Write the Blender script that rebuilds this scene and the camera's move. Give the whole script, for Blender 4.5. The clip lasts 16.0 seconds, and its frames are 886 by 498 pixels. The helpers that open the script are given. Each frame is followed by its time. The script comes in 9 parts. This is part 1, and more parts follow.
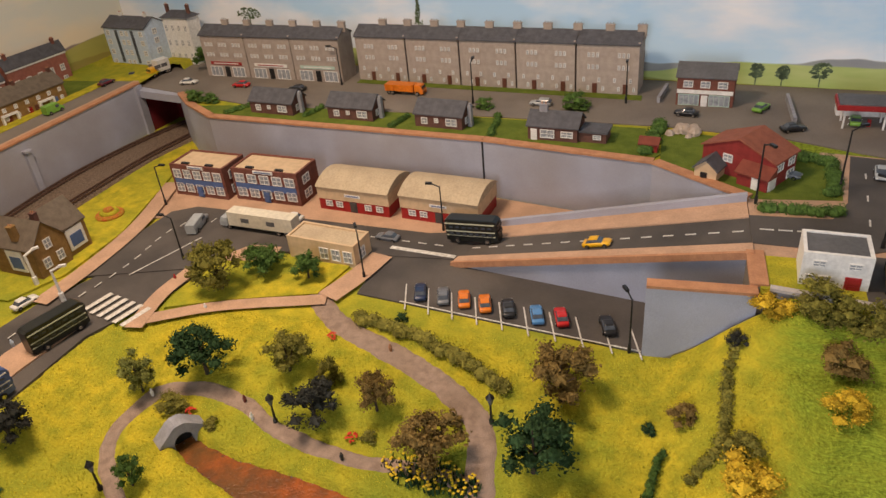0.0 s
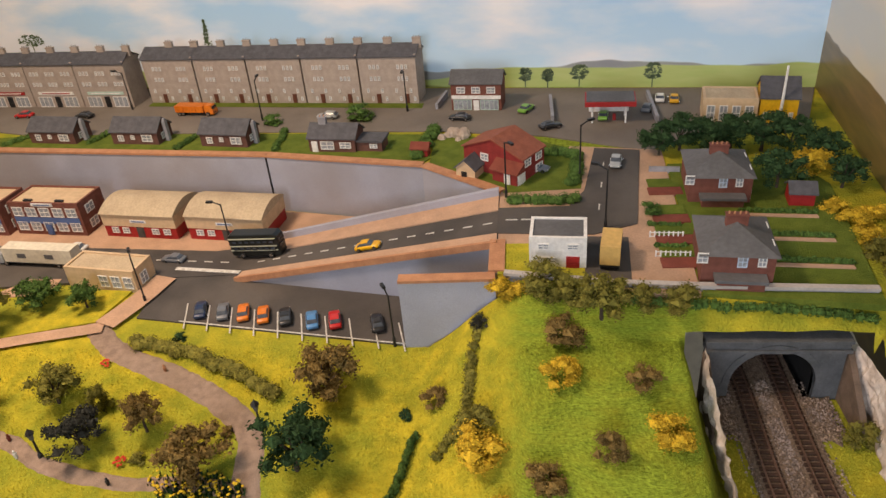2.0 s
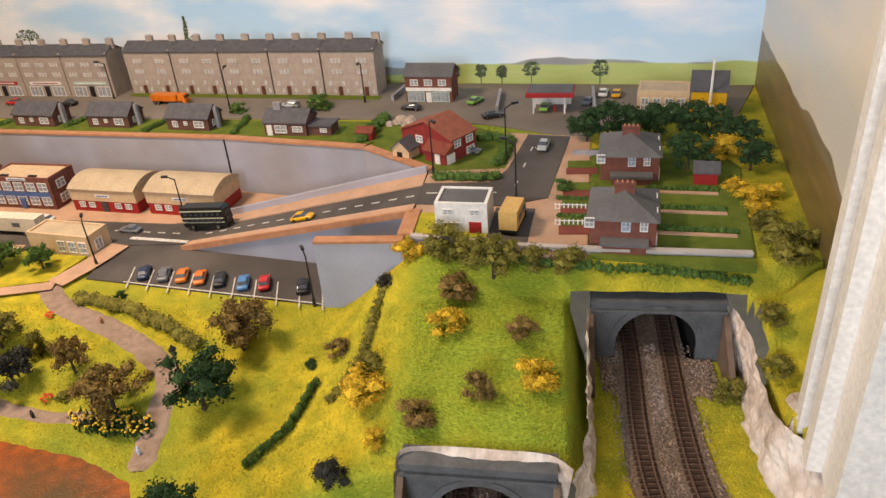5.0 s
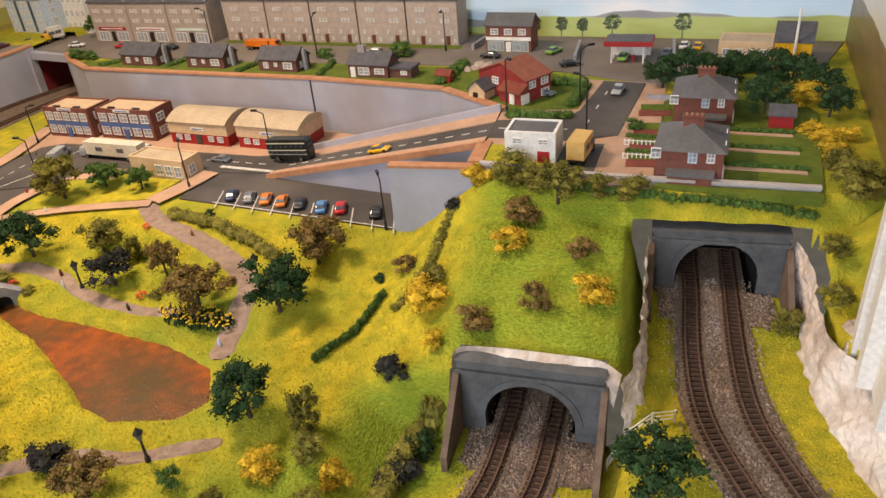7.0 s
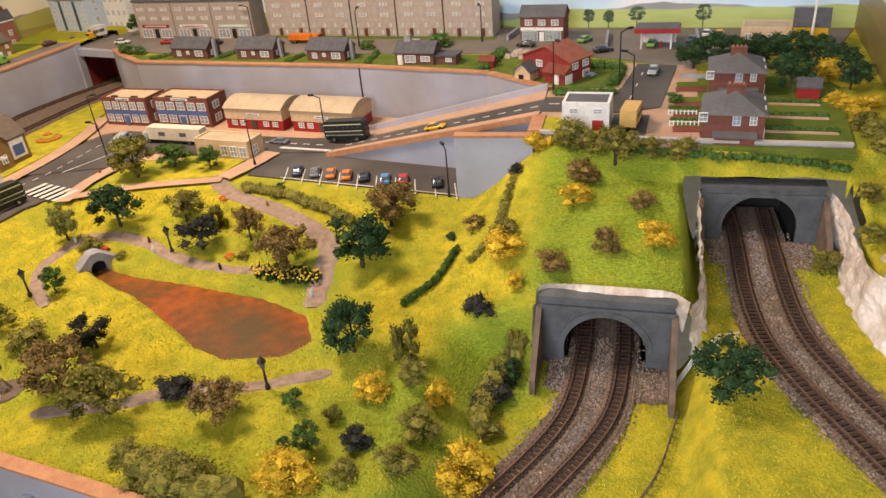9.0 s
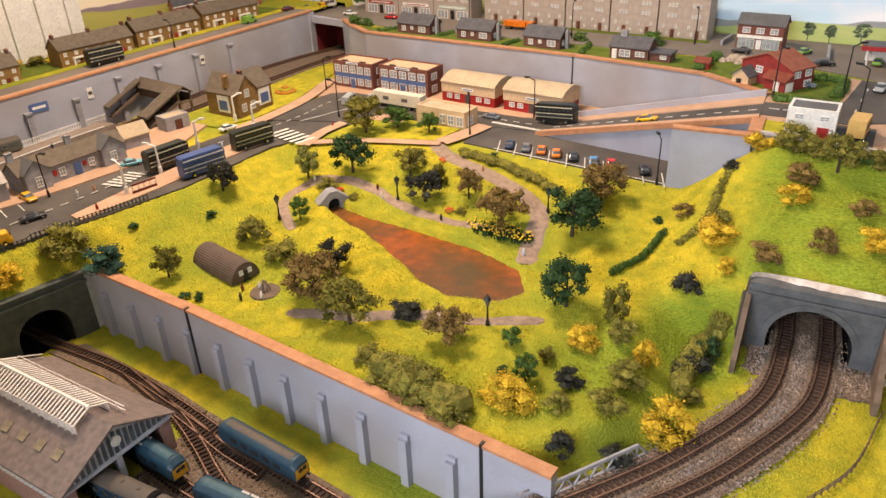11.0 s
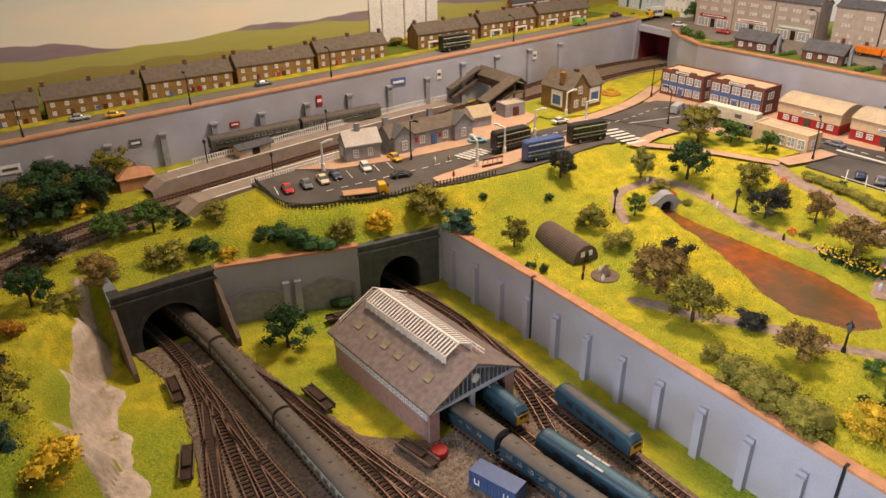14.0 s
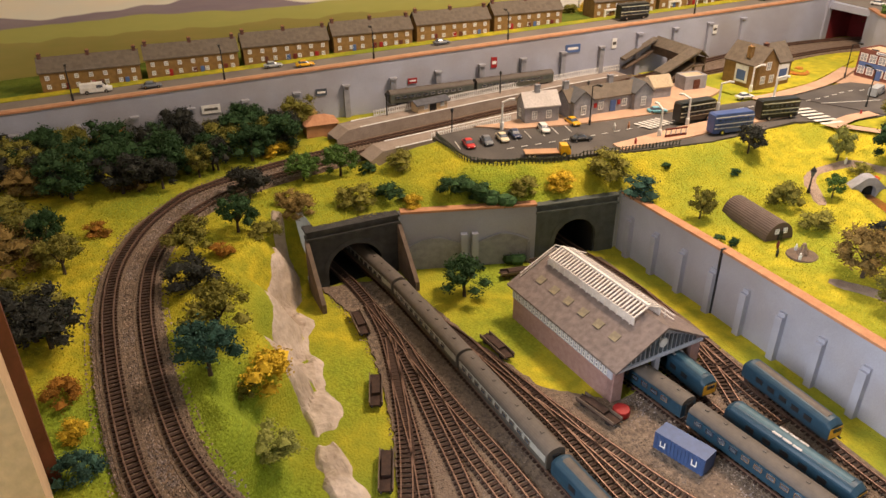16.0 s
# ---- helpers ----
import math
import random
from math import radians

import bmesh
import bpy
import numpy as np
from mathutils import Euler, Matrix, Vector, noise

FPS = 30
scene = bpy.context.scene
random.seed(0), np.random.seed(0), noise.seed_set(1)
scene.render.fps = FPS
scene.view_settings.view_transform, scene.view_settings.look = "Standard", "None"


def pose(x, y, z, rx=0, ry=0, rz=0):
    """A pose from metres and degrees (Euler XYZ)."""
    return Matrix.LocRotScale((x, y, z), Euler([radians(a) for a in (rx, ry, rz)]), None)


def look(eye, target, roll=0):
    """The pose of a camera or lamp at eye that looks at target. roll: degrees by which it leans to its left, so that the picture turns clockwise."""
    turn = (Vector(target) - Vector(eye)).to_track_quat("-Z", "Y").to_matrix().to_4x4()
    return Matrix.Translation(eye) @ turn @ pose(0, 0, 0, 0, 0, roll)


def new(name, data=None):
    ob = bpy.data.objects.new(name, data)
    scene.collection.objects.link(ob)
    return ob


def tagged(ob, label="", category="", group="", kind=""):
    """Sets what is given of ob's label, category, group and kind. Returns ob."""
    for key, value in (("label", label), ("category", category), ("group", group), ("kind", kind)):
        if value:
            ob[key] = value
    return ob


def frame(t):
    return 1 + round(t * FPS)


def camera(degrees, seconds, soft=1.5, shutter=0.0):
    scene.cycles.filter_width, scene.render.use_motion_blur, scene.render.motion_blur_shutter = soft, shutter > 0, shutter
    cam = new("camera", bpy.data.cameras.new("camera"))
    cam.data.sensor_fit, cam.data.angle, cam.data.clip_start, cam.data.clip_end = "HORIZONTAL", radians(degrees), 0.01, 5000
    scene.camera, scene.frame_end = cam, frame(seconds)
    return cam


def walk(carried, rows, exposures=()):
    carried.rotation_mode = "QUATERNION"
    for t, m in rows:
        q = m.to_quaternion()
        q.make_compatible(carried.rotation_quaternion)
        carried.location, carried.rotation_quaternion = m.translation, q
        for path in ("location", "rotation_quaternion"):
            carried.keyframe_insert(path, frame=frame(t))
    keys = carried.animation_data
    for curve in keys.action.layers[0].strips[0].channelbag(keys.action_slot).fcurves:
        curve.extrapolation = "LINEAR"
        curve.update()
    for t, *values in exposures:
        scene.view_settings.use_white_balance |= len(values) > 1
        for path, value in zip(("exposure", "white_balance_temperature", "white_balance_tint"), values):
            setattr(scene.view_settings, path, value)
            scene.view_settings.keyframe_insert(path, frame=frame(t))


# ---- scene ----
cam = camera(62.9, 16.0)
METRES, EYE, TILT, LEAN, TURN = 0.8, 0.552, -31.455, 4.876, 16.0
ROWS = [
    (0.0, 0.0, 0.0, 0.0, 0.0, 0.0, -0.0),
    (0.5, 0.0306, -0.0134, -0.005, -2.33, 0.16, 1.95),
    (1.0, 0.0691, -0.0329, -0.0102, -5.22, 0.51, 3.07),
    (1.5, 0.1114, -0.048, -0.0123, -8.22, 0.55, 4.68),
    (2.0, 0.1342, -0.0515, -0.0139, -9.54, 0.48, 5.32),
    (2.5, 0.1486, -0.0646, -0.0177, -10.58, 0.6, 5.62),
    (3.0, 0.1763, -0.0849, -0.028, -11.63, 0.58, 6.54),
    (5.5, 0.2636, -0.1303, -0.1164, -5.38, 2.81, 2.87),
    (6.0, 0.2653, -0.1363, -0.1351, -3.53, 2.38, 1.96),
    (6.5, 0.267, -0.1453, -0.1559, -2.73, 1.63, 0.63),
    (7.0, 0.2643, -0.1591, -0.172, -1.48, 1.54, 0.46),
    (7.5, 0.2516, -0.1698, -0.1883, -1.91, 1.71, 1.07),
    (8.0, 0.2052, -0.1938, -0.2025, -3.76, 2.75, 2.47),
    (10.5, 0.0996, -0.3055, -0.2955, 4.06, 1.32, -4.84),
    (11.0, 0.0514, -0.3288, -0.2981, 7.51, 1.79, -7.82),
    (11.5, 0.0128, -0.3423, -0.3055, 11.22, 1.64, -10.2),
    (12.0, -0.0044, -0.3549, -0.3091, 14.07, 1.66, -12.15),
    (12.5, -0.019, -0.3692, -0.3194, 17.48, 0.99, -14.03),
    (13.0, -0.0392, -0.3876, -0.3344, 20.96, 0.28, -15.8),
    (13.5, -0.0575, -0.4047, -0.3449, 22.89, -0.24, -16.89),
    (14.0, -0.0827, -0.4225, -0.3668, 25.35, -1.6, -18.57),
    (14.5, -0.0949, -0.4358, -0.3843, 27.56, -2.63, -19.41),
    (15.0, -0.1081, -0.4427, -0.4007, 30.01, -4.09, -20.62),
    (15.5, -0.1227, -0.4546, -0.4136, 32.16, -4.99, -21.74),
    (16.0, -0.1465, -0.4691, -0.4336, 35.36, -6.71, -23.11),
]
walk(cam, [(t, pose(0, 0, EYE, TILT, LEAN, TURN) @ pose(METRES * x, METRES * y, METRES * z, 90 + pitch, roll, yaw)) for t, x, y, z, yaw, pitch, roll in ROWS], [(0.0, -0.36), (3.0, -0.1), (5.5, 0.08), (8.0, 0.16), (11.0, 0.36), (13.0, 0.24), (15.0, 0.24), (16.0, 0.5)])

# ---- world, light, exposure ----
world = bpy.data.worlds.new("world")
scene.world = world
world.use_nodes = True
world.node_tree.nodes["Background"].inputs[0].default_value = (0.9, 0.95, 1.0, 1)
world.node_tree.nodes["Background"].inputs[1].default_value = 0.32


def area_lamp(name, m, sx, sy, watts, colour):
    d = bpy.data.lights.new(name, "AREA")
    d.shape, d.size, d.size_y, d.energy, d.color = "RECTANGLE", sx, sy, watts, colour
    ob = new(name, d)
    ob.matrix_world = m
    return ob


area_lamp("ceiling_lamp", look((-0.52, 0.44, 1.02), (-0.42, 0.30, 0.1)), 0.28, 0.22, 13.4, (1.0, 0.745, 0.545))
area_lamp("window_daylight", look((-0.42, -1.70, 0.88), (-0.42, -0.1, 0.1)), 1.1, 0.9, 40.0, (0.92, 0.93, 1.0))


# ---- materials ----
def srgb(h):
    c = [int(h[i:i + 2], 16) / 255 for i in (0, 2, 4)]
    return tuple(v / 12.92 if v < 0.04045 else ((v + 0.055) / 1.055) ** 2.4 for v in c)


def mat(name, a, b=None, scale=60.0, rough=0.75, metal=0.0, bump=0.15, fine=None, per=0.0, spec=0.35, c=None, cscale=9.0):
    """A surface of two mixed colours at a coarse scale, a fine grain, relief, and a shift from object to object."""
    m = bpy.data.materials.new(name)
    m.use_nodes = True
    nt = m.node_tree
    n, l = nt.nodes, nt.links
    p = n["Principled BSDF"]
    p.inputs["Roughness"].default_value, p.inputs["Metallic"].default_value = rough, metal
    p.inputs["Specular IOR Level"].default_value = spec
    b = b or tuple(v * 0.75 for v in a)
    tc = n.new("ShaderNodeTexCoord")
    no = n.new("ShaderNodeTexNoise")
    no.inputs["Scale"].default_value, no.inputs["Detail"].default_value = scale, 6
    l.new(tc.outputs["Object"], no.inputs["Vector"])
    ra = n.new("ShaderNodeValToRGB")
    ra.color_ramp.elements[0].position, ra.color_ramp.elements[1].position = 0.35, 0.65
    ra.color_ramp.elements[0].color, ra.color_ramp.elements[1].color = (*b, 1), (*a, 1)
    l.new(no.outputs["Fac"], ra.inputs["Fac"])
    col = ra.outputs["Color"]
    if c:
        big = n.new("ShaderNodeTexNoise")
        big.inputs["Scale"].default_value, big.inputs["Detail"].default_value = cscale, 4
        l.new(tc.outputs["Object"], big.inputs["Vector"])
        r2 = n.new("ShaderNodeValToRGB")
        r2.color_ramp.elements[0].position, r2.color_ramp.elements[1].position = 0.45, 0.68
        l.new(big.outputs["Fac"], r2.inputs["Fac"])
        mx = n.new("ShaderNodeMixRGB")
        mx.inputs[2].default_value = (*c, 1)
        l.new(r2.outputs["Color"], mx.inputs[0])
        l.new(col, mx.inputs[1])
        col = mx.outputs[0]
    fi = n.new("ShaderNodeTexNoise")
    fi.inputs["Scale"].default_value, fi.inputs["Detail"].default_value = fine or scale * 9, 3
    l.new(tc.outputs["Object"], fi.inputs["Vector"])
    hs = n.new("ShaderNodeHueSaturation")
    mr = n.new("ShaderNodeMapRange")
    mr.inputs[3].default_value, mr.inputs[4].default_value = 0.72, 1.28
    l.new(fi.outputs["Fac"], mr.inputs[0])
    val = mr.outputs[0]
    if per:
        oi = n.new("ShaderNodeObjectInfo")
        pr = n.new("ShaderNodeMapRange")
        pr.inputs[3].default_value, pr.inputs[4].default_value = 1 - per, 1 + per
        l.new(oi.outputs["Random"], pr.inputs[0])
        mu = n.new("ShaderNodeMath")
        mu.operation = "MULTIPLY"
        l.new(val, mu.inputs[0])
        l.new(pr.outputs[0], mu.inputs[1])
        val = mu.outputs[0]
    l.new(val, hs.inputs["Value"])
    l.new(col, hs.inputs["Color"])
    l.new(hs.outputs["Color"], p.inputs["Base Color"])
    if bump:
        bu = n.new("ShaderNodeBump")
        bu.inputs["Strength"].default_value, bu.inputs["Distance"].default_value = bump, 0.002
        l.new(fi.outputs["Fac"], bu.inputs["Height"])
        l.new(bu.outputs[0], p.inputs["Normal"])
    return m


def speckle(m, low, high):
    """Lets the value of a material shift from loose piece to loose piece of its mesh."""
    n, l = m.node_tree.nodes, m.node_tree.links
    p = n["Principled BSDF"]
    src = p.inputs["Base Color"].links[0].from_socket
    ge = n.new("ShaderNodeNewGeometry")
    mr = n.new("ShaderNodeMapRange")
    mr.inputs[3].default_value, mr.inputs[4].default_value = low, high
    hs = n.new("ShaderNodeHueSaturation")
    l.new(ge.outputs["Random Per Island"], mr.inputs[0])
    l.new(mr.outputs[0], hs.inputs["Value"])
    l.new(src, hs.inputs["Color"])
    l.new(hs.outputs["Color"], p.inputs["Base Color"])
    return m


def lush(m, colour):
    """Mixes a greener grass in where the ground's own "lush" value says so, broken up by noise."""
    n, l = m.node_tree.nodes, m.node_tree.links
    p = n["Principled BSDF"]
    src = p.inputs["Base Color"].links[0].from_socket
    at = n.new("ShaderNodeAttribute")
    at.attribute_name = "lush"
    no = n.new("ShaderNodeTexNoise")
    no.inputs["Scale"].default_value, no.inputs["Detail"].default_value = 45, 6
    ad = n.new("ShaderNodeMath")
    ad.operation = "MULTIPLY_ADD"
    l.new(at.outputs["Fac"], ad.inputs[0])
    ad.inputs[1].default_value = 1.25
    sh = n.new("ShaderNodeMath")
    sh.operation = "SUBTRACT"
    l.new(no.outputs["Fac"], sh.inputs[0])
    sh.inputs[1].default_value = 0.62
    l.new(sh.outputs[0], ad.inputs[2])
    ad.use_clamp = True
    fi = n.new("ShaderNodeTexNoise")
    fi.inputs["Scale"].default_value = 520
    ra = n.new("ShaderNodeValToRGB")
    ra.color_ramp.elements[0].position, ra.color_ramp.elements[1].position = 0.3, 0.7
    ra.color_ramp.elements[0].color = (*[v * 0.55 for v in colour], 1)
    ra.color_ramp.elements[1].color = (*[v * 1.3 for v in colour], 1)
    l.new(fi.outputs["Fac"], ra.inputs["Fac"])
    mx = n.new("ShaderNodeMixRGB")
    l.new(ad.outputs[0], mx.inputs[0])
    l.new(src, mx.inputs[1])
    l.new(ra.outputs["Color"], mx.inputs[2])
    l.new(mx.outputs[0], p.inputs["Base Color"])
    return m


GRASS = mat("static_grass", (0.54, 0.435, 0.032), (0.31, 0.30, 0.026), 60, 0.95, bump=1.0, fine=420, spec=0.1, c=(0.24, 0.28, 0.03), cscale=7)
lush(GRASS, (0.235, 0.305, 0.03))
LAWN = mat("lawn", (0.15, 0.19, 0.03), (0.10, 0.14, 0.022), 60, 0.95, bump=0.8, fine=600, spec=0.1)
TARMAC = mat("tarmac", (0.085, 0.075, 0.068), (0.06, 0.053, 0.05), 18, 0.8, bump=0.1, fine=900, c=(0.11, 0.095, 0.085))
TOWNTAR = mat("town_tarmac", (0.21, 0.18, 0.15), (0.16, 0.135, 0.115), 14, 0.85, bump=0.1, fine=900)
PAVING = mat("paving", (0.52, 0.33, 0.22), (0.42, 0.27, 0.18), 40, 0.8, bump=0.2, fine=500)
PATH = mat("path_gravel", (0.40, 0.29, 0.225), (0.27, 0.195, 0.15), 120, 0.95, bump=0.8, fine=1100, c=(0.33, 0.25, 0.20), cscale=20)
WALLBLUE = mat("printed_wall", (0.40, 0.415, 0.505), (0.33, 0.34, 0.41), 16, 0.6, bump=0.05, fine=1300, c=(0.30, 0.28, 0.29), cscale=5)
COPING = mat("brick_coping", (0.50, 0.25, 0.13), (0.40, 0.19, 0.10), 90, 0.8, bump=0.3)
STONEGREY = mat("tunnel_stone", (0.12, 0.125, 0.135), (0.08, 0.085, 0.09), 70, 0.8, bump=0.4, fine=500)
BALLAST = mat("ballast", (0.25, 0.178, 0.128), (0.11, 0.08, 0.058), 420, 0.95, bump=1.0, fine=800)
YARD = mat("yard_ground", (0.25, 0.185, 0.135), (0.10, 0.075, 0.058), 260, 0.95, bump=0.9, fine=700, c=(0.19, 0.135, 0.10))
SLEEPER = mat("sleeper_wood", (0.06, 0.032, 0.022), (0.035, 0.02, 0.015), 200, 0.85)
RAIL = mat("rail_steel", (0.24, 0.15, 0.11), (0.17, 0.10, 0.075), 200, 0.45, 0.6)
SHINYRAIL = mat("rail_top", (0.75, 0.70, 0.64), (0.6, 0.55, 0.5), 100, 0.25, 1.0, bump=0)
ROCK = mat("plaster_rock", (0.52, 0.42, 0.35), (0.36, 0.29, 0.23), 30, 0.9, bump=0.8, fine=160, c=(0.62, 0.52, 0.45), cscale=14)
RED = mat("red_paint", (0.35, 0.02, 0.02), (0.27, 0.015, 0.015), 30, 0.5)
WHITE = mat("white_paint", (0.78, 0.77, 0.75), (0.70, 0.69, 0.67), 30, 0.5, bump=0.03)
BLACK = mat("black_paint", (0.02, 0.02, 0.022), (0.014, 0.014, 0.015), 60, 0.4)
SLATE = mat("slate_roof", (0.10, 0.10, 0.115), (0.07, 0.07, 0.08), 130, 0.7, bump=0.4)
BROWNROOF = mat("brown_tiles", (0.155, 0.125, 0.095), (0.115, 0.092, 0.07), 130, 0.8, bump=0.4)
TERRSTONE = mat("terrace_stone", (0.42, 0.355, 0.31), (0.35, 0.295, 0.26), 120, 0.8, bump=0.3, per=0.06)
BRICK = mat("red_brick", (0.20, 0.075, 0.055), (0.15, 0.055, 0.04), 150, 0.85, bump=0.3)
DARKBRICK = mat("dark_brick", (0.15, 0.07, 0.055), (0.11, 0.05, 0.04), 150, 0.85, bump=0.3)
TANBRICK = mat("ochre_brick", (0.27, 0.16, 0.055), (0.20, 0.115, 0.04), 150, 0.85, bump=0.3, per=0.08)
CREAM = mat("cream_card", (0.62, 0.46, 0.29), (0.55, 0.40, 0.25), 14, 0.6, bump=0.05)
PANE = mat("curtained_pane", (0.40, 0.42, 0.45), (0.22, 0.24, 0.27), 240, 0.2, bump=0, spec=0.5)
GLASS = mat("dark_pane", (0.10, 0.12, 0.15), (0.06, 0.07, 0.09), 30, 0.15, bump=0, spec=0.6)
BLUE = mat("blue_panel", (0.09, 0.15, 0.34), (0.07, 0.12, 0.28), 40, 0.5, bump=0.05)
PALEBLUE = mat("pale_blue_render", (0.52, 0.62, 0.75), (0.46, 0.56, 0.70), 25, 0.7, bump=0.1)
GREYSTONE = mat("grey_stone", (0.33, 0.33, 0.36), (0.25, 0.25, 0.275), 110, 0.8, bump=0.3)
POND = mat("pond_water", (0.34, 0.085, 0.014), (0.17, 0.05, 0.012), 90, 0.30, bump=0.35, fine=420, spec=0.3, c=(0.085, 0.06, 0.02), cscale=11)


def deep_middle(m, x, y, ax, ay, turn, colour):
    """A dark weedy bed in an uneven oval, fading towards the shore."""
    n, l = m.node_tree.nodes, m.node_tree.links
    p = n["Principled BSDF"]
    src = p.inputs["Base Color"].links[0].from_socket
    tc = n.new("ShaderNodeTexCoord")
    mp = n.new("ShaderNodeMapping")
    mp.vector_type = "TEXTURE"
    mp.inputs["Location"].default_value, mp.inputs["Rotation"].default_value, mp.inputs["Scale"].default_value = (x, y, 0.0815), (0, 0, radians(turn)), (ax, ay, 1)
    l.new(tc.outputs["Object"], mp.inputs["Vector"])
    le = n.new("ShaderNodeVectorMath")
    le.operation = "LENGTH"
    l.new(mp.outputs[0], le.inputs[0])
    no = n.new("ShaderNodeTexNoise")
    no.inputs["Scale"].default_value, no.inputs["Detail"].default_value = 55, 6
    l.new(tc.outputs["Object"], no.inputs["Vector"])
    ad = n.new("ShaderNodeMath")
    l.new(le.outputs["Value"], ad.inputs[0])
    l.new(no.outputs["Fac"], ad.inputs[1])
    mr = n.new("ShaderNodeMapRange")
    mr.inputs[1].default_value, mr.inputs[2].default_value, mr.inputs[3].default_value, mr.inputs[4].default_value = 0.7, 1.65, 0.85, 0.0
    l.new(ad.outputs[0], mr.inputs[0])
    mx = n.new("ShaderNodeMixRGB")
    mx.inputs[2].default_value = (*colour, 1)
    l.new(mr.outputs[0], mx.inputs[0])
    l.new(src, mx.inputs[1])
    l.new(mx.outputs[0], p.inputs["Base Color"])


deep_middle(POND, -0.168, 0.292, 0.085, 0.045, -20, (0.075, 0.055, 0.018))
ROOMWALL = mat("room_wall", (0.62, 0.60, 0.54), (0.57, 0.55, 0.50), 5, 0.8, bump=0.05)
REDFASCIA = mat("maroon_panel", (0.18, 0.02, 0.03), (0.13, 0.015, 0.02), 30, 0.5)


# ---- mesh helpers ----
class G:
    """Collects vertices and faces, then becomes one mesh object."""

    def __init__(self):
        self.v, self.f = [], []

    def add(self, vs, fs, m=None):
        k = len(self.v)
        self.v += [tuple(m @ Vector(p)) for p in vs] if m else [tuple(p) for p in vs]
        self.f += [tuple(i + k for i in q) for q in fs]
        return self

    def box(self, x0, x1, y0, y1, z0, z1, m=None):
        return self.prism([(x0, y0), (x1, y0), (x1, y1), (x0, y1)], z0, z1, m)

    def prism(self, poly, z0, z1, m=None):
        """An upright prism; z0 and z1 may be lists with a height for each corner. The polygon runs anticlockwise."""
        n = len(poly)
        a = z0 if isinstance(z0, (list, tuple)) else [z0] * n
        b = z1 if isinstance(z1, (list, tuple)) else [z1] * n
        vs = [(*p, h) for p, h in zip(poly, a)] + [(*p, h) for p, h in zip(poly, b)]
        fs = [tuple(reversed(range(n))), tuple(range(n, 2 * n))] + [(i, (i + 1) % n, n + (i + 1) % n, n + i) for i in range(n)]
        return self.add(vs, fs, m)

    def extrude(self, prof, y0, y1, m=None):
        """A profile in x and z, anticlockwise as seen from -y, drawn out along y."""
        n = len(prof)
        vs = [(x, y0, z) for x, z in prof] + [(x, y1, z) for x, z in prof]
        fs = [tuple(range(n)), tuple(reversed(range(n, 2 * n)))] + [(i, n + i, n + (i + 1) % n, (i + 1) % n) for i in range(n)]
        return self.add(vs, fs, m)

    def tube(self, a, b, r0, r1=None, n=8):
        r1 = r0 if r1 is None else r1
        a, b = Vector(a), Vector(b)
        q = (b - a).to_track_quat("Z", "Y").to_matrix()
        vs = [a + q @ Vector((r0 * math.cos(6.2832 * i / n), r0 * math.sin(6.2832 * i / n), 0)) for i in range(n)]
        vs += [b + q @ Vector((r1 * math.cos(6.2832 * i / n), r1 * math.sin(6.2832 * i / n), 0)) for i in range(n)]
        fs = [tuple(reversed(range(n))), tuple(range(n, 2 * n))] + [(i, (i + 1) % n, n + (i + 1) % n, n + i) for i in range(n)]
        return self.add(vs, fs)

    def lathe(self, prof, x, y, n=12):
        """Turns a profile of (radius, z) round an upright axis."""
        vs, fs = [], []
        for r, z in prof:
            vs += [(x + r * math.cos(6.2832 * i / n), y + r * math.sin(6.2832 * i / n), z) for i in range(n)]
        for k in range(len(prof) - 1):
            fs += [(k * n + i, k * n + (i + 1) % n, (k + 1) * n + (i + 1) % n, (k + 1) * n + i) for i in range(n)]
        fs += [tuple(reversed(range(n))), tuple(range((len(prof) - 1) * n, len(prof) * n))]
        return self.add(vs, fs)

    def mesh(self, name, material, smooth=False):
        me = bpy.data.meshes.new(name)
        me.from_pydata(self.v, [], self.f)
        me.materials.append(material)
        if smooth:
            me.polygons.foreach_set("use_smooth", [True] * len(me.polygons))
        return me

    def ob(self, name, material, parent=None, label="", smooth=False, m=None):
        o = new(name, self.mesh(name, material, smooth))
        if m:
            o.matrix_basis = m
        if parent:
            o.parent = parent
        if label:
            o["label"] = label
        return o


def thing(name, m, label, category, group="", kind=""):
    o = new(name)
    o.empty_display_size = 0.01
    o.matrix_basis = m
    return tagged(o, label, category, group, kind)


def facing(x0, y0, x1, y1, z):
    """Pose of a building whose front runs from (x0, y0) to (x1, y1), with its depth to the left of that line; and its width."""
    return pose(x0, y0, z, 0, 0, math.degrees(math.atan2(y1 - y0, x1 - x0))), math.hypot(x1 - x0, y1 - y0)


def ss(v, a, b):
    t = np.clip((v - a) / (b - a), 0, 1)
    return t * t * (3 - 2 * t)


def inside(px, py, poly):
    r = np.zeros(px.shape, bool)
    n = len(poly)
    for i in range(n):
        (xa, ya), (xb, yb) = poly[i], poly[(i + 1) % n]
        if ya != yb:
            r ^= ((ya > py) != (yb > py)) & (px < (xb - xa) * (py - ya) / (yb - ya) + xa)
    return r


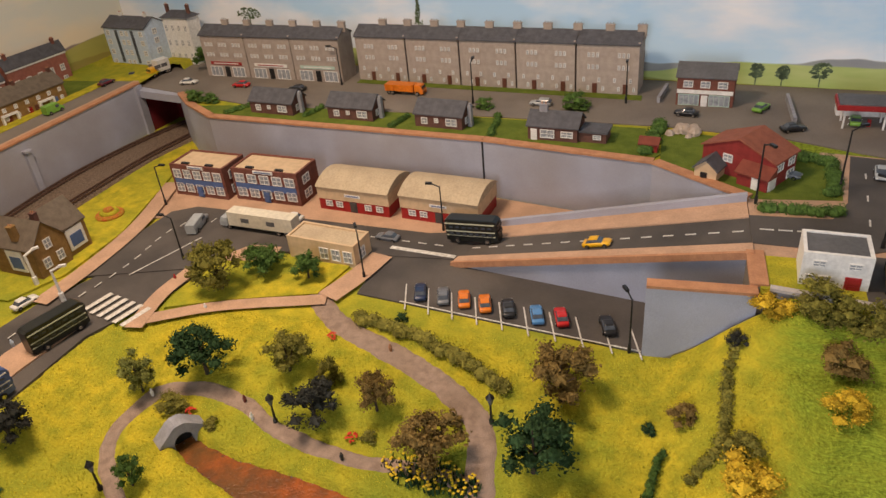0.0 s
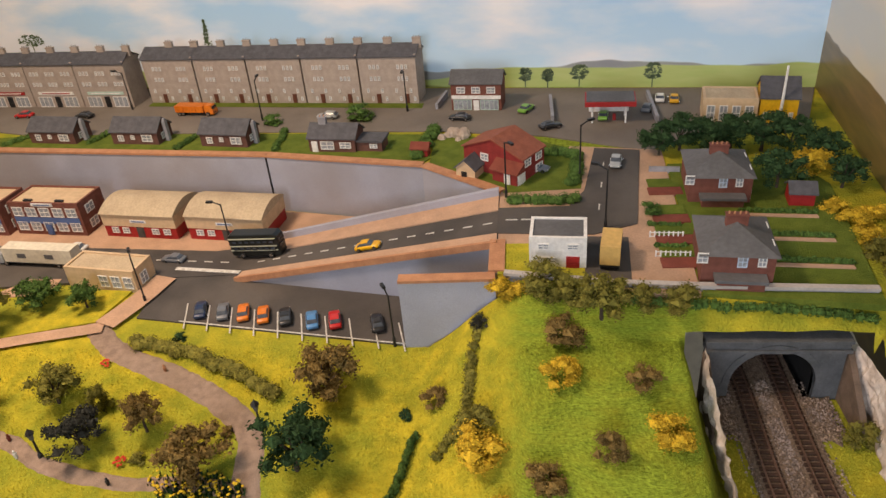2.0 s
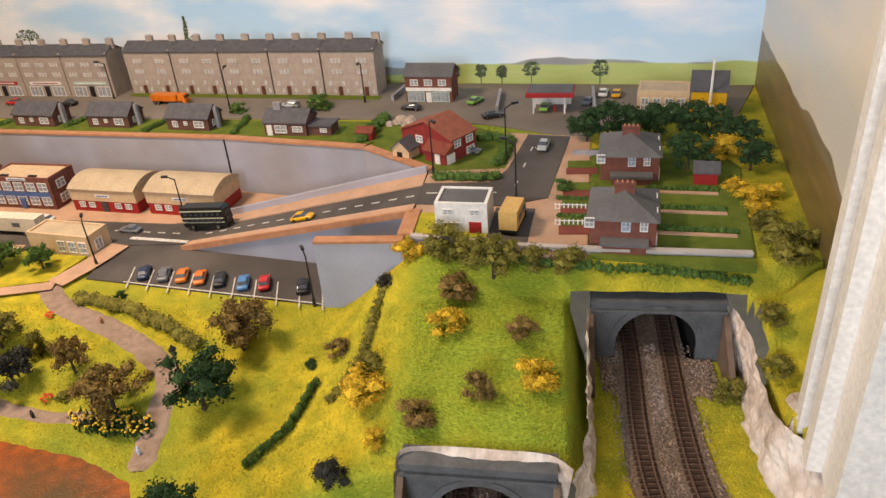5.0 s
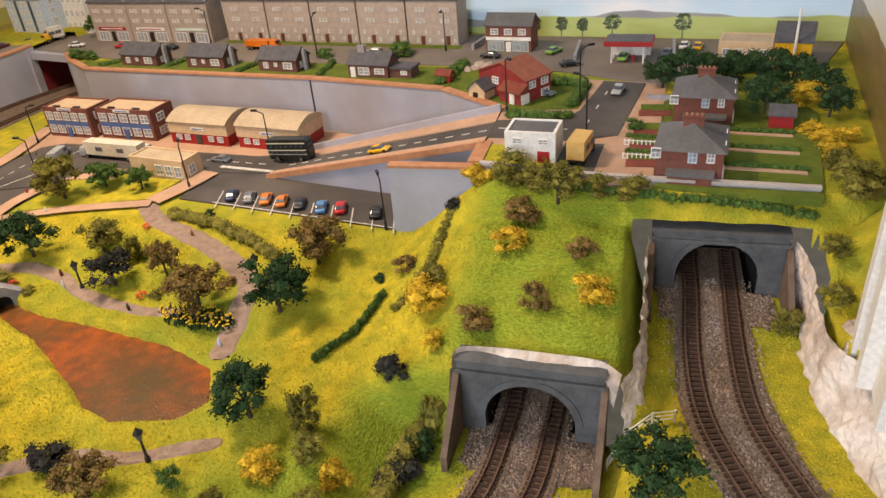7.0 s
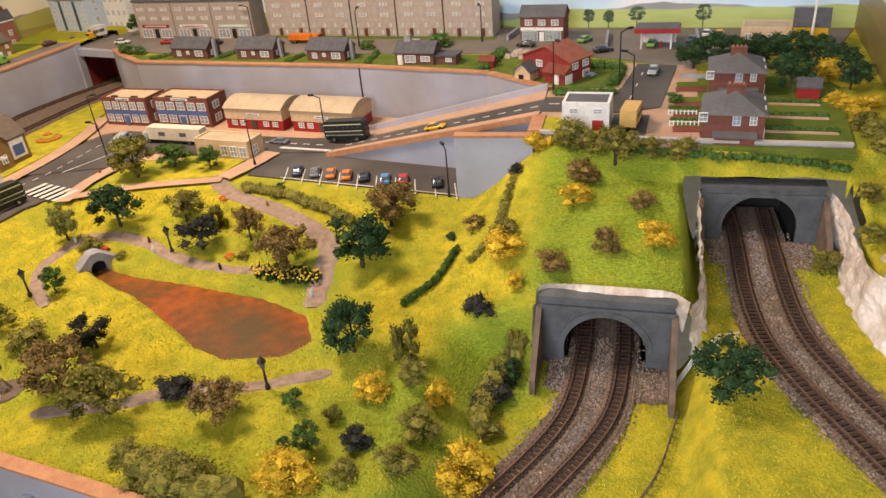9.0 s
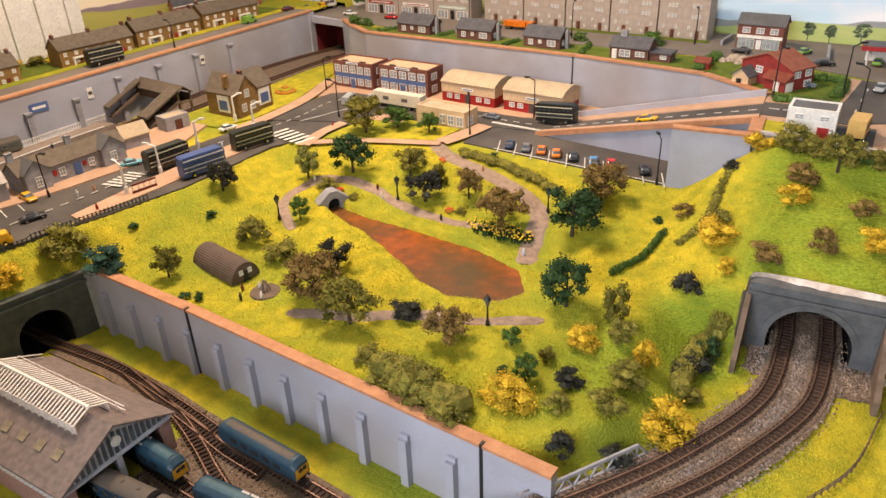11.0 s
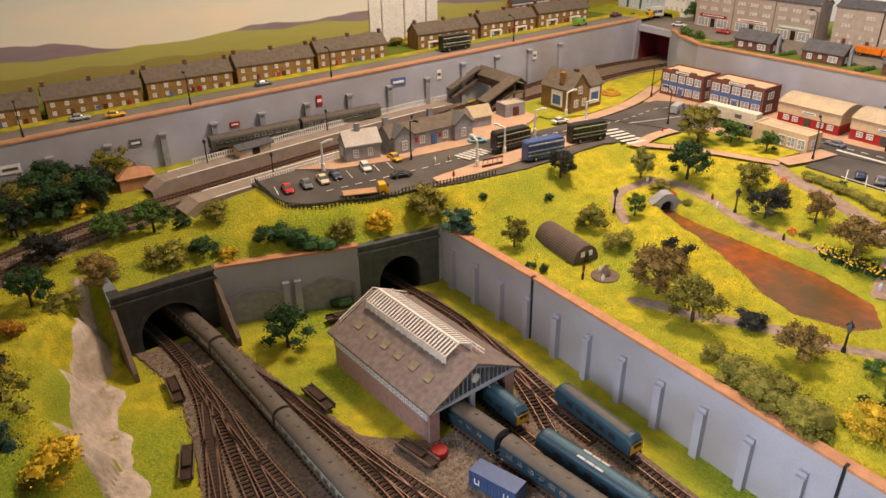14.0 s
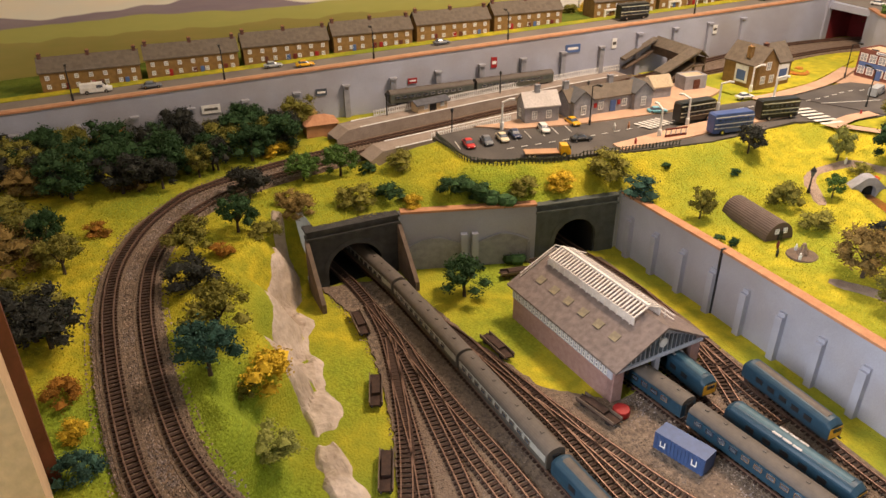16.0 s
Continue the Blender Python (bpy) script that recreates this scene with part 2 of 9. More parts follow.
def off_line(px, py, line):
    """Distance to a line of points."""
    d = np.full(np.shape(px), 9.0)
    for (xa, ya), (xb, yb) in zip(line, line[1:]):
        t = np.clip(((px - xa) * (xb - xa) + (py - ya) * (yb - ya)) / ((xb - xa) ** 2 + (yb - ya) ** 2), 0, 1)
        d = np.minimum(d, np.hypot(px - xa - t * (xb - xa), py - ya - t * (yb - ya)))
    return d


def glide(pts, step=0.004):
    """A smooth curve through points of any dimension (Catmull-Rom), in even steps."""
    p = [np.array(q, float) for q in pts]
    p = [2 * p[0] - p[1]] + p + [2 * p[-1] - p[-2]]
    out = []
    for a, b, c, d in zip(p, p[1:], p[2:], p[3:]):
        k = max(2, int(np.linalg.norm(c - b) / step))
        for i in range(k):
            t = i / k
            out.append(0.5 * (2 * b + (c - a) * t + (2 * a - 5 * b + 4 * c - d) * t * t + (3 * b - a - 3 * c + d) * t ** 3))
    out.append(p[-2])
    s = np.concatenate([[0], np.cumsum([np.linalg.norm(v - u) for u, v in zip(out, out[1:])])])
    n = max(2, int(s[-1] / step))
    o = np.array(out)
    return np.stack([np.interp(np.linspace(0, s[-1], n + 1), s, o[:, i]) for i in range(o.shape[1])], 1)


# ---- the ground ----
STREET, TOWN_Z, RAIL_Z = 0.112, 0.188, 0.096
UPWALL = [(-0.760, 0.967), (-0.715, 0.922), (-0.644, 0.872), (-0.216, 0.820), (-0.008, 0.774), (0.086, 0.699)]
LEFTWALL = [(-0.850, 0.990), (-1.150, -0.620)]
LOWWALL = [(-0.570, 0.131), (-0.398, 0.110), (0.017, 0.048)]
PORTALS = [(-0.570, 0.131), (-0.602, 0.018), (-0.675, -0.135), (-0.692, -0.250)]
TOWN = UPWALL + [(0.086, 0.535), (0.19, 0.517), (0.258, 0.511), (0.40, 0.503), (0.60, 0.48), (0.60, 1.25), (-1.5, 1.25), (-1.5, -0.62)] + LEFTWALL[::-1] + [(-0.850, 1.09), (-0.730, 1.06)]
YARDPOLY = LOWWALL + [(0.06, -0.10), (0.25, -0.70), (-0.30, -0.70), (-0.40, -0.40), (-0.52, -0.325), (-0.66, -0.285)] + PORTALS[::-1]
STREETPOLY = [(-0.725, 0.94), (-0.742, 0.88), (-0.758, 0.78), (-0.772, 0.72), (-0.80, 0.62), (-0.80, 0.3), (-0.80, -0.012), (-0.70, -0.014), (-0.64, 0.085), (-0.60, 0.2), (-0.57, 0.3), (-0.56, 0.47), (-0.48, 0.55), (-0.31, 0.572), (0.0, 0.527), (0.09, 0.53), (0.09, 0.72), (0, 0.79), (-0.21, 0.83), (-0.64, 0.88), (-0.70, 0.92)]
POND_LINE = [(-0.384, 0.381), (-0.335, 0.366), (-0.258, 0.357), (-0.172, 0.342), (-0.112, 0.316), (-0.088, 0.275), (-0.113, 0.253), (-0.163, 0.241), (-0.197, 0.250), (-0.249, 0.285), (-0.319, 0.330), (-0.378, 0.352), (-0.398, 0.366)]


def left_z(y):
    return 0.1625 + 0.034 * y


def wall_x(y):
    return -1.0344 + 0.1863 * y


def height(x, y):
    x, y = np.asarray(x, float), np.asarray(y, float)
    rough = 0.0035 * np.sin(x * 31 + 2 * np.sin(y * 23)) * np.sin(y * 37 + 1.3) + 0.0012 * np.sin(x * 90 + y * 40) * np.sin(y * 77 - x * 30)
    z = 0.078 + 0.010 * ss(y, 0.12, 0.33) + 0.024 * ss(y, 0.33, 0.54) + rough * ss(y, 0.12, 0.2) * (1 - ss(y, 0.46, 0.53))
    ds = off_line(x, y, [(-0.70, -0.014), (-0.64, 0.085), (-0.60, 0.2), (-0.57, 0.3), (-0.56, 0.47), (-0.48, 0.55), (-0.31, 0.572), (0.0, 0.527)])
    z = z + np.maximum(0, 0.1105 - z) * (1 - ss(ds, 0.004, 0.075))
    # the hill above the tunnels
    hill = 0.127 + 0.034 * ss(y, 0.31, 0.47) + 0.024 * ss(y, 0.475, 0.505) + rough
    w = ss(x, 0.0, 0.125) * ss(y, 0.22, 0.36)
    z = z + (hill - z) * w
    # cutting of the lower line, and the shelf of the upper one
    low = 0.0552 + rough * 0.3
    edge = ss(x, 0.02 + 0.25 * np.clip(0.15 - y, 0, 1), 0.09) * (1 - ss(y, 0.29, 0.315))
    z = np.where(y < 0.312, z + (low - z) * np.where((x > 0.115) & (y > 0.2), 1.0, edge), z)
    run = off_line(x, y, [(0.165, 0.233), (0.120, 0.145), (0.072, 0.078), (-0.005, -0.01)])
    z = np.where((y < 0.26) & (x < 0.2), low + (z - low) * ss(run, 0.040, 0.062), z)
    shelf = 0.0942 + rough * 0.3
    z = np.where(y < 0.483, z + (shelf - z) * ss(x, 0.238, 0.262), z)
    edge = np.interp(y, [0.13, 0.19, 0.245, 0.29, 0.326, 0.358, 0.40, 0.455, 0.482], [0.485, 0.452, 0.428, 0.414, 0.402, 0.391, 0.390, 0.393, 0.385])
    z = np.where(y < 0.483, z + (0.1385 + 2 * rough + 0.025 * ss(y, 0.40, 0.475) + 0.03 * ss(x, 0.41, 0.45) * ss(y, 0.3, 0.36) - z) * ss(x, edge, edge + 0.012), z)
    # south-west bank and the curve
    sw = 0.084 + 0.026 * ss(y, -0.16, -0.02) + rough * 0.6
    sw = np.where(x < -0.80, np.minimum(sw, 0.080 + 0.006 * ss(y, -0.2, 0.05)), sw)
    z = np.where((x < -0.57) & (y < 0.14) | (y < 0.0) & (x < -0.3), sw, z)
    line = off_line(x, y, [(-0.885, -0.05), (-0.882, -0.16), (-0.865, -0.28), (-0.835, -0.345), (-0.79, -0.392), (-0.72, -0.432), (-0.645, -0.456), (-0.565, -0.470), (-0.483, -0.479), (-0.406, -0.482), (-0.34, -0.472), (-0.27, -0.445)])
    z = np.where((x < -0.25) & (y < -0.05), z + (0.0775 - z) * (1 - ss(line, 0.034, 0.055)), z)
    dp = off_line(x, y, PORTALS)
    z = np.where((x < -0.50) & (y < 0.20), 0.0785 + (z - 0.0785) * ss(dp, 0.004, 0.052), z)
    # yard
    yard = inside(x, y, YARDPOLY) | (off_line(x, y, PORTALS[::-1] + LOWWALL[1:]) < 0.005)
    dist = off_line(x, y, [(-0.25, -0.52), (-0.40, -0.40), (-0.52, -0.325), (-0.66, -0.285), (-0.70, -0.255)])
    slope = (x < -0.2) & (y < -0.24) & (x > -0.78) & ~yard
    z = np.where(slope, z * ss(dist + 0.012 * np.sin(x * 70), 0.0, 0.055), z)
    z = np.where(yard, 0.0, z)
    st = inside(x, y, STREETPOLY)
    z = np.where(st & (dp > 0.035), STREET, z)
    bed = (x < np.where(y > 0.6, -0.715, -0.79)) & (y > -0.10) & ~st
    z = np.where(bed, 0.0805 + 0.012 * ss(y, -0.1, 0.8) + 0.0195 * ss(y, 0.5, 0.92), z)
    shore = off_line(x, y, POND_LINE + POND_LINE[:1]) * np.where(inside(x, y, POND_LINE), -1, 1)
    shore = np.minimum(shore, np.hypot(x + 0.394, y - 0.3744) - 0.0115) + 0.0008 * np.sin(x * 260) * np.sin(y * 230)
    z = z + (0.077 - z) * (1 - ss(shore, -0.004, 0.0035))
    behind = np.minimum(off_line(x, y, UPWALL), off_line(x, y, LEFTWALL)) > 0.005
    return np.where(inside(x, y, TOWN) & behind, np.where(x < -0.83, left_z(y), TOWN_Z), z)


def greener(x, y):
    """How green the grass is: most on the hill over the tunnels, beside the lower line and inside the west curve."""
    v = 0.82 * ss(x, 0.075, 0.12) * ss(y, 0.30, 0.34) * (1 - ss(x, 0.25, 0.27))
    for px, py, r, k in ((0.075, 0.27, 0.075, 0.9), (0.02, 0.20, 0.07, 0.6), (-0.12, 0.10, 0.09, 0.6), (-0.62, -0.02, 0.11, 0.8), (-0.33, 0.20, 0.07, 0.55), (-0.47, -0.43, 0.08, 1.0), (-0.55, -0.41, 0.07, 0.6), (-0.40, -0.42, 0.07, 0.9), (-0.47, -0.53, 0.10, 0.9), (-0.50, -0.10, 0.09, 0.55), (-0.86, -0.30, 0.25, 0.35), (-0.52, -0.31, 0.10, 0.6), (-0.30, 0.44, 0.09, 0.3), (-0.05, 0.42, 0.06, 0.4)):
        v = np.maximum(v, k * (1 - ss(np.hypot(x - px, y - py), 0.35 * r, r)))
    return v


def build_ground():
    s = 0.0034
    xs, ys = np.arange(-1.38, 0.56, s), np.arange(-0.72, 1.24, s)
    gx, gy = np.meshgrid(xs, ys)
    gz = height(gx, gy)
    nx, ny = len(xs), len(ys)
    co = np.stack([gx, gy, gz], 2).reshape(-1, 3)
    i = (np.arange(ny - 1)[:, None] * nx + np.arange(nx - 1)[None]).ravel()
    me = bpy.data.meshes.new("ground")
    quads = np.stack([i, i + 1, i + 1 + nx, i + nx], 1)
    hz = co[:, 2][quads]
    quads = quads[hz.max(1) - hz.min(1) < 0.02]
    me.from_pydata(co.tolist(), [], quads.tolist())
    me.materials.append(GRASS)
    me.polygons.foreach_set("use_smooth", [True] * len(me.polygons))
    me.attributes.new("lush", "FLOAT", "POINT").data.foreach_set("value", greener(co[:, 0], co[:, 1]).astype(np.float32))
    tagged(new("ground", me), "bright yellow-green static grass over shaped model ground", "ground", kind="structure")


build_ground()


def ground(x, y):
    return float(height(np.array([x]), np.array([y]))[0])


def slab(name, poly, z, material, label, category, thick=0.002, kind="structure"):
    o = G().prism(poly, z - 0.003, z + thick).ob(name, material)
    return tagged(o, label, category, kind=kind)


def strip(pts, half, z0=None, lift=0.0015, step=0.008):
    """A ribbon that follows the ground or a given height along a smooth line."""
    c = glide(pts, step)
    d = np.gradient(c[:, :2], axis=0)
    d /= np.linalg.norm(d, axis=1)[:, None]
    nrm = np.stack([-d[:, 1], d[:, 0]], 1)
    vs, fs = [], []
    k = 5
    for q, n_ in zip(c, nrm):
        for j in range(k):
            o = half * (2 * j / (k - 1) - 1)
            x, y = q[0] + n_[0] * o, q[1] + n_[1] * o
            vs.append((x, y, (q[2] if len(q) > 2 else (z0 if z0 is not None else ground(x, y))) + lift))
    for i in range(len(c) - 1):
        fs += [(i * k + j + 1, i * k + j, (i + 1) * k + j, (i + 1) * k + j + 1) for j in range(k - 1)]
    return G().add(vs, fs)


def worn_path(name, pts, half, label):
    """A gravel path whose uneven edges sink into the grass and whose ends run out."""
    c = glide(pts, 0.004)
    d = np.gradient(c[:, :2], axis=0)
    d /= np.linalg.norm(d, axis=1)[:, None]
    vs, fs = [], []
    k = 9
    for i, (q, v) in enumerate(zip(c, d)):
        end = min(1.0, (min(i, len(c) - 1 - i) + 0.5) / 3)
        for j in range(k):
            t = 2 * j / (k - 1) - 1
            w = half * 1.12 * end ** 0.5 * (1 + 0.16 * noise.noise(Vector((q[0] * 90, q[1] * 90, 5 if t > 0 else 1))) + 0.10 * noise.noise(Vector((q[0] * 260, q[1] * 260, 9 if t > 0 else 3))))
            x, y = q[0] - v[1] * w * t, q[1] + v[0] * w * t
            vs.append((x, y, ground(x, y) + 0.0012 - (0.0026 if j in (0, k - 1) else 0)))
    fs = [(i * k + j + 1, i * k + j, (i + 1) * k + j, (i + 1) * k + j + 1) for i in range(len(c) - 1) for j in range(k - 1)]
    return tagged(G().add(vs, fs).ob(name, PATH, smooth=True), label, "path", kind="structure")


def wall_run(name, line, z0, z1, material, label, thick=0.009, cap=COPING, side=1):
    """A wall along a line of points, its back on the given side, with a coping."""
    t = thing(name, Matrix(), label, "wall", kind="structure")
    for (xa, ya), (xb, yb) in zip(line, line[1:]):
        l = math.hypot(xb - xa, yb - ya)
        nx, ny = -(yb - ya) / l * thick * side, (xb - xa) / l * thick * side
        quad = [(xa, ya), (xb, yb), (xb + nx, yb + ny), (xa + nx, ya + ny)]
        za, zb = z1 if isinstance(z1, list) else (z1, z1)
        hs = [za, zb, zb, za]
        e = 0.0015
        ux, uy = nx / thick * e, ny / thick * e
        lip = [(xa - ux, ya - uy), (xb - ux, yb - uy), (xb + nx + ux, yb + ny + uy), (xa + nx + ux, ya + ny + uy)]
        if side < 0:
            quad, lip, hs = quad[::-1], lip[::-1], hs[::-1]
        G().prism(quad, z0, hs).ob("wall_face", material, t)
        if cap:
            G().prism(lip, [h + 0.0002 for h in hs], [h + 0.003 for h in hs]).ob("coping", cap, t, "brick coping course")
    return t


wall_run("wall_town", UPWALL, 0.10, TOWN_Z + 0.001, WALLBLUE, "tall blue-grey printed stone retaining wall below the town")
wall_run("wall_left", LEFTWALL[::-1], 0.04, [left_z(-0.62) + 0.001, left_z(0.99) + 0.001], WALLBLUE, "long grey stone retaining wall behind the station")
wall_run("wall_yard", LOWWALL, -0.005, 0.079, WALLBLUE, "blue-grey stone retaining wall between park and yard")


# ---- room round the layout ----
def backdrop_material(name, seed, skyc, hillz):
    m = bpy.data.materials.new(name)
    m.use_nodes = True
    n, l = m.node_tree.nodes, m.node_tree.links
    p = n["Principled BSDF"]
    p.inputs["Roughness"].default_value, p.inputs["Specular IOR Level"].default_value = 0.35, 0.4
    tc = n.new("ShaderNodeTexCoord")
    sep = n.new("ShaderNodeSeparateXYZ")
    l.new(tc.outputs["Object"], sep.inputs[0])

    def node(kind, **kw):
        q = n.new(kind)
        for k, v in kw.items():
            q.inputs[int(k[1:])].default_value = v
        return q

    def math_(op, a, b):
        q = n.new("ShaderNodeMath")
        q.operation = op
        for i, v in enumerate((a, b)):
            if isinstance(v, (int, float)):
                q.inputs[i].default_value = v
            else:
                l.new(v, q.inputs[i])
        return q.outputs[0]

    def mix(f, a, b):
        q = n.new("ShaderNodeMixRGB")
        for i, v in enumerate((f, a, b)):
            if isinstance(v, tuple):
                q.inputs[i].default_value = (*v, 1)
            else:
                l.new(v, q.inputs[i])
        return q.outputs[0]

    def noise_1d(scale, off):
        cx = n.new("ShaderNodeCombineXYZ")
        l.new(sep.outputs[0], cx.inputs[0])
        cx.inputs[1].default_value = off + seed
        q = n.new("ShaderNodeTexNoise")
        q.inputs["Scale"].default_value, q.inputs["Detail"].default_value = scale, 3
        l.new(cx.outputs[0], q.inputs["Vector"])
        return q.outputs["Fac"]

    mp = n.new("ShaderNodeMapping")
    mp.inputs["Scale"].default_value = (2.2, 1, 6.5)
    mp.inputs["Location"].default_value = (seed, 0, 0)
    l.new(tc.outputs["Object"], mp.inputs["Vector"])
    cl = n.new("ShaderNodeTexNoise")
    cl.inputs["Scale"].default_value, cl.inputs["Detail"].default_value = 1.6, 6
    l.new(mp.outputs[0], cl.inputs["Vector"])
    cr = n.new("ShaderNodeValToRGB")
    cr.color_ramp.elements[0].position, cr.color_ramp.elements[1].position = 0.46, 0.62
    l.new(cl.outputs["Fac"], cr.inputs["Fac"])
    rise = n.new("ShaderNodeMapRange")
    rise.inputs[1].default_value, rise.inputs[2].default_value = hillz, hillz + 0.22
    l.new(sep.outputs[2], rise.inputs[0])
    sky = mix(rise.outputs[0], skyc[0], skyc[1])
    col = mix(cr.outputs[0], sky, skyc[2])
    for off, scale, amp, base, ca, cb in ((3.0, 3.4, 0.10, 0.006, skyc[3], skyc[4]), (9.0, 2.6, 0.08, 0.0, skyc[5], skyc[6]), (15.0, 5.0, 0.06, -0.03, skyc[7], skyc[8])):
        top = math_("ADD", math_("MULTIPLY", math_("SUBTRACT", noise_1d(scale, off), 0.5), amp), hillz + base)
        q = n.new("ShaderNodeMapRange")
        q.inputs[1].default_value, q.inputs[2].default_value = 0.0, 0.002
        l.new(math_("SUBTRACT", top, sep.outputs[2]), q.inputs[0])
        pt = n.new("ShaderNodeTexNoise")
        pt.inputs["Scale"].default_value, pt.inputs["Detail"].default_value = 26, 5
        mp2 = n.new("ShaderNodeMapping")
        mp2.inputs["Scale"].default_value = (0.6, 1, 3.5)
        l.new(tc.outputs["Object"], mp2.inputs["Vector"])
        l.new(mp2.outputs[0], pt.inputs["Vector"])
        col = mix(q.outputs[0], col, mix(pt.outputs["Fac"], ca, cb))
    l.new(col, p.inputs["Base Color"])
    return m


SKY_BACK = backdrop_material("backdrop_print", 1.7, ((0.60, 0.80, 0.97), (0.22, 0.51, 0.90), (0.87, 0.90, 0.97), (0.24, 0.25, 0.32), (0.40, 0.44, 0.38), (0.34, 0.48, 0.12), (0.58, 0.62, 0.28), (0.22, 0.30, 0.07), (0.36, 0.34, 0.12)), 0.214)
SKY_RIGHT = backdrop_material("backdrop_print_wood", 8.1, ((0.66, 0.64, 0.58), (0.48, 0.55, 0.58), (0.74, 0.66, 0.54), (0.13, 0.12, 0.09), (0.34, 0.25, 0.14), (0.09, 0.085, 0.04), (0.33, 0.21, 0.08), (0.06, 0.06, 0.03), (0.28, 0.19, 0.06)), 0.258)
SKY_LEFT = backdrop_material("backdrop_print_warm", 5.2, ((0.78, 0.74, 0.62), (0.42, 0.50, 0.54), (0.84, 0.72, 0.55), (0.20, 0.15, 0.20), (0.34, 0.27, 0.27), (0.36, 0.36, 0.10), (0.46, 0.42, 0.12), (0.26, 0.26, 0.07), (0.40, 0.30, 0.10)), 0.235)


def panel(name, a, b, material, label):
    """A thin printed board from a to b, seen from its right-hand side."""
    l = math.hypot(b[0] - a[0], b[1] - a[1])
    m = pose(a[0], a[1], 0.0, 0, 0, math.degrees(math.atan2(b[1] - a[1], b[0] - a[0])))
    tagged(G().box(0, l, 0, 0.006, 0.02, 1.0).ob(name, material, m=m), label, "backdrop", kind="structure")


NW, NE, SW, SE = (-1.010, 1.192), (0.512, 0.994), (-1.345, -0.605), (0.437, 0.330)
panel("backdrop_back", NW, NE, SKY_BACK, "glossy printed backdrop of blue sky, clouds and green hills")
PRINTTREE = mat("printed_tree_ink", (0.16, 0.22, 0.12), (0.09, 0.13, 0.075), 120, 0.5, bump=0)
rng = random.Random(21)
for along, foot, tall, wide, shape in ((0.631, 0.236, 0.062, 0.022, "fir"), (1.096, 0.188, 0.028, 0.016, "oak"), (1.137, 0.187, 0.030, 0.020, "oak"), (1.170, 0.187, 0.029, 0.018, "oak"), (1.216, 0.189, 0.033, 0.026, "oak"), (1.319, 0.188, 0.036, 0.026, "oak"), (0.16, 0.24, 0.034, 0.045, "oak"), (0.30, 0.25, 0.030, 0.05, "oak")):
    g = G().box(along - 0.0008, along + 0.0008, -0.0006, -0.0002, foot, foot + tall * 0.5)
    for i in range(90):
        v = rng.uniform(0.12 if shape == "fir" else 0.38, 1.0)
        span = (1.02 - v) if shape == "fir" else math.sqrt(max(0.05, 1 - ((v - 0.68) / 0.34) ** 2))
        x, z, r_ = along + rng.uniform(-0.5, 0.5) * wide * span, foot + v * tall, rng.uniform(0.0008, 0.0022)
        g.add([(x - r_ * 1.4, -0.0007, z - r_ * 0.3), (x + r_ * 0.5, -0.0007, z - r_), (x + r_ * 1.5, -0.0007, z + r_ * 0.1), (x, -0.0007, z + r_)], [(0, 1, 2, 3)])
    o = g.ob("printed_tree", PRINTTREE, m=pose(NW[0], NW[1], 0.0, 0, 0, math.degrees(math.atan2(NE[1] - NW[1], NE[0] - NW[0]))))
    tagged(o, "soft green tree printed on the sky backdrop", "backdrop", kind="structure")
panel("backdrop_left", SW, NW, SKY_LEFT, "printed backdrop of warm sky and rolling fields")
panel("backdrop_right", NE, SE, SKY_RIGHT, "printed backdrop panel of hillside and sky")
for nm, q in (("wall_north", (-1.7, 1.6, 1.25, 1.35, -0.9, 1.7)), ("wall_west", (-1.7, -1.6, -2.6, 1.25, -0.9, 1.7)), ("wall_east", (1.3, 1.4, -2.6, 1.2, -0.9, 1.7)), ("wall_south", (-1.7, 1.4, -2.7, -2.6, -0.9, 1.7)), ("ceiling", (-1.7, 1.4, -2.7, 1.35, 1.7, 1.75)), ("floor", (-1.7, 1.4, -2.7, 1.35, -0.95, -0.9))):
    tagged(G().box(*q).ob(nm, ROOMWALL), "plain off-white painted room " + nm.split("_")[0], nm.split("_")[0], kind="structure")


# ---- roads, pavements, ramp, car park ----
def flat(name, poly, z, material, label, category, up=0.002):
    return tagged(G().prism(poly, z - 0.004, z + up).ob(name, material), label, category, kind="structure")


def ribbon(name, pts, half, material, label, category, z0=None, lift=0.003, step=0.008):
    return tagged(strip(pts, half, z0, lift, step).ob(name, material), label, category, kind="structure")


S = STREET
flat("pavement", [(-0.655, 0.700), (-0.60, 0.715), (-0.25, 0.690), (-0.17, 0.715), (-0.10, 0.715), (0.00, 0.770), (-0.216, 0.816), (-0.640, 0.866), (-0.70, 0.90)], S, PAVING, "orange-tan paving round the offices and warehouses", "pavement")
flat("road", [(-0.655, 0.555), (-0.50, 0.60), (-0.50, 0.640), (-0.31, 0.655), (-0.20, 0.660), (-0.19, 0.725), (-0.26, 0.712), (-0.60, 0.738), (-0.63, 0.72), (-0.64, 0.66)], S + 0.0012, TARMAC, "dark grey tarmac street beside the park", "road")
flat("road_station", [(-0.80, -0.010), (-0.698, -0.012), (-0.64, 0.085), (-0.60, 0.2), (-0.572, 0.3), (-0.560, 0.46), (-0.515, 0.545), (-0.50, 0.605), (-0.60, 0.62), (-0.66, 0.50), (-0.68, 0.40), (-0.70, 0.30), (-0.725, 0.19), (-0.76, 0.10), (-0.80, 0.06)], S, TARMAC, "dark tarmac station forecourt and car park", "road")
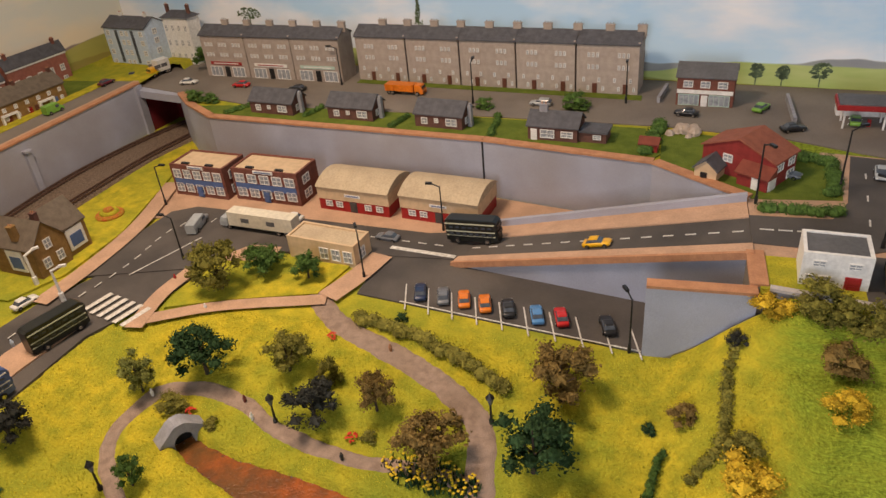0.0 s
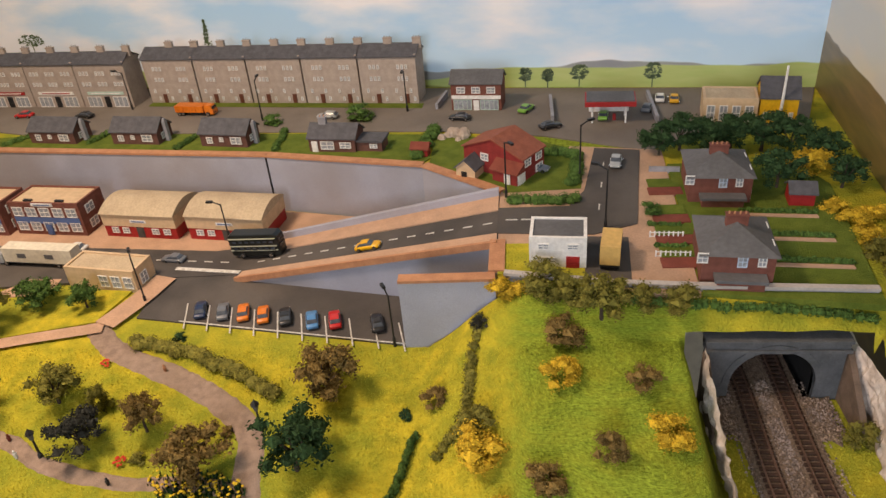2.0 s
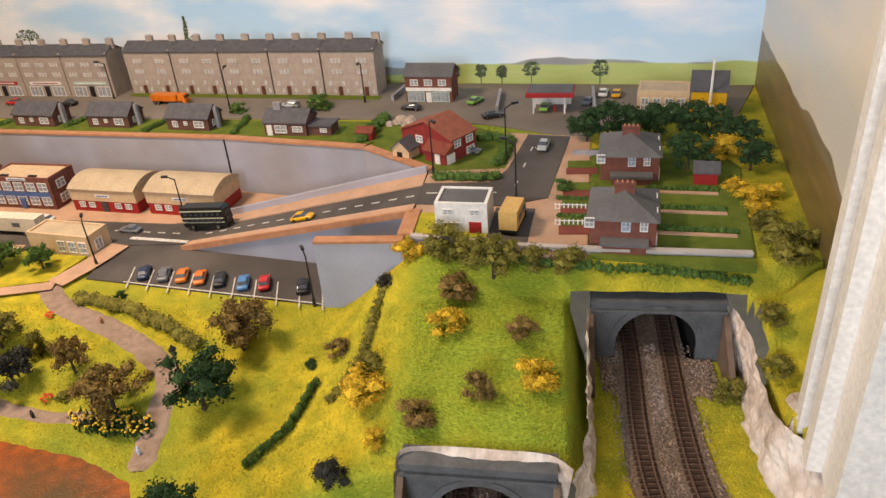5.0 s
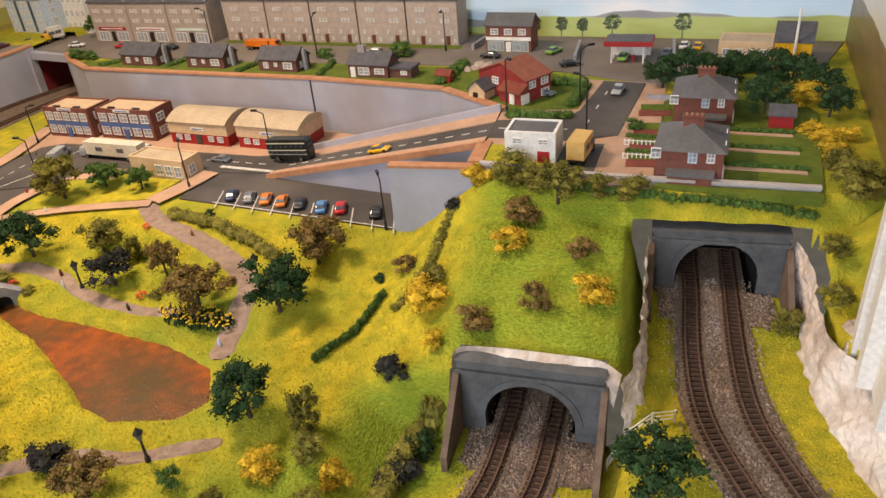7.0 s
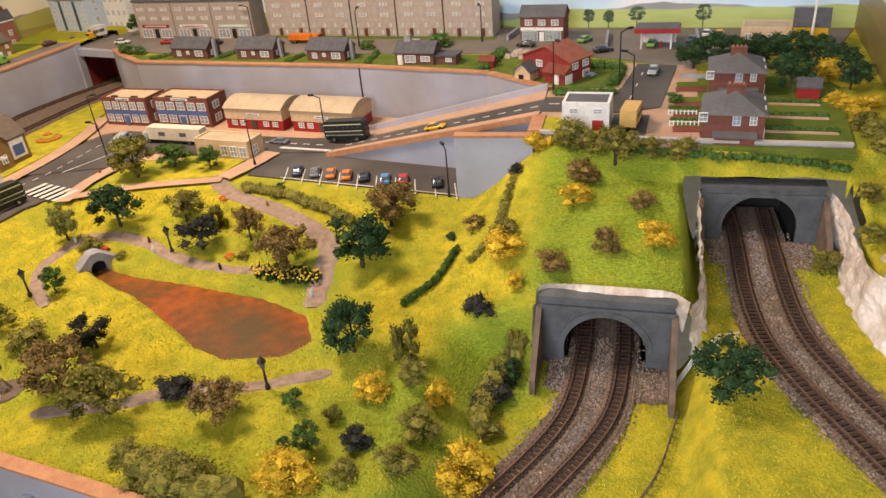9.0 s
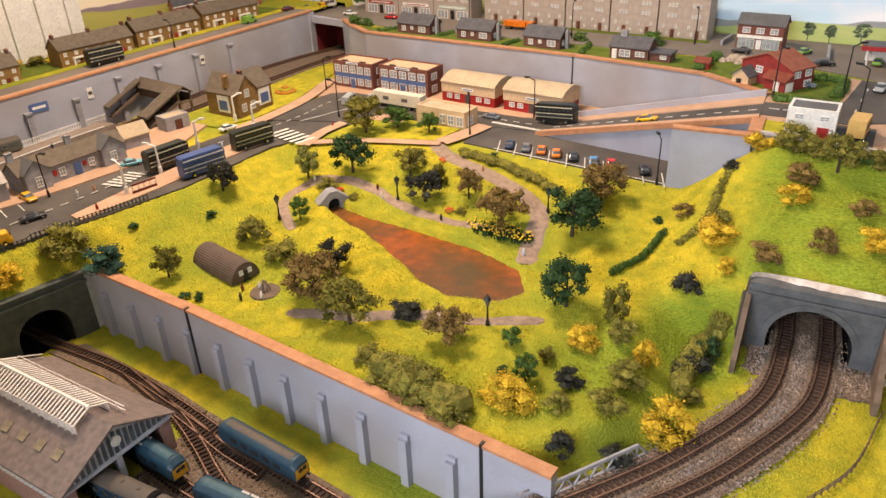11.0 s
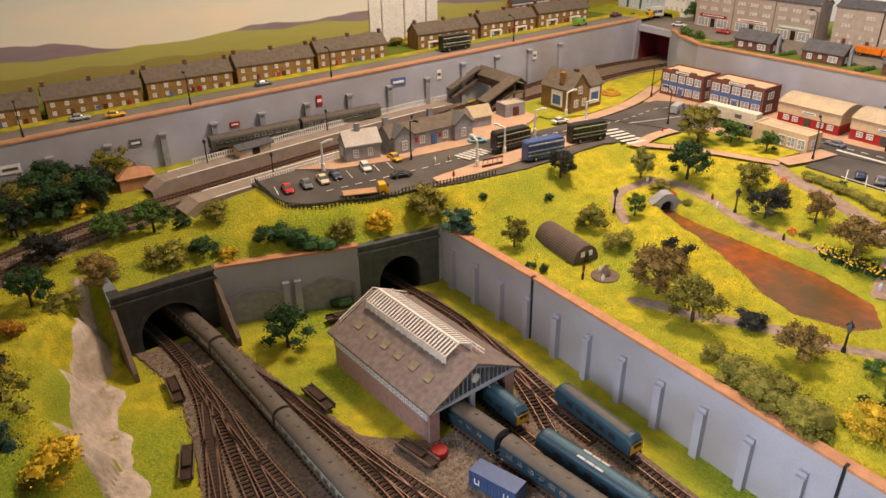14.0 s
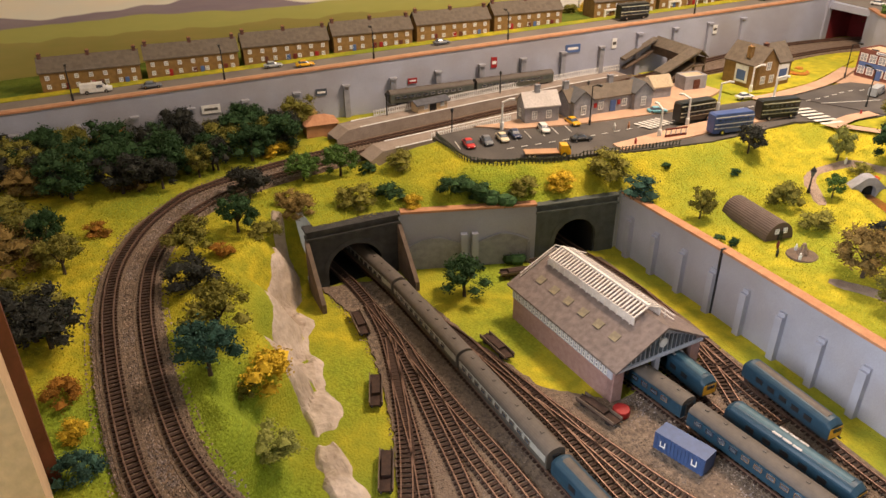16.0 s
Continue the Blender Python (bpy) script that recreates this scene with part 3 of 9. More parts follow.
flat("pavement_station", [(-0.80, 0.06), (-0.76, 0.10), (-0.725, 0.19), (-0.70, 0.30), (-0.69, 0.40), (-0.72, 0.50), (-0.79, 0.50), (-0.79, 0.10)], S, PAVING, "orange-tan paving before the station building", "pavement", 0.004)
flat("traffic_island", [(-0.637, 0.175), (-0.615, 0.17), (-0.598, 0.28), (-0.588, 0.40), (-0.576, 0.475), (-0.605, 0.50), (-0.625, 0.42), (-0.635, 0.30)], S, PAVING, "orange-tan paved bus island in the forecourt", "pavement", 0.004)
flat("lawn_station", [(-0.80, 0.50), (-0.70, 0.50), (-0.67, 0.56), (-0.665, 0.66), (-0.69, 0.78), (-0.712, 0.87), (-0.735, 0.88), (-0.750, 0.80), (-0.760, 0.73), (-0.785, 0.65)], S, GRASS, "bright lawn round the station master's house", "grass", 0.003)
ribbon("pavement_street", [(-0.655, 0.50), (-0.648, 0.58), (-0.652, 0.68), (-0.68, 0.80)], 0.012, PAVING, "orange-tan pavement along the street", "pavement", S, 0.005)
ribbon("pavement_park", [(-0.515, 0.480), (-0.522, 0.540), (-0.515, 0.590)], 0.010, PAVING, "orange-tan pavement at the park edge", "pavement", S, 0.004)
ribbon("pavement_green", [(-0.515, 0.495), (-0.44, 0.532), (-0.33, 0.562)], 0.009, PAVING, "orange-tan footpath beside the green", "pavement", S, 0.0035)
ribbon("pavement_kiosk", [(-0.330, 0.565), (-0.312, 0.61), (-0.300, 0.655)], 0.014, PAVING, "orange-tan pavement beside the car park", "pavement", S, 0.0045)
flat("green", [(-0.505, 0.52), (-0.44, 0.545), (-0.345, 0.572), (-0.33, 0.63), (-0.40, 0.635), (-0.49, 0.635), (-0.50, 0.60)], S, GRASS, "small green with trees beside the street", "grass", 0.0025)
flat("pavement_corner", [(-0.505, 0.615), (-0.43, 0.625), (-0.43, 0.655), (-0.47, 0.655)], S, PAVING, "orange-tan paving beside the street kiosk", "pavement", 0.0035)
flat("car_park", [(-0.302, 0.580), (-0.004, 0.533), (0.082, 0.540), (0.082, 0.60), (-0.20, 0.660), (-0.300, 0.672)], S, TARMAC, "dark tarmac car park with white bays", "road", 0.002)
WORN = mat("worn_white_line", (0.72, 0.70, 0.66), (0.45, 0.42, 0.38), 260, 0.8)


def mark(name, x, y, z, l, w, rz, material=WORN):
    o = G().box(-l / 2, l / 2, -w / 2, w / 2, 0, 0.0006).ob(name, material, m=pose(x, y, z, 0, 0, rz))
    return tagged(o, "worn white painted road marking", "road marking", "road markings", "structure")


for i in range(10):
    mark("bay_line", -0.247 + 0.0265 * i, 0.582 - 0.0042 * i, S + 0.0022, 0.046, 0.0014, 106)
mark("bay_line", -0.127, 0.553, S + 0.0022, 0.25, 0.0014, -9)
for i in range(9):
    mark("bay_line", -0.752 + 0.004 * i, 0.0 + 0.021 * i, S + 0.0022, 0.030, 0.0012, -20)
for i in range(6):
    mark("zebra_stripe", -0.587 + 0.0125 * i, 0.515 - 0.0035 * i, S + 0.0036, 0.0065, 0.036, -18)
    mark("zebra_stripe", -0.665, 0.262 + 0.0085 * i, S + 0.0036, 0.030, 0.0045, 8)
for q in glide([(-0.24, 0.685), (-0.40, 0.698), (-0.55, 0.705), (-0.598, 0.68), (-0.602, 0.60), (-0.612, 0.54), (-0.642, 0.44), (-0.660, 0.30), (-0.675, 0.18), (-0.70, 0.05)], 0.021)[::1]:
    mark("centre_dash", q[0], q[1], S + 0.0036, 0.010, 0.0015, 176 if q[0] > -0.54 else 82)
mark("stop_line", -0.255, 0.668, S + 0.0036, 0.082, 0.006, -7)
mark("lay_by_line", -0.566, 0.615, S + 0.0036, 0.10, 0.0016, 66)

# the ramp up to the town
ramp = thing("ramp", Matrix(), "sloping road on a stone-faced embankment", "ramp", kind="structure")
SA, SB, NA, NB = (-0.215, 0.650), (0.086, 0.594), (-0.19, 0.735), (0.086, 0.694)
G().prism([SA, SB, NB, NA], S - 0.004, [S - 0.0018, TOWN_Z - 0.003, TOWN_Z - 0.003, S - 0.0018]).ob("ramp_bank", WALLBLUE, ramp, "blue-grey printed stone side")


def on_ramp(u, v):
    """A point u along and v across the ramp, 0 at its south edge."""
    a = [SA[i] + (SB[i] - SA[i]) * u for i in (0, 1)]
    b = [NA[i] + (NB[i] - NA[i]) * u for i in (0, 1)]
    return (a[0] + (b[0] - a[0]) * v, a[1] + (b[1] - a[1]) * v, S + 0.001 + (TOWN_Z - S - 0.001) * u)


def ramp_layer(name, v0, v1, lift, material, label):
    vs, fs = [], []
    for i in range(13):
        for v in (v0, v1):
            x, y, z = on_ramp(i / 12, v)
            vs += [(x, y, z - 0.002), (x, y, z + lift)]
    for i in range(12):
        a, b = 4 * i, 4 * i + 4
        fs += [(a + 1, b + 1, b + 3, a + 3), (a, b, b + 1, a + 1), (a + 3, b + 3, b + 2, a + 2)]
    G().add(vs, fs).ob(name, material, ramp, label)


ramp_layer("kerb_path", 0.0, 0.16, 0.004, PAVING, "orange-tan kerbed path")
ramp_layer("carriageway", 0.16, 0.66, 0.0015, TARMAC, "dark tarmac carriageway")
ramp_layer("footway", 0.66, 0.97, 0.003, PAVING, "tan footway")
ramp_layer("parapet", 0.97, 1.03, 0.011, WALLBLUE, "low grey stone parapet")
ramp_layer("parapet", -0.035, 0.0, 0.0055, COPING, "tan coping")
for i in range(14):
    x, y, z = on_ramp((i + 0.5) / 14, 0.41)
    o = G().box(-0.005, 0.005, -0.0008, 0.0008, 0, 0.0006).ob("centre_dash", WORN, ramp, m=pose(x, y, z + 0.0017, 0, -14, -9))
wall_run("wall_car_park", [(-0.003, 0.531), (0.086, 0.533)], S - 0.03, TOWN_Z - 0.001, WALLBLUE, "grey stone wing wall above the car park")
wall_run("wall_car_park_end", [(0.081, 0.543), (0.081, 0.598)], S - 0.01, TOWN_Z + 0.001, TOWNTAR, "brown end wall of the sunken car park", side=-1, thick=0.012)

# the town level
U = TOWN_Z
flat("road_town", [(-0.852, 1.0), (-0.60, 0.925), (-0.25, 0.905), (0.0, 0.885), (0.14, 0.855), (0.26, 0.80), (0.345, 0.86), (0.46, 0.86), (0.51, 0.99), (-0.05, 1.06), (-0.60, 1.13), (-1.0, 1.17), (-0.96, 1.02)], U, TOWNTAR, "brownish tarmac high street of the town", "road", 0.0015)
flat("road_east", [(0.086, 0.612), (0.18, 0.606), (0.224, 0.625), (0.250, 0.80), (0.198, 0.81), (0.178, 0.70), (0.16, 0.665), (0.086, 0.664)], U, TARMAC, "dark tarmac side road at the top of the ramp", "road", 0.0028)
flat("pavement_east", [(0.087, 0.585), (0.21, 0.508), (0.26, 0.505), (0.275, 0.80), (0.17, 0.82), (0.11, 0.70), (0.087, 0.70)], U, PAVING, "orange-tan pavement round the side road", "pavement", 0.0018)
flat("yard_removals", [(0.165, 0.530), (0.205, 0.515), (0.212, 0.60), (0.172, 0.603)], U, TARMAC, "dark tarmac yard beside the white house", "road", 0.0022)
flat("lawn_white_house", [(0.088, 0.540), (0.165, 0.517), (0.170, 0.590), (0.088, 0.592)], U, GRASS, "rough grass round the white house", "grass", 0.0024)
for i in range(8):
    q = (0.100 + 0.016 * i, 0.637) if i < 5 else (0.190 + 0.007 * (i - 5), 0.66 + 0.05 * (i - 5))
    mark("centre_dash", *q, U + 0.003, 0.012, 0.0016, 0 if i < 5 else 82)
flat("lawn_bungalows", [(-0.70, 0.918), (-0.636, 0.880), (-0.215, 0.829), (-0.010, 0.784), (0.0, 0.80), (-0.02, 0.875), (-0.30, 0.905), (-0.60, 0.925)], U, LAWN, "green lawns of the bungalow gardens", "grass", 0.0016)
flat("lawn_terrace", [(-0.47, 1.03), (-0.03, 0.972), (-0.03, 0.990), (-0.47, 1.045)], U, LAWN, "narrow green verge before the terrace", "grass", 0.0022)
flat("lawn_semis", [(0.262, 0.506), (0.40, 0.486), (0.43, 0.70), (0.41, 0.76), (0.275, 0.76)], U, LAWN, "lawns behind the semi-detached houses", "grass", 0.0021)
flat("lawn_red_house", [(0.0, 0.785), (0.07, 0.715), (0.098, 0.700), (0.175, 0.705), (0.185, 0.80), (0.12, 0.85), (0.0, 0.865)], U, LAWN, "dark lawn round the red house", "grass", 0.0020)
REDPATH = mat("red_path", (0.22, 0.06, 0.04), (0.17, 0.045, 0.03), 90, 0.9)
for k, (x, y) in enumerate(((0.235, 0.545), (0.237, 0.585), (0.240, 0.625), (0.244, 0.685))):
    flat("garden_path", [(x, y), (x + 0.035, y), (x + 0.035, y + 0.016), (x, y + 0.016)], U, REDPATH, "dark red garden path by the semis", "path", 0.003)
    flat("garden_plot", [(x + 0.002, y + 0.017), (x + 0.034, y + 0.017), (x + 0.034, y + 0.036), (x + 0.002, y + 0.036)], U, LAWN, "small front lawn by the semis", "grass", 0.0032)
for k in range(3):
    flat("garden_path", [(0.325, 0.545 + 0.045 * k), (0.395, 0.538 + 0.045 * k), (0.395, 0.543 + 0.045 * k), (0.325, 0.550 + 0.045 * k)], U, PAVING, "tan path across the back gardens", "path", 0.0034)


def left_strip(name, o0, o1, lift, material, label, category):
    vs, fs = [], []
    for i in range(24):
        y = -0.60 + 1.60 * i / 23
        for o in (o1, o0):
            vs += [(wall_x(y) - o, y, left_z(y) - 0.004), (wall_x(y) - o, y, left_z(y) + lift)]
    for i in range(23):
        a, b = 4 * i, 4 * i + 4
        fs += [(a + 3, b + 3, b + 1, a + 1), (a + 2, b + 2, b + 3, a + 3), (a + 1, b + 1, b, a)]
    tagged(G().add(vs, fs).ob(name, material), label, category, kind="structure")


left_strip("pavement_upper", 0.009, 0.019, 0.003, PAVING, "orange-tan pavement along the wall top", "pavement")
left_strip("road_upper", 0.019, 0.062, 0.0018, TOWNTAR, "brown-grey tarmac road above the station", "road")
left_strip("verge_upper", 0.062, 0.085, 0.0026, GRASS, "sunlit grass verge before the terraces", "grass")
left_strip("garden_upper", 0.085, 0.21, 0.0016, LAWN, "grass behind the brown terraces", "grass")

# recess where the railway runs under the town
gate = thing("rail_underpass", Matrix(), "square railway opening with maroon panels under the street", "underpass", kind="structure")
G().prism([(-0.86, 0.985), (-0.752, 0.960), (-0.735, 1.07), (-0.85, 1.10)], U - 0.012, U + 0.0005).ob("deck", WALLBLUE, gate, "blue-grey deck beam")
G().prism([(-0.85, 1.06), (-0.728, 1.035), (-0.728, 1.045), (-0.85, 1.07)], 0.09, U - 0.012).ob("inner_panel", REDFASCIA, gate, "dull maroon end panel")
G().prism([(-0.858, 0.995), (-0.850, 0.995), (-0.840, 1.065), (-0.848, 1.065)], 0.09, U - 0.012).ob("inner_panel", REDFASCIA, gate, "dull maroon side panel")
G().prism([(-0.748, 0.968), (-0.741, 0.968), (-0.726, 1.045), (-0.733, 1.045)], 0.09, U - 0.012).ob("inner_panel", REDFASCIA, gate, "dull maroon side panel")
G().box(-0.872, -0.848, 0.976, 0.992, 0.08, U + 0.008).ob("pier", WALLBLUE, gate, "square stone end pier")

# buttresses
for i in range(17):
    y = -0.50 + 0.079 * i
    zt = left_z(y) - (0.030 if y < 0.45 else 0.016)
    b = G().box(-0.0008, 0.0065, -0.0045, 0.0045, 0.06, zt).box(-0.0008, 0.009, -0.006, 0.006, zt, zt + 0.003)
    tagged(b.ob("buttress", GREYSTONE if y < 0.45 else WALLBLUE, m=pose(wall_x(y), y, 0, 0, 0, -10.6)), "grey stone buttress against the station wall", "buttress", "station wall buttresses")
for i in range(11):
    x = -0.545 + 0.0475 * i
    y = np.interp(x, [p[0] for p in LOWWALL], [p[1] for p in LOWWALL])
    b = G().box(-0.004, 0.004, -0.007, 0.001, 0, 0.052).extrude([(-0.004, 0.052), (0.004, 0.052), (0.004, 0.056), (-0.004, 0.056)], -0.0035, 0.001)
    tagged(b.ob("buttress", WALLBLUE, m=pose(x, float(y), 0, 0, 0, -7.5)), "slim blue-grey stone buttress against the yard wall", "buttress", "yard wall buttresses")
for x, y in ((-0.3985, 0.1095), (-0.043, 0.0565)):
    tagged(G().box(-0.0012, 0.0012, -0.0012, 0.004, 0, 0.083).ob("joint_post", BLACK, m=pose(x, y, 0, 0, 0, -7.5)), "dark gap between two lengths of wall", "joint")
tagged(G().box(-0.001, 0.001, -0.001, 0.003, 0.112, U + 0.004).ob("joint_post", BLACK, m=pose(-0.216, 0.820, 0, 0, 0, -7.5)), "dark gap between two lengths of wall", "joint")


# ---- tunnel portals ----
def tunnel(name, a, b, z0, z1, arch_w, arch_h, material, label, deep=0.10, wings=(0.03, 0.03), off=0.0):
    """A portal wall from a to b, seen from its right-hand side, with an arched mouth and a dark bore behind."""
    m, w = facing(*a, *b, 0)
    t = thing(name, m, label, "tunnel", kind="structure")
    cx, r = w / 2 + off, arch_w / 2
    n = 18
    spring = z0 + arch_h - r
    arc = [(cx - r, z0 - 0.01)] + [(cx - r * math.cos(math.pi * i / n), spring + r * math.sin(math.pi * i / n)) for i in range(n + 1)] + [(cx + r, z0 - 0.01)]
    out = [(0, z0 - 0.01)] + [(w * i / n if 0 < i < n else w * i / n, z1) for i in range(n + 1)] + [(w, z0 - 0.01)]
    k = len(arc)
    vs = [(x, 0, z) for x, z in out] + [(x, 0, z) for x, z in arc] + [(x, 0.009, z) for x, z in out] + [(x, 0.009, z) for x, z in arc]
    fs = []
    for i in range(k - 1):
        fs += [(i, k + i, k + i + 1, i + 1), (2 * k + i + 1, 3 * k + i + 1, 3 * k + i, 2 * k + i), (i + 1, 2 * k + i + 1, 2 * k + i, i), (k + i, 3 * k + i, 3 * k + i + 1, k + i + 1)]
    G().add(vs, fs).ob("portal_face", material, t)
    ring, e = G(), 0.006
    for i in range(n):
        a0, a1 = math.pi * i / n, math.pi * (i + 1) / n
        q = [(cx - rr * math.cos(aa), spring + rr * math.sin(aa)) for rr, aa in ((r, a1), (r, a0), (r + e, a0), (r + e, a1))]
        ring.extrude(q, -0.0010, 0.002)
    ring.ob("arch_ring", material, t, "ring of arch stones")
    G().box(-0.001, w + 0.001, -0.003, 0.010, z1 - 0.009, z1 - 0.006).box(-0.001, w + 0.001, -0.002, 0.018, z1, z1 + 0.003).ob("string_course", material, t)
    # near-black lining: the bore's darkness sits in its base colour
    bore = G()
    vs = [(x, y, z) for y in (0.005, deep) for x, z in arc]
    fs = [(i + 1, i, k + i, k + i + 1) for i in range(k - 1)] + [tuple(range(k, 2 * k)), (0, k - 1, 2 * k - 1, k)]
    bore.add(vs, fs).ob("bore", HOLEBLACK, t, "near-black tunnel bore")
    for s, l in zip((0, 1), wings):
        if l:
            x = 0.002 if s == 0 else w - 0.002
            d = -1 if s == 0 else 1
            q = [(x, -l), (x + 0.005 * d, -l), (x + 0.005 * d, 0), (x, 0)]
            hts = [z0 + 0.012, z0 + 0.012, z1 - 0.008, z1 - 0.008]
            if d < 0:
                q, hts = q[::-1], hts[::-1]
            G().prism(q, z0 - 0.012, hts).ob("wing_wall", TIMBER, t, "sloping brown wing wall")
    return t


# one near-black for the tunnel bores and the plate in the culvert
HOLEBLACK = mat("hole_black", (0.018, 0.017, 0.016), (0.01, 0.01, 0.01), 30, 0.95)
TIMBER = mat("brown_stone", (0.17, 0.12, 0.09), (0.11, 0.08, 0.06), 80, 0.9, bump=0.4)
DARKPORTAL = mat("dark_portal", (0.055, 0.052, 0.05), (0.035, 0.033, 0.032), 90, 0.85, bump=0.4)
GREENPORTAL = mat("green_grey_portal", (0.10, 0.11, 0.10), (0.07, 0.078, 0.07), 90, 0.85, bump=0.4)
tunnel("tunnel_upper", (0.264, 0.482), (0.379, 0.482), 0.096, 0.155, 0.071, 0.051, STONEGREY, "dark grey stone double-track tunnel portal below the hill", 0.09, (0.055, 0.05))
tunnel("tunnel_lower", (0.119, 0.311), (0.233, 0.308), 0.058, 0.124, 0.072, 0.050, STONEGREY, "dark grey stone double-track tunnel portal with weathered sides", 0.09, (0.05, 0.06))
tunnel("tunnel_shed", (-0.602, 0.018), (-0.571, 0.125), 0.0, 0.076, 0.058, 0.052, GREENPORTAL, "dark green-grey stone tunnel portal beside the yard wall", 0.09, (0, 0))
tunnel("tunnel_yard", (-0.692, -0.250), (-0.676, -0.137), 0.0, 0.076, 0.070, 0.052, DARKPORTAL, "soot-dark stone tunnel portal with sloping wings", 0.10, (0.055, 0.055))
aw = wall_run("wall_arches", [(-0.675, -0.135), (-0.602, 0.018)], -0.004, 0.078, WALLBLUE, "blue-grey stone wall with two blind arches")
m_aw, w_aw = facing(-0.675, -0.135, -0.602, 0.018, 0)
for cx in (0.042, 0.128):
    g = G()
    pts = [(-0.031, 0.0)] + [(-0.031 + 0.062 * i / 10, 0.030 + 0.010 * math.sin(math.pi * i / 10)) for i in range(11)] + [(0.031, 0.0)]
    for (xa, za), (xb, zb) in zip(pts, pts[1:]):
        l = math.hypot(xb - xa, zb - za)
        nx, nz = -(zb - za) / l * 0.004, (xb - xa) / l * 0.004
        g.extrude([(cx + xa, za), (cx + xb, zb), (cx + xb + nx, zb + nz), (cx + xa + nx, za + nz)], -0.003, 0.001)
    o = g.ob("arch_ring", GREYSTONE, aw, "pale stone arch ring", m=m_aw)
    G().extrude([(cx + x, z) for x, z in pts[::-1]][::-1], -0.0012, 0.0005).ob("arch_infill", GREYSTONE, aw, "brown-grey stone infill", m=m_aw)
for cx in (0.078, 0.092):
    G().box(cx - 0.004, cx + 0.004, -0.007, 0.001, 0, 0.048).ob("buttress", WALLBLUE, aw, m=m_aw)


# ---- tracks ----
SLEEPER_MESH = G().box(-0.0014, 0.0014, -0.0078, 0.0078, 0, 0.0016).mesh("sleeper", SLEEPER)


def track(name, pts, label, bed=0.011, ballast=True, every=0.0056, top=RAIL):
    t = thing(name, Matrix(), label, "railway track", "railway tracks", "structure")
    c = glide(pts, 0.004)
    d = np.gradient(c[:, :2], axis=0)
    d /= np.linalg.norm(d, axis=1)[:, None]
    nr = np.stack([-d[:, 1], d[:, 0]], 1)

    def loft(profile):
        vs, fs = [], []
        k = len(profile)
        for q, n_ in zip(c, nr):
            vs += [(q[0] + n_[0] * o, q[1] + n_[1] * o, q[2] + h) for o, h in profile]
        for i in range(len(c) - 1):
            fs += [(i * k + j, i * k + (j + 1) % k, (i + 1) * k + (j + 1) % k, (i + 1) * k + j) for j in range(k)]
        return G().add(vs, fs)
    if ballast:
        loft([(-bed - 0.004, -0.006), (-bed, 0.0002), (bed, 0.0002), (bed + 0.004, -0.006)][::-1]).ob("ballast_bed", BALLAST, t, "brown-grey ballast")
    for s in (-1, 1):
        o = s * 0.0049
        loft([(o - 0.0006, 0.0014), (o + 0.0006, 0.0014), (o + 0.0006, 0.0034), (o - 0.0006, 0.0034)]).ob("rail", top, t)
    e = glide(pts, every)
    g = np.gradient(e[:, :2], axis=0)
    for q, v in zip(e, g):
        s = new("sleeper", SLEEPER_MESH)
        s.matrix_basis = pose(q[0], q[1], q[2], 0, 0, math.degrees(math.atan2(v[1], v[0])))
        s.parent = t
    return t


z1, z2 = 0.0975, 0.0585
ribbon("ballast_upper", [(0.318, 0.56, z1), (0.318, 0.48, z1), (0.317, 0.374, z1), (0.331, 0.290, z1), (0.358, 0.215, z1), (0.40, 0.14, z1), (0.455, 0.07, z1)], 0.031, BALLAST, "brown-grey stone ballast under the upper lines", "ballast", lift=-0.0006)
ribbon("ballast_lower", [(0.175, 0.39, z2), (0.175, 0.317, z2), (0.165, 0.233, z2), (0.120, 0.145, z2), (0.072, 0.078, z2), (-0.005, -0.01, z2)], 0.031, BALLAST, "brown-grey stone ballast under the lower lines", "ballast", lift=-0.0006)
ribbon("ballast_station", [(-0.92, 0.56, 0.0915), (-0.915, 0.40, 0.0895), (-0.915, 0.2, 0.0868), (-0.915, 0.0, 0.0842), (-0.91, -0.09, 0.0835)], 0.095, BALLAST, "brown-grey ballast between the platforms", "ballast", lift=-0.0008)
ribbon("ballast_curve", [(-0.768, 1.05, 0.116), (-0.792, 0.975, 0.116), (-0.818, 0.885, 0.1145), (-0.842, 0.77, 0.1095), (-0.870, 0.60, 0.099), (-0.885, 0.30, 0.089), (-0.885, 0.0, 0.085), (-0.884, -0.10, 0.084), (-0.875, -0.22, 0.083), (-0.857, -0.305, 0.082), (-0.835, -0.345, 0.081), (-0.79, -0.392, 0.081), (-0.72, -0.432, 0.081), (-0.645, -0.456, 0.081), (-0.565, -0.470, 0.081), (-0.483, -0.479, 0.081), (-0.406, -0.482, 0.081), (-0.34, -0.472, 0.081), (-0.28, -0.448, 0.081)], 0.031, BALLAST, "brown-grey stone ballast under the curving main lines", "ballast", lift=-0.0006)


def ragged(poly, amount, step=0.004):
    """The outline of a polygon with small uneven steps in it."""
    out = []
    for (xa, ya), (xb, yb) in zip(poly, poly[1:] + poly[:1]):
        n = max(1, int(math.hypot(xb - xa, yb - ya) / step))
        for i in range(n):
            x, y = xa + (xb - xa) * i / n, ya + (yb - ya) * i / n
            out.append((x + amount * noise.noise(Vector((x * 150, y * 150, 2))), y + amount * noise.noise(Vector((x * 150, y * 150, 7)))))
    return out


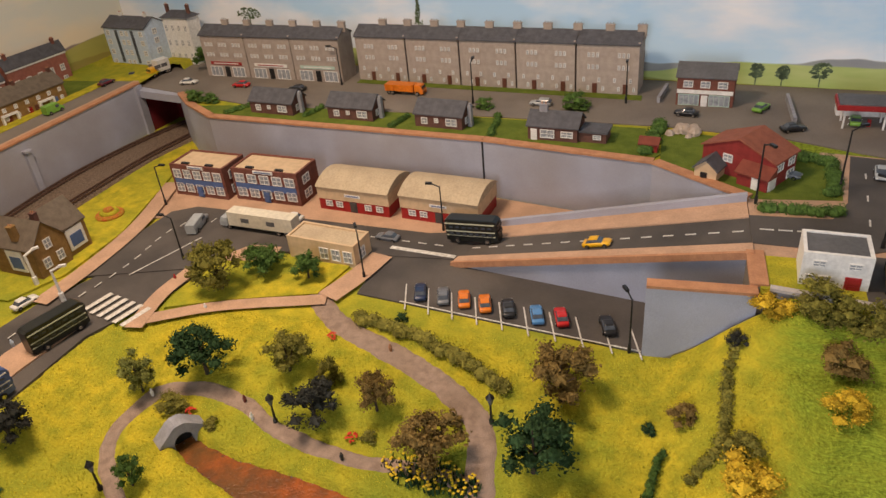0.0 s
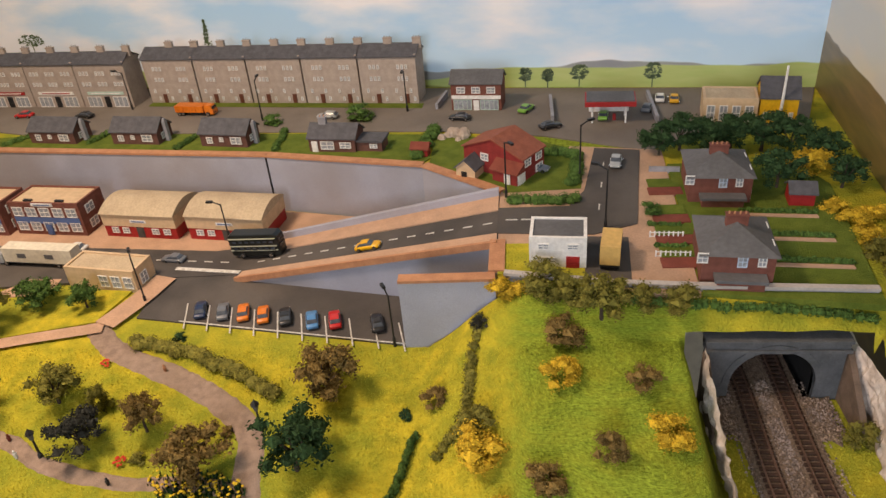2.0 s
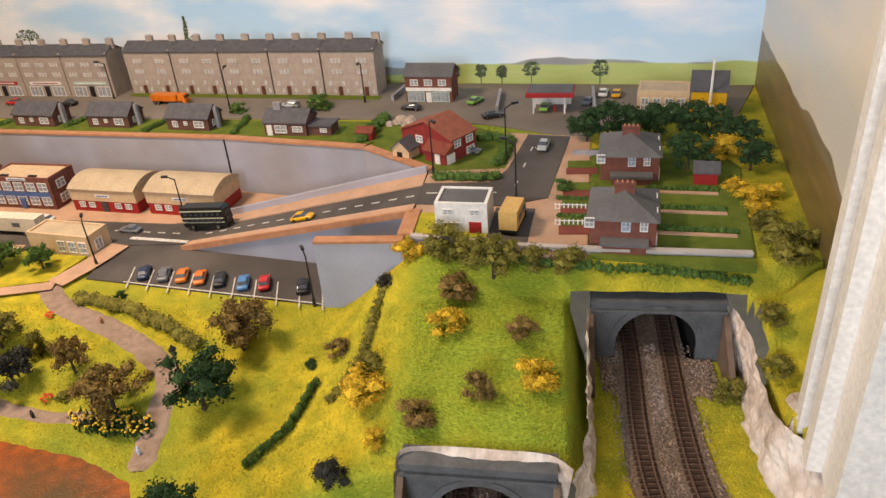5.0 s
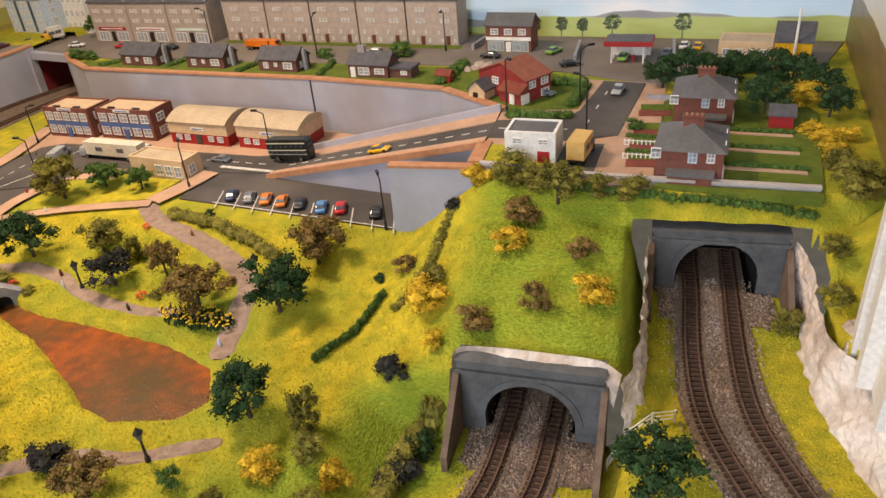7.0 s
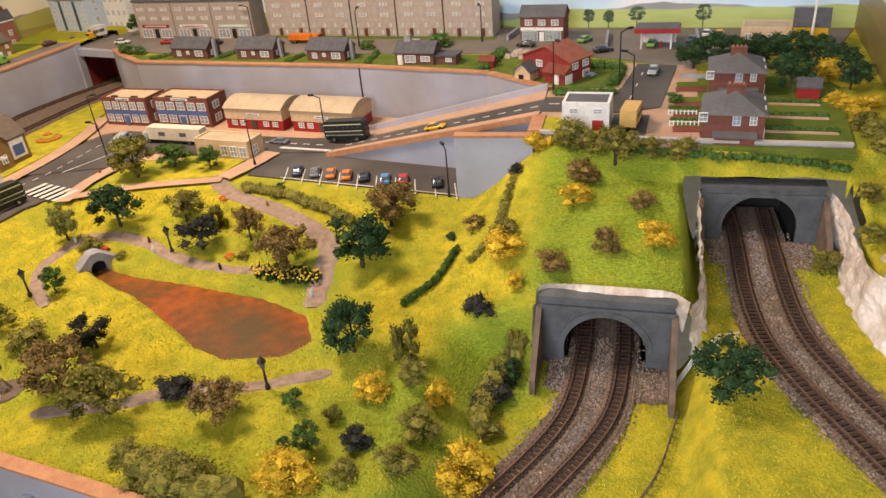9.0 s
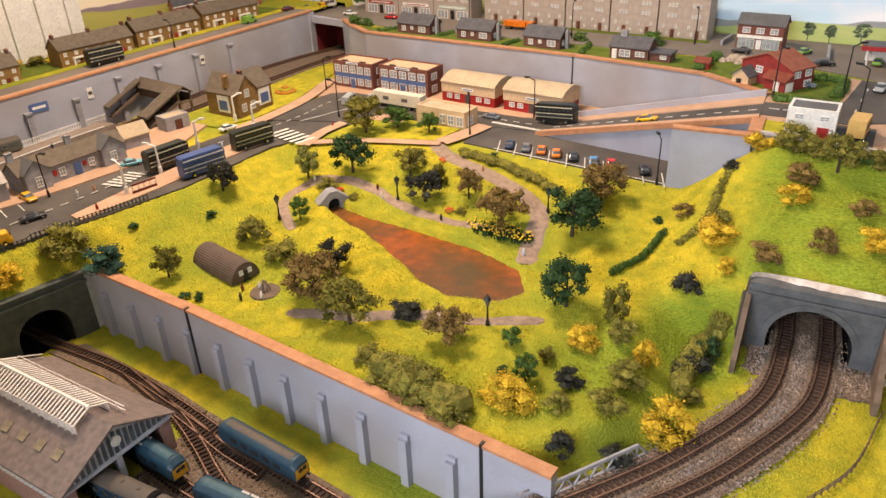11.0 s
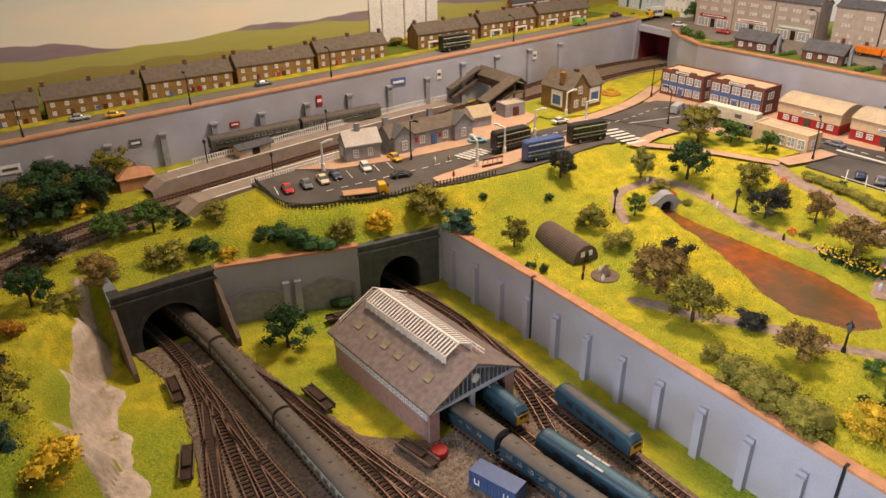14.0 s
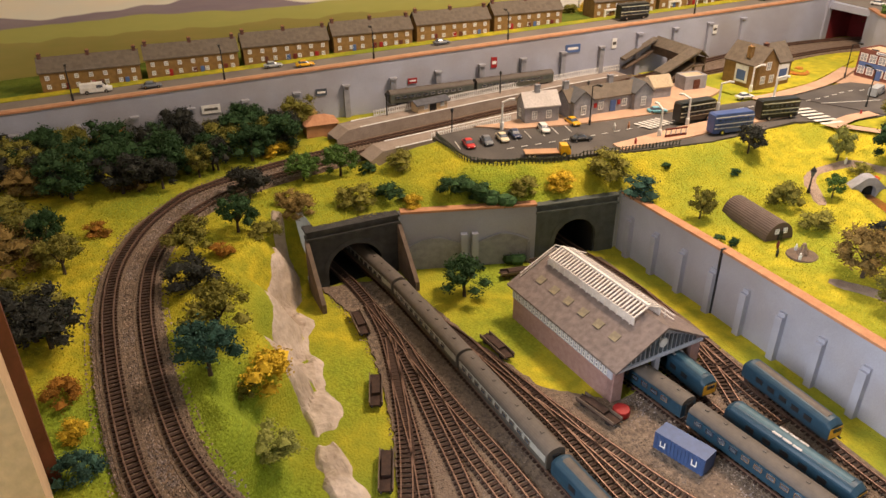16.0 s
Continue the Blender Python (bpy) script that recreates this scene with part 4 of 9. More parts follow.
flat("ballast_apron", ragged([(0.128, 0.268), (0.232, 0.262), (0.232, 0.316), (0.124, 0.316)], 0.006), 0.0574, BALLAST, "grey-brown ballast apron before the lower tunnel", "ballast", 0.0)
flat("ballast_apron", ragged([(0.275, 0.437), (0.362, 0.428), (0.372, 0.481), (0.270, 0.481)], 0.006), 0.0964, BALLAST, "grey-brown ballast apron before the upper tunnel", "ballast", 0.0)
track("track_upper", [(0.300, 0.55, z1), (0.301, 0.48, z1), (0.299, 0.377, z1), (0.305, 0.308, z1), (0.323, 0.254, z1), (0.346, 0.205, z1), (0.385, 0.13, z1), (0.44, 0.06, z1)], "curving upper line on brown ballast")
track("track_upper", [(0.336, 0.55, z1), (0.335, 0.48, z1), (0.334, 0.382, z1), (0.339, 0.313, z1), (0.357, 0.259, z1), (0.378, 0.213, z1), (0.415, 0.15, z1), (0.47, 0.08, z1)], "curving upper line on brown ballast")
track("track_lower", [(0.157, 0.38, z2), (0.157, 0.317, z2), (0.146, 0.230, z2), (0.098, 0.138, z2), (0.045, 0.066, z2), (-0.03, -0.02, z2)], "curving lower line leaving the tunnel")
track("track_lower", [(0.193, 0.38, z2), (0.193, 0.317, z2), (0.183, 0.235, z2), (0.142, 0.152, z2), (0.10, 0.09, z2), (0.02, 0.0, z2)], "curving lower line leaving the tunnel")
flat("bridge_deck", [(0.03, 0.075), (-0.06, -0.03), (0.02, -0.06), (0.13, 0.07)], 0.056, BALLAST, "ballasted bridge deck over the yard lines", "bridge", 0.0)
track("track_station", [(-0.79, 1.06, 0.116), (-0.820, 0.99, 0.116), (-0.850, 0.90, 0.1145), (-0.877, 0.78, 0.110), (-0.895, 0.60, 0.099), (-0.902, 0.30, 0.089), (-0.902, 0.0, 0.085), (-0.902, -0.10, 0.084), (-0.893, -0.22, 0.083), (-0.873, -0.32, 0.082), (-0.845, -0.365, 0.081), (-0.797, -0.409, 0.081), (-0.725, -0.449, 0.081), (-0.65, -0.472, 0.081), (-0.57, -0.486, 0.081), (-0.48, -0.496, 0.081), (-0.40, -0.499, 0.081), (-0.33, -0.490, 0.081)], "long curving main line through the station", top=RAIL)
track("track_station", [(-0.745, 1.04, 0.116), (-0.762, 0.965, 0.116), (-0.785, 0.88, 0.114), (-0.806, 0.77, 0.1095), (-0.838, 0.62, 0.1), (-0.858, 0.50, 0.093), (-0.867, 0.30, 0.089), (-0.868, 0.0, 0.085), (-0.867, -0.10, 0.084), (-0.857, -0.22, 0.083), (-0.840, -0.29, 0.082), (-0.822, -0.328, 0.081), (-0.784, -0.373, 0.081), (-0.716, -0.415, 0.081), (-0.64, -0.440, 0.081), (-0.56, -0.455, 0.081), (-0.485, -0.463, 0.081), (-0.412, -0.465, 0.081), (-0.35, -0.455, 0.081), (-0.29, -0.43, 0.081)], "long curving main line through the station", top=RAIL)
track("track_bay", [(-0.935, 0.45, 0.0945), (-0.958, 0.30, 0.0945), (-0.985, 0.12, 0.0945), (-0.998, 0.03, 0.0945)], "short bay line behind the far platform")
zy = 0.002
flat("yard_ballast", ragged([(-0.69, -0.24), (-0.60, -0.232), (-0.50, -0.260), (-0.436, -0.284), (-0.35, -0.325), (-0.2, -0.40), (0.05, -0.3), (0.05, -0.088), (-0.345, -0.088), (-0.40, -0.135), (-0.50, -0.146), (-0.66, -0.150)], 0.003, 0.006), 0.0, YARD, "brown-grey yard ballast between the sidings", "ballast", 0.0018)
flat("yard_ballast", [(-0.345, -0.094), (0.05, -0.094), (0.05, 0.0), (-0.15, 0.03), (-0.30, 0.056), (-0.345, 0.064)], -0.0001, YARD, "brown-grey yard ballast before the engine shed", "ballast", 0.0015)
flat("yard_ballast", [(-0.585, 0.065), (-0.49, 0.060), (-0.347, 0.035), (-0.347, 0.064), (-0.40, 0.075), (-0.56, 0.095)], 0.0, YARD, "brown-grey ballast along the goods line", "ballast", 0.0018)
Y = [("track_yard", [(-0.78, -0.172), (-0.70, -0.172), (-0.613, -0.174), (-0.456, -0.187), (-0.306, -0.200), (-0.178, -0.209), (0.1, -0.235)]),
     ("track_yard", [(-0.78, -0.208), (-0.699, -0.205), (-0.649, -0.206), (-0.546, -0.214), (-0.423, -0.224), (-0.294, -0.231), (-0.1, -0.26)]),
     ("track_siding", [(-0.62, -0.210), (-0.561, -0.223), (-0.494, -0.247), (-0.436, -0.268), (-0.381, -0.288), (-0.344, -0.304), (-0.25, -0.345)]),
     ("track_siding", [(-0.60, -0.212), (-0.539, -0.220), (-0.412, -0.252), (-0.324, -0.274), (-0.2, -0.31)]),
     ("track_siding", [(-0.52, -0.217), (-0.45, -0.230), (-0.37, -0.246), (-0.28, -0.256), (-0.12, -0.29)]),
     ("track_siding", [(-0.55, -0.222), (-0.48, -0.253), (-0.42, -0.280), (-0.36, -0.312), (-0.28, -0.36)]),
     ("track_siding", [(-0.615, -0.173), (-0.56, -0.162), (-0.497, -0.156), (-0.401, -0.158), (-0.331, -0.162), (-0.255, -0.171), (-0.1, -0.185)]),
     ("track_siding", [(-0.53, -0.158), (-0.414, -0.150), (-0.349, -0.145), (-0.258, -0.135), (-0.15, -0.118), (0.05, -0.11)]),
     ("track_siding", [(-0.48, -0.155), (-0.40, -0.150), (-0.33, -0.151), (-0.24, -0.151), (-0.10, -0.148)]),
     ("track_shed", [(-0.50, -0.058), (-0.355, -0.058), (-0.251, -0.060), (-0.168, -0.061), (0.05, -0.062)]),
     ("track_shed", [(-0.50, -0.002), (-0.40, -0.006), (-0.349, -0.013), (-0.29, -0.024), (-0.24, -0.028), (-0.154, -0.029), (0.05, -0.030)]),
     ("track_goods", [(-0.66, 0.085), (-0.589, 0.080), (-0.481, 0.076), (-0.378, 0.057), (-0.290, 0.038), (-0.201, 0.024), (-0.131, 0.014), (0.05, -0.005)]),
     ("track_siding", [(-0.44, 0.068), (-0.37, 0.045), (-0.32, 0.022), (-0.28, 0.000), (-0.24, -0.020)]),
     ("track_siding", [(-0.47, 0.0745), (-0.40, 0.055), (-0.34, 0.040), (-0.29, 0.026), (-0.24, 0.018)])]
for nm, ps in Y:
    track(nm, [(x, y, zy) for x, y in ps], "rusty yard siding in brown ballast", ballast=False)

STONES = speckle(mat("ballast_stones", (0.30, 0.225, 0.17), (0.15, 0.11, 0.085), 90, 0.9, bump=0, fine=600, c=(0.24, 0.20, 0.185), cscale=30), 0.4, 1.7)


def stones(name, x, y, z, size, label, seed):
    """Loose stones scattered on the given spots, one small uneven lump each."""
    r = np.random.RandomState(seed)
    n = len(x)
    a, b = r.uniform(0, 6.283, n), size * r.uniform(0.6, 1.4, n)
    vs = np.zeros((n, 4, 3))
    for k in range(3):
        f = b * r.uniform(0.7, 1.2, n)
        vs[:, k] = np.stack([x + f * np.cos(a + 2.094 * k), y + f * np.sin(a + 2.094 * k), z - 0.0002 + 0 * x], 1)
    vs[:, 3] = np.stack([x + b * r.uniform(-0.3, 0.3, n), y + b * r.uniform(-0.3, 0.3, n), z + b * r.uniform(0.6, 1.1, n)], 1)
    q = np.arange(n)[:, None] * 4
    fs = np.concatenate([q + np.array(f) for f in ((0, 1, 3), (1, 2, 3), (2, 0, 3))])
    o = G().add(vs.reshape(-1, 3).tolist(), fs.tolist()).ob(name, STONES)
    return tagged(o, label, "ballast", kind="stuff")


def line_stones(line, half, n, seed, label):
    c = glide(line, 0.003)
    d = np.gradient(c[:, :2], axis=0)
    d /= np.linalg.norm(d, axis=1)[:, None]
    r = np.random.RandomState(seed)
    i = r.randint(0, len(c), n)
    o = np.clip(r.normal(0, 0.55, n), -1.12, 1.12) * half
    o = np.where(r.rand(n) < 0.5, r.uniform(-1, 1, n) * half, o)
    u = r.uniform(-0.0025, 0.0025, n)
    stones("ballast_stones", c[i, 0] - d[i, 1] * o + d[i, 0] * u, c[i, 1] + d[i, 0] * o + d[i, 1] * u, c[i, 2] - 0.0004, 0.0011, label, seed)


line_stones([(0.318, 0.50, z1), (0.317, 0.374, z1), (0.323, 0.308, z1), (0.340, 0.256, z1), (0.36, 0.212, z1), (0.40, 0.14, z1)], 0.032, 11000, 41, "loose grey and tan stones on the upper line")
line_stones([(0.175, 0.345, z2), (0.175, 0.317, z2), (0.165, 0.233, z2), (0.120, 0.145, z2), (0.072, 0.078, z2), (0.02, 0.02, z2)], 0.032, 11000, 42, "loose grey and tan stones on the lower line")
line_stones([(-0.882, -0.10, 0.084), (-0.875, -0.22, 0.083), (-0.857, -0.305, 0.082), (-0.79, -0.392, 0.081), (-0.72, -0.432, 0.081), (-0.645, -0.456, 0.081), (-0.565, -0.470, 0.081), (-0.483, -0.479, 0.081), (-0.406, -0.482, 0.081), (-0.34, -0.472, 0.081)], 0.033, 16000, 43, "loose grey stones on the curving main lines")
rs = np.random.RandomState(44)
sx, sy = rs.uniform(-0.68, 0.0, 26000), rs.uniform(-0.33, 0.06, 26000)
ok = inside(sx, sy, [(-0.69, -0.24), (-0.60, -0.245), (-0.50, -0.260), (-0.35, -0.325), (-0.2, -0.40), (0.0, -0.3), (0.0, 0.0), (-0.15, 0.025), (-0.30, 0.05), (-0.345, 0.05), (-0.345, -0.09), (-0.40, -0.140), (-0.50, -0.150), (-0.66, -0.145)])
stones("ballast_stones", sx[ok], sy[ok], 0.0016, 0.0011, "loose tan and grey stones between the yard sidings", 45)
for ax, ay, aw_, ah, az in ((0.128, 0.268, 0.104, 0.045, 0.0574), (0.273, 0.430, 0.098, 0.050, 0.0964)):
    stones("ballast_stones", ax + aw_ * rs.rand(2200), ay + ah * rs.rand(2200), az, 0.0012, "loose grey and tan stones before the tunnel", 46)

# ---- pond, paths, rock faces ----
pond = G()
pl = glide([(*p, 0) for p in POND_LINE + POND_LINE[:1]], 0.01)[:-1]
cx, cy = pl[:, 0].mean(), pl[:, 1].mean()
ring = [(x + (x - cx) * 0.05, y + (y - cy) * 0.05, 0.0815) for x, y, _ in pl]
pond.add(ring, [tuple(range(len(ring)))][:1] if (pl[1][0] - pl[0][0]) * (cy - pl[0][1]) - (pl[1][1] - pl[0][1]) * (cx - pl[0][0]) > 0 else [tuple(reversed(range(len(ring))))])
tagged(pond.ob("pond", POND), "rust-brown varnished pond with weedy bed", "pond", kind="structure")
rs = np.random.RandomState(50)
pk = rs.randint(0, len(pl), 260)
stones("pond_pebbles", pl[pk, 0] + (pl[pk, 0] - cx) * 0.03 + rs.uniform(-0.003, 0.003, 260), pl[pk, 1] + (pl[pk, 1] - cy) * 0.03 + rs.uniform(-0.003, 0.003, 260), 0.0815, 0.0012, "pale pebbles round the pond's edge", 51)
worn_path("path_park", [(-0.352, 0.578), (-0.30, 0.528), (-0.21, 0.486), (-0.150, 0.449), (-0.128, 0.425), (-0.120, 0.383), (-0.110, 0.325)], 0.0125, "mauve-brown gravel park path")
worn_path("path_pond", [(-0.122, 0.372), (-0.16, 0.378), (-0.226, 0.378), (-0.305, 0.394), (-0.352, 0.418), (-0.40, 0.425), (-0.442, 0.412), (-0.460, 0.373), (-0.445, 0.335), (-0.40, 0.293)], 0.0075, "narrow gravel path round the pond head")
worn_path("path_south", [(-0.30, 0.150), (-0.236, 0.172), (-0.175, 0.200), (-0.137, 0.203), (-0.104, 0.212), (-0.055, 0.235)], 0.0075, "narrow gravel path south of the pond")


def rock_face(name, pts, out, material, label, ny=14):
    """A crumpled plaster face between a top and a foot line, given as columns (x, y, z_foot, x_top, y_top, z_top)."""
    c = glide(pts, 0.006)
    vs, fs = [], []
    for i, q in enumerate(c):
        for j in range(ny + 1):
            t = j / ny
            p = Vector((q[0] + (q[3] - q[0]) * t, q[1] + (q[4] - q[1]) * t, q[2] + (q[5] - q[2]) * t))
            a = 0.0045 * noise.noise(p * 70) + 0.0022 * noise.noise(p * 190)
            vs.append((p.x + out[0] * (a + 0.004), p.y + out[1] * (a + 0.004), p.z + 0.3 * a))
    k = ny + 1
    for i in range(len(c) - 1):
        fs += [(i * k + j, (i + 1) * k + j, (i + 1) * k + j + 1, i * k + j + 1) for j in range(ny)]
    return tagged(G().add(vs, fs).ob(name, material), label, "rock face", kind="structure")


WHITEROCK = mat("white_plaster_rock", (0.62, 0.53, 0.46), (0.40, 0.33, 0.28), 60, 0.9, bump=0.8, fine=220, c=(0.66, 0.63, 0.60), cscale=22)
def rock_patch(name, spine, material, label, seed):
    """Bare plaster with a ragged edge, draped over the bank; the spine gives x, y and half the width."""
    c = glide(spine, 0.004)
    d = np.gradient(c[:, :2], axis=0)
    d /= np.linalg.norm(d, axis=1)[:, None]
    k = 17
    pts = []
    for q, v in zip(c, d):
        for j in range(k):
            t = 2 * j / (k - 1) - 1
            w = q[2] * (1 + 0.7 * noise.noise(Vector((q[0] * 28, q[1] * 28, seed + (3 if t > 0 else 0)))))
            pts.append((q[0] - v[1] * w * t, q[1] + v[0] * w * t, t))
    p = np.array(pts)
    z = height(p[:, 0], p[:, 1])
    vs = []
    for (x, y, t), h in zip(p, z):
        a = 0.0022 * noise.noise(Vector((x, y, h)) * 45) + 0.0009 * noise.noise(Vector((x, y, h)) * 200)
        vs.append((x, y, h + 0.0045 + a - 0.008 * max(0, abs(t) - 0.55) / 0.45 - 0.004 * max(0, noise.noise(Vector((x * 45, y * 45, seed))) - 0.1) * 3.2))
    fs = [(i * k + j, (i + 1) * k + j, (i + 1) * k + j + 1, i * k + j + 1) for i in range(len(c) - 1) for j in range(k - 1)]
    return tagged(G().add(vs, fs).ob(name, material), label, "rock face", kind="structure")


rock_patch("rock_slope", [(-0.755, -0.260, 0.008), (-0.70, -0.278, 0.015), (-0.65, -0.295, 0.023), (-0.60, -0.312, 0.027), (-0.54, -0.328, 0.026), (-0.49, -0.336, 0.022), (-0.44, -0.345, 0.018), (-0.39, -0.355, 0.017), (-0.34, -0.368, 0.017), (-0.30, -0.38, 0.015)], ROCK, "bare pinkish plaster rock slope beside the yard", 2.0)
rock_face("cliff", [(0.258, 0.468, 0.092, 0.256, 0.470, 0.160), (0.259, 0.40, 0.094, 0.254, 0.40, 0.143), (0.260, 0.34, 0.092, 0.252, 0.34, 0.131), (0.258, 0.315, 0.085, 0.246, 0.318, 0.126), (0.248, 0.300, 0.06, 0.240, 0.306, 0.122)], (0.9, 0.0), WHITEROCK, "whitish crumpled plaster cliff beside the upper line")
rock_face("cliff", [(0.383, 0.482, 0.094, 0.386, 0.484, 0.152), (0.391, 0.455, 0.093, 0.397, 0.455, 0.144), (0.387, 0.40, 0.093, 0.394, 0.40, 0.140), (0.386, 0.358, 0.093, 0.396, 0.358, 0.138), (0.391, 0.326, 0.093, 0.412, 0.33, 0.141), (0.399, 0.29, 0.093, 0.427, 0.30, 0.142), (0.410, 0.245, 0.093, 0.444, 0.26, 0.142), (0.43, 0.19, 0.093, 0.47, 0.21, 0.142), (0.455, 0.13, 0.093, 0.50, 0.15, 0.142)][::-1], (-0.9, 0.0), WHITEROCK, "whitish crumpled plaster cliff below the window pillar")
rock_face("cliff", [(0.112, 0.30, 0.057, 0.116, 0.314, 0.13), (0.118, 0.313, 0.07, 0.122, 0.322, 0.132), (0.15, 0.319, 0.124, 0.15, 0.326, 0.131), (0.19, 0.318, 0.124, 0.19, 0.325, 0.131), (0.225, 0.316, 0.124, 0.228, 0.322, 0.131), (0.240, 0.306, 0.10, 0.245, 0.312, 0.128)], (0, -0.4), WHITEROCK, "whitish plaster edging over the lower tunnel")

rock_patch("rock_ledge", [(0.412, 0.385, 0.010), (0.425, 0.355, 0.022), (0.440, 0.31, 0.034), (0.455, 0.26, 0.036), (0.48, 0.20, 0.034), (0.51, 0.14, 0.03)], WHITEROCK, "rough white plaster ledge round the foot of the pillar", 6.0)

# window pillar and door jamb of the room
pil = thing("window_pillar", pose(0.403, 0.352, 0.0, 0, 0, -10), "white painted moulded window pillar at the layout's edge", "pillar", kind="structure")
for i, (y0, y1, x) in enumerate(((-0.005, 0.012, 0.0), (-0.022, -0.0052, 0.006), (-0.040, -0.0222, 0.002), (-0.08, -0.0402, 0.012))):
    G().box(x, 0.09, y0, y1, 0.136, 0.9).ob("moulding", WHITE, pil)
pil = thing("window_pillar", pose(-1.142, 0.470, 0.0, 0, 0, 79.4), "white curtained window pillar behind the terraces", "pillar", kind="structure")
for i in range(6):
    G().box(0.026 * i, 0.026 * i + 0.0255, -0.002 - 0.006 * (i % 2), 0.03, 0.165, 0.9).ob("moulding", WHITE, pil)
JAMB = mat("varnished_wood", (0.16, 0.05, 0.03), (0.12, 0.035, 0.02), 30, 0.4)
PALEWOOD = mat("pale_door_wood", (0.62, 0.44, 0.28), (0.55, 0.38, 0.23), 20, 0.6)
G2 = G().prism([(-1.345, -0.605), (-0.40, -0.560), (-0.40, -0.60), (-1.345, -0.66)][::-1], 0.0, 1.0)
tagged(G2.ob("wall_end", ROOMWALL), "off-white painted end wall beside the curve", "wall", kind="structure")
door = thing("door_1", pose(-0.398, -0.562, 0.0, 0, 0, 2), "pale wooden door with dark red-brown jamb", "door", kind="structure")
G().box(-0.055, -0.03, 0.0, 0.02, -0.1, 0.9).ob("jamb", JAMB, door, "dark red-brown varnished jamb")
G().box(-0.03, 0.06, -0.01, 0.012, -0.1, 0.9).ob("door_leaf", PALEWOOD, door, "pale wooden leaf")


# ---- buildings ----
WINDOWS = {}


def window_mesh(w, h, frame_mat=None, bars=1, cross=1):
    """A window frame 1 mm proud with its glazing bars, and the pane that sits in it: two shared meshes."""
    frame_mat = frame_mat or WHITE
    key = (round(w, 4), round(h, 4), frame_mat.name, bars, cross)
    if key not in WINDOWS:
        e = min(0.0009, w * 0.2)

        def lines(l, n):
            out = [(0, e)] + [(l * (i + 1) / (n + 1) - e * 0.35, l * (i + 1) / (n + 1) + e * 0.35) for i in range(n)] + [(l - e, l)]
            return [v for q in out for v in q]
        xs, zs = lines(w, bars), lines(h, cross)
        nx = len(xs)
        vs = [(x, y, z) for y in (-0.001, 0.0) for z in zs for x in xs]
        k = nx * len(zs)
        solid = {(i, j) for i in range(nx - 1) for j in range(len(zs) - 1) if i % 2 == 0 or j % 2 == 0}
        fs = []
        for i, j in solid:
            a, b, c_, d_ = j * nx + i, j * nx + i + 1, (j + 1) * nx + i + 1, (j + 1) * nx + i
            fs.append((a, b, c_, d_))
            for (di, dj), (p, q) in (((0, -1), (a, b)), ((1, 0), (b, c_)), ((0, 1), (c_, d_)), ((-1, 0), (d_, a))):
                if (i + di, j + dj) not in solid:
                    fs.append((q, p, p + k, q + k))
        WINDOWS[key] = (G().add(vs, fs).mesh("window", frame_mat), G().box(e * 0.5, w - e * 0.5, -0.0004, 0, e * 0.5, h - e * 0.5).mesh("pane", PANE if frame_mat in (WHITE, GREENFRONT, PALEBLUE) else GLASS))
    return WINDOWS[key]


def put(parent, name, me, x, y, z, rz=0, label=""):
    pane = None
    if isinstance(me, tuple):
        me, pane = me
    o = new(name, me)
    o.matrix_basis = pose(x, y, z, 0, 0, rz)
    o.parent = parent
    if label:
        o["label"] = label
    if pane:
        new("pane", pane).parent = o
    return o


DOORS = {}


def door_mesh(w, h, material):
    key = (w, h, material.name)
    if key not in DOORS:
        DOORS[key] = G().box(0, w, -0.001, 0, 0, h).box(w * 0.15, w * 0.85, -0.0014, -0.001, h * 0.1, h * 0.45).box(w * 0.15, w * 0.85, -0.0014, -0.001, h * 0.55, h * 0.9).mesh("door", material)
    return DOORS[key]


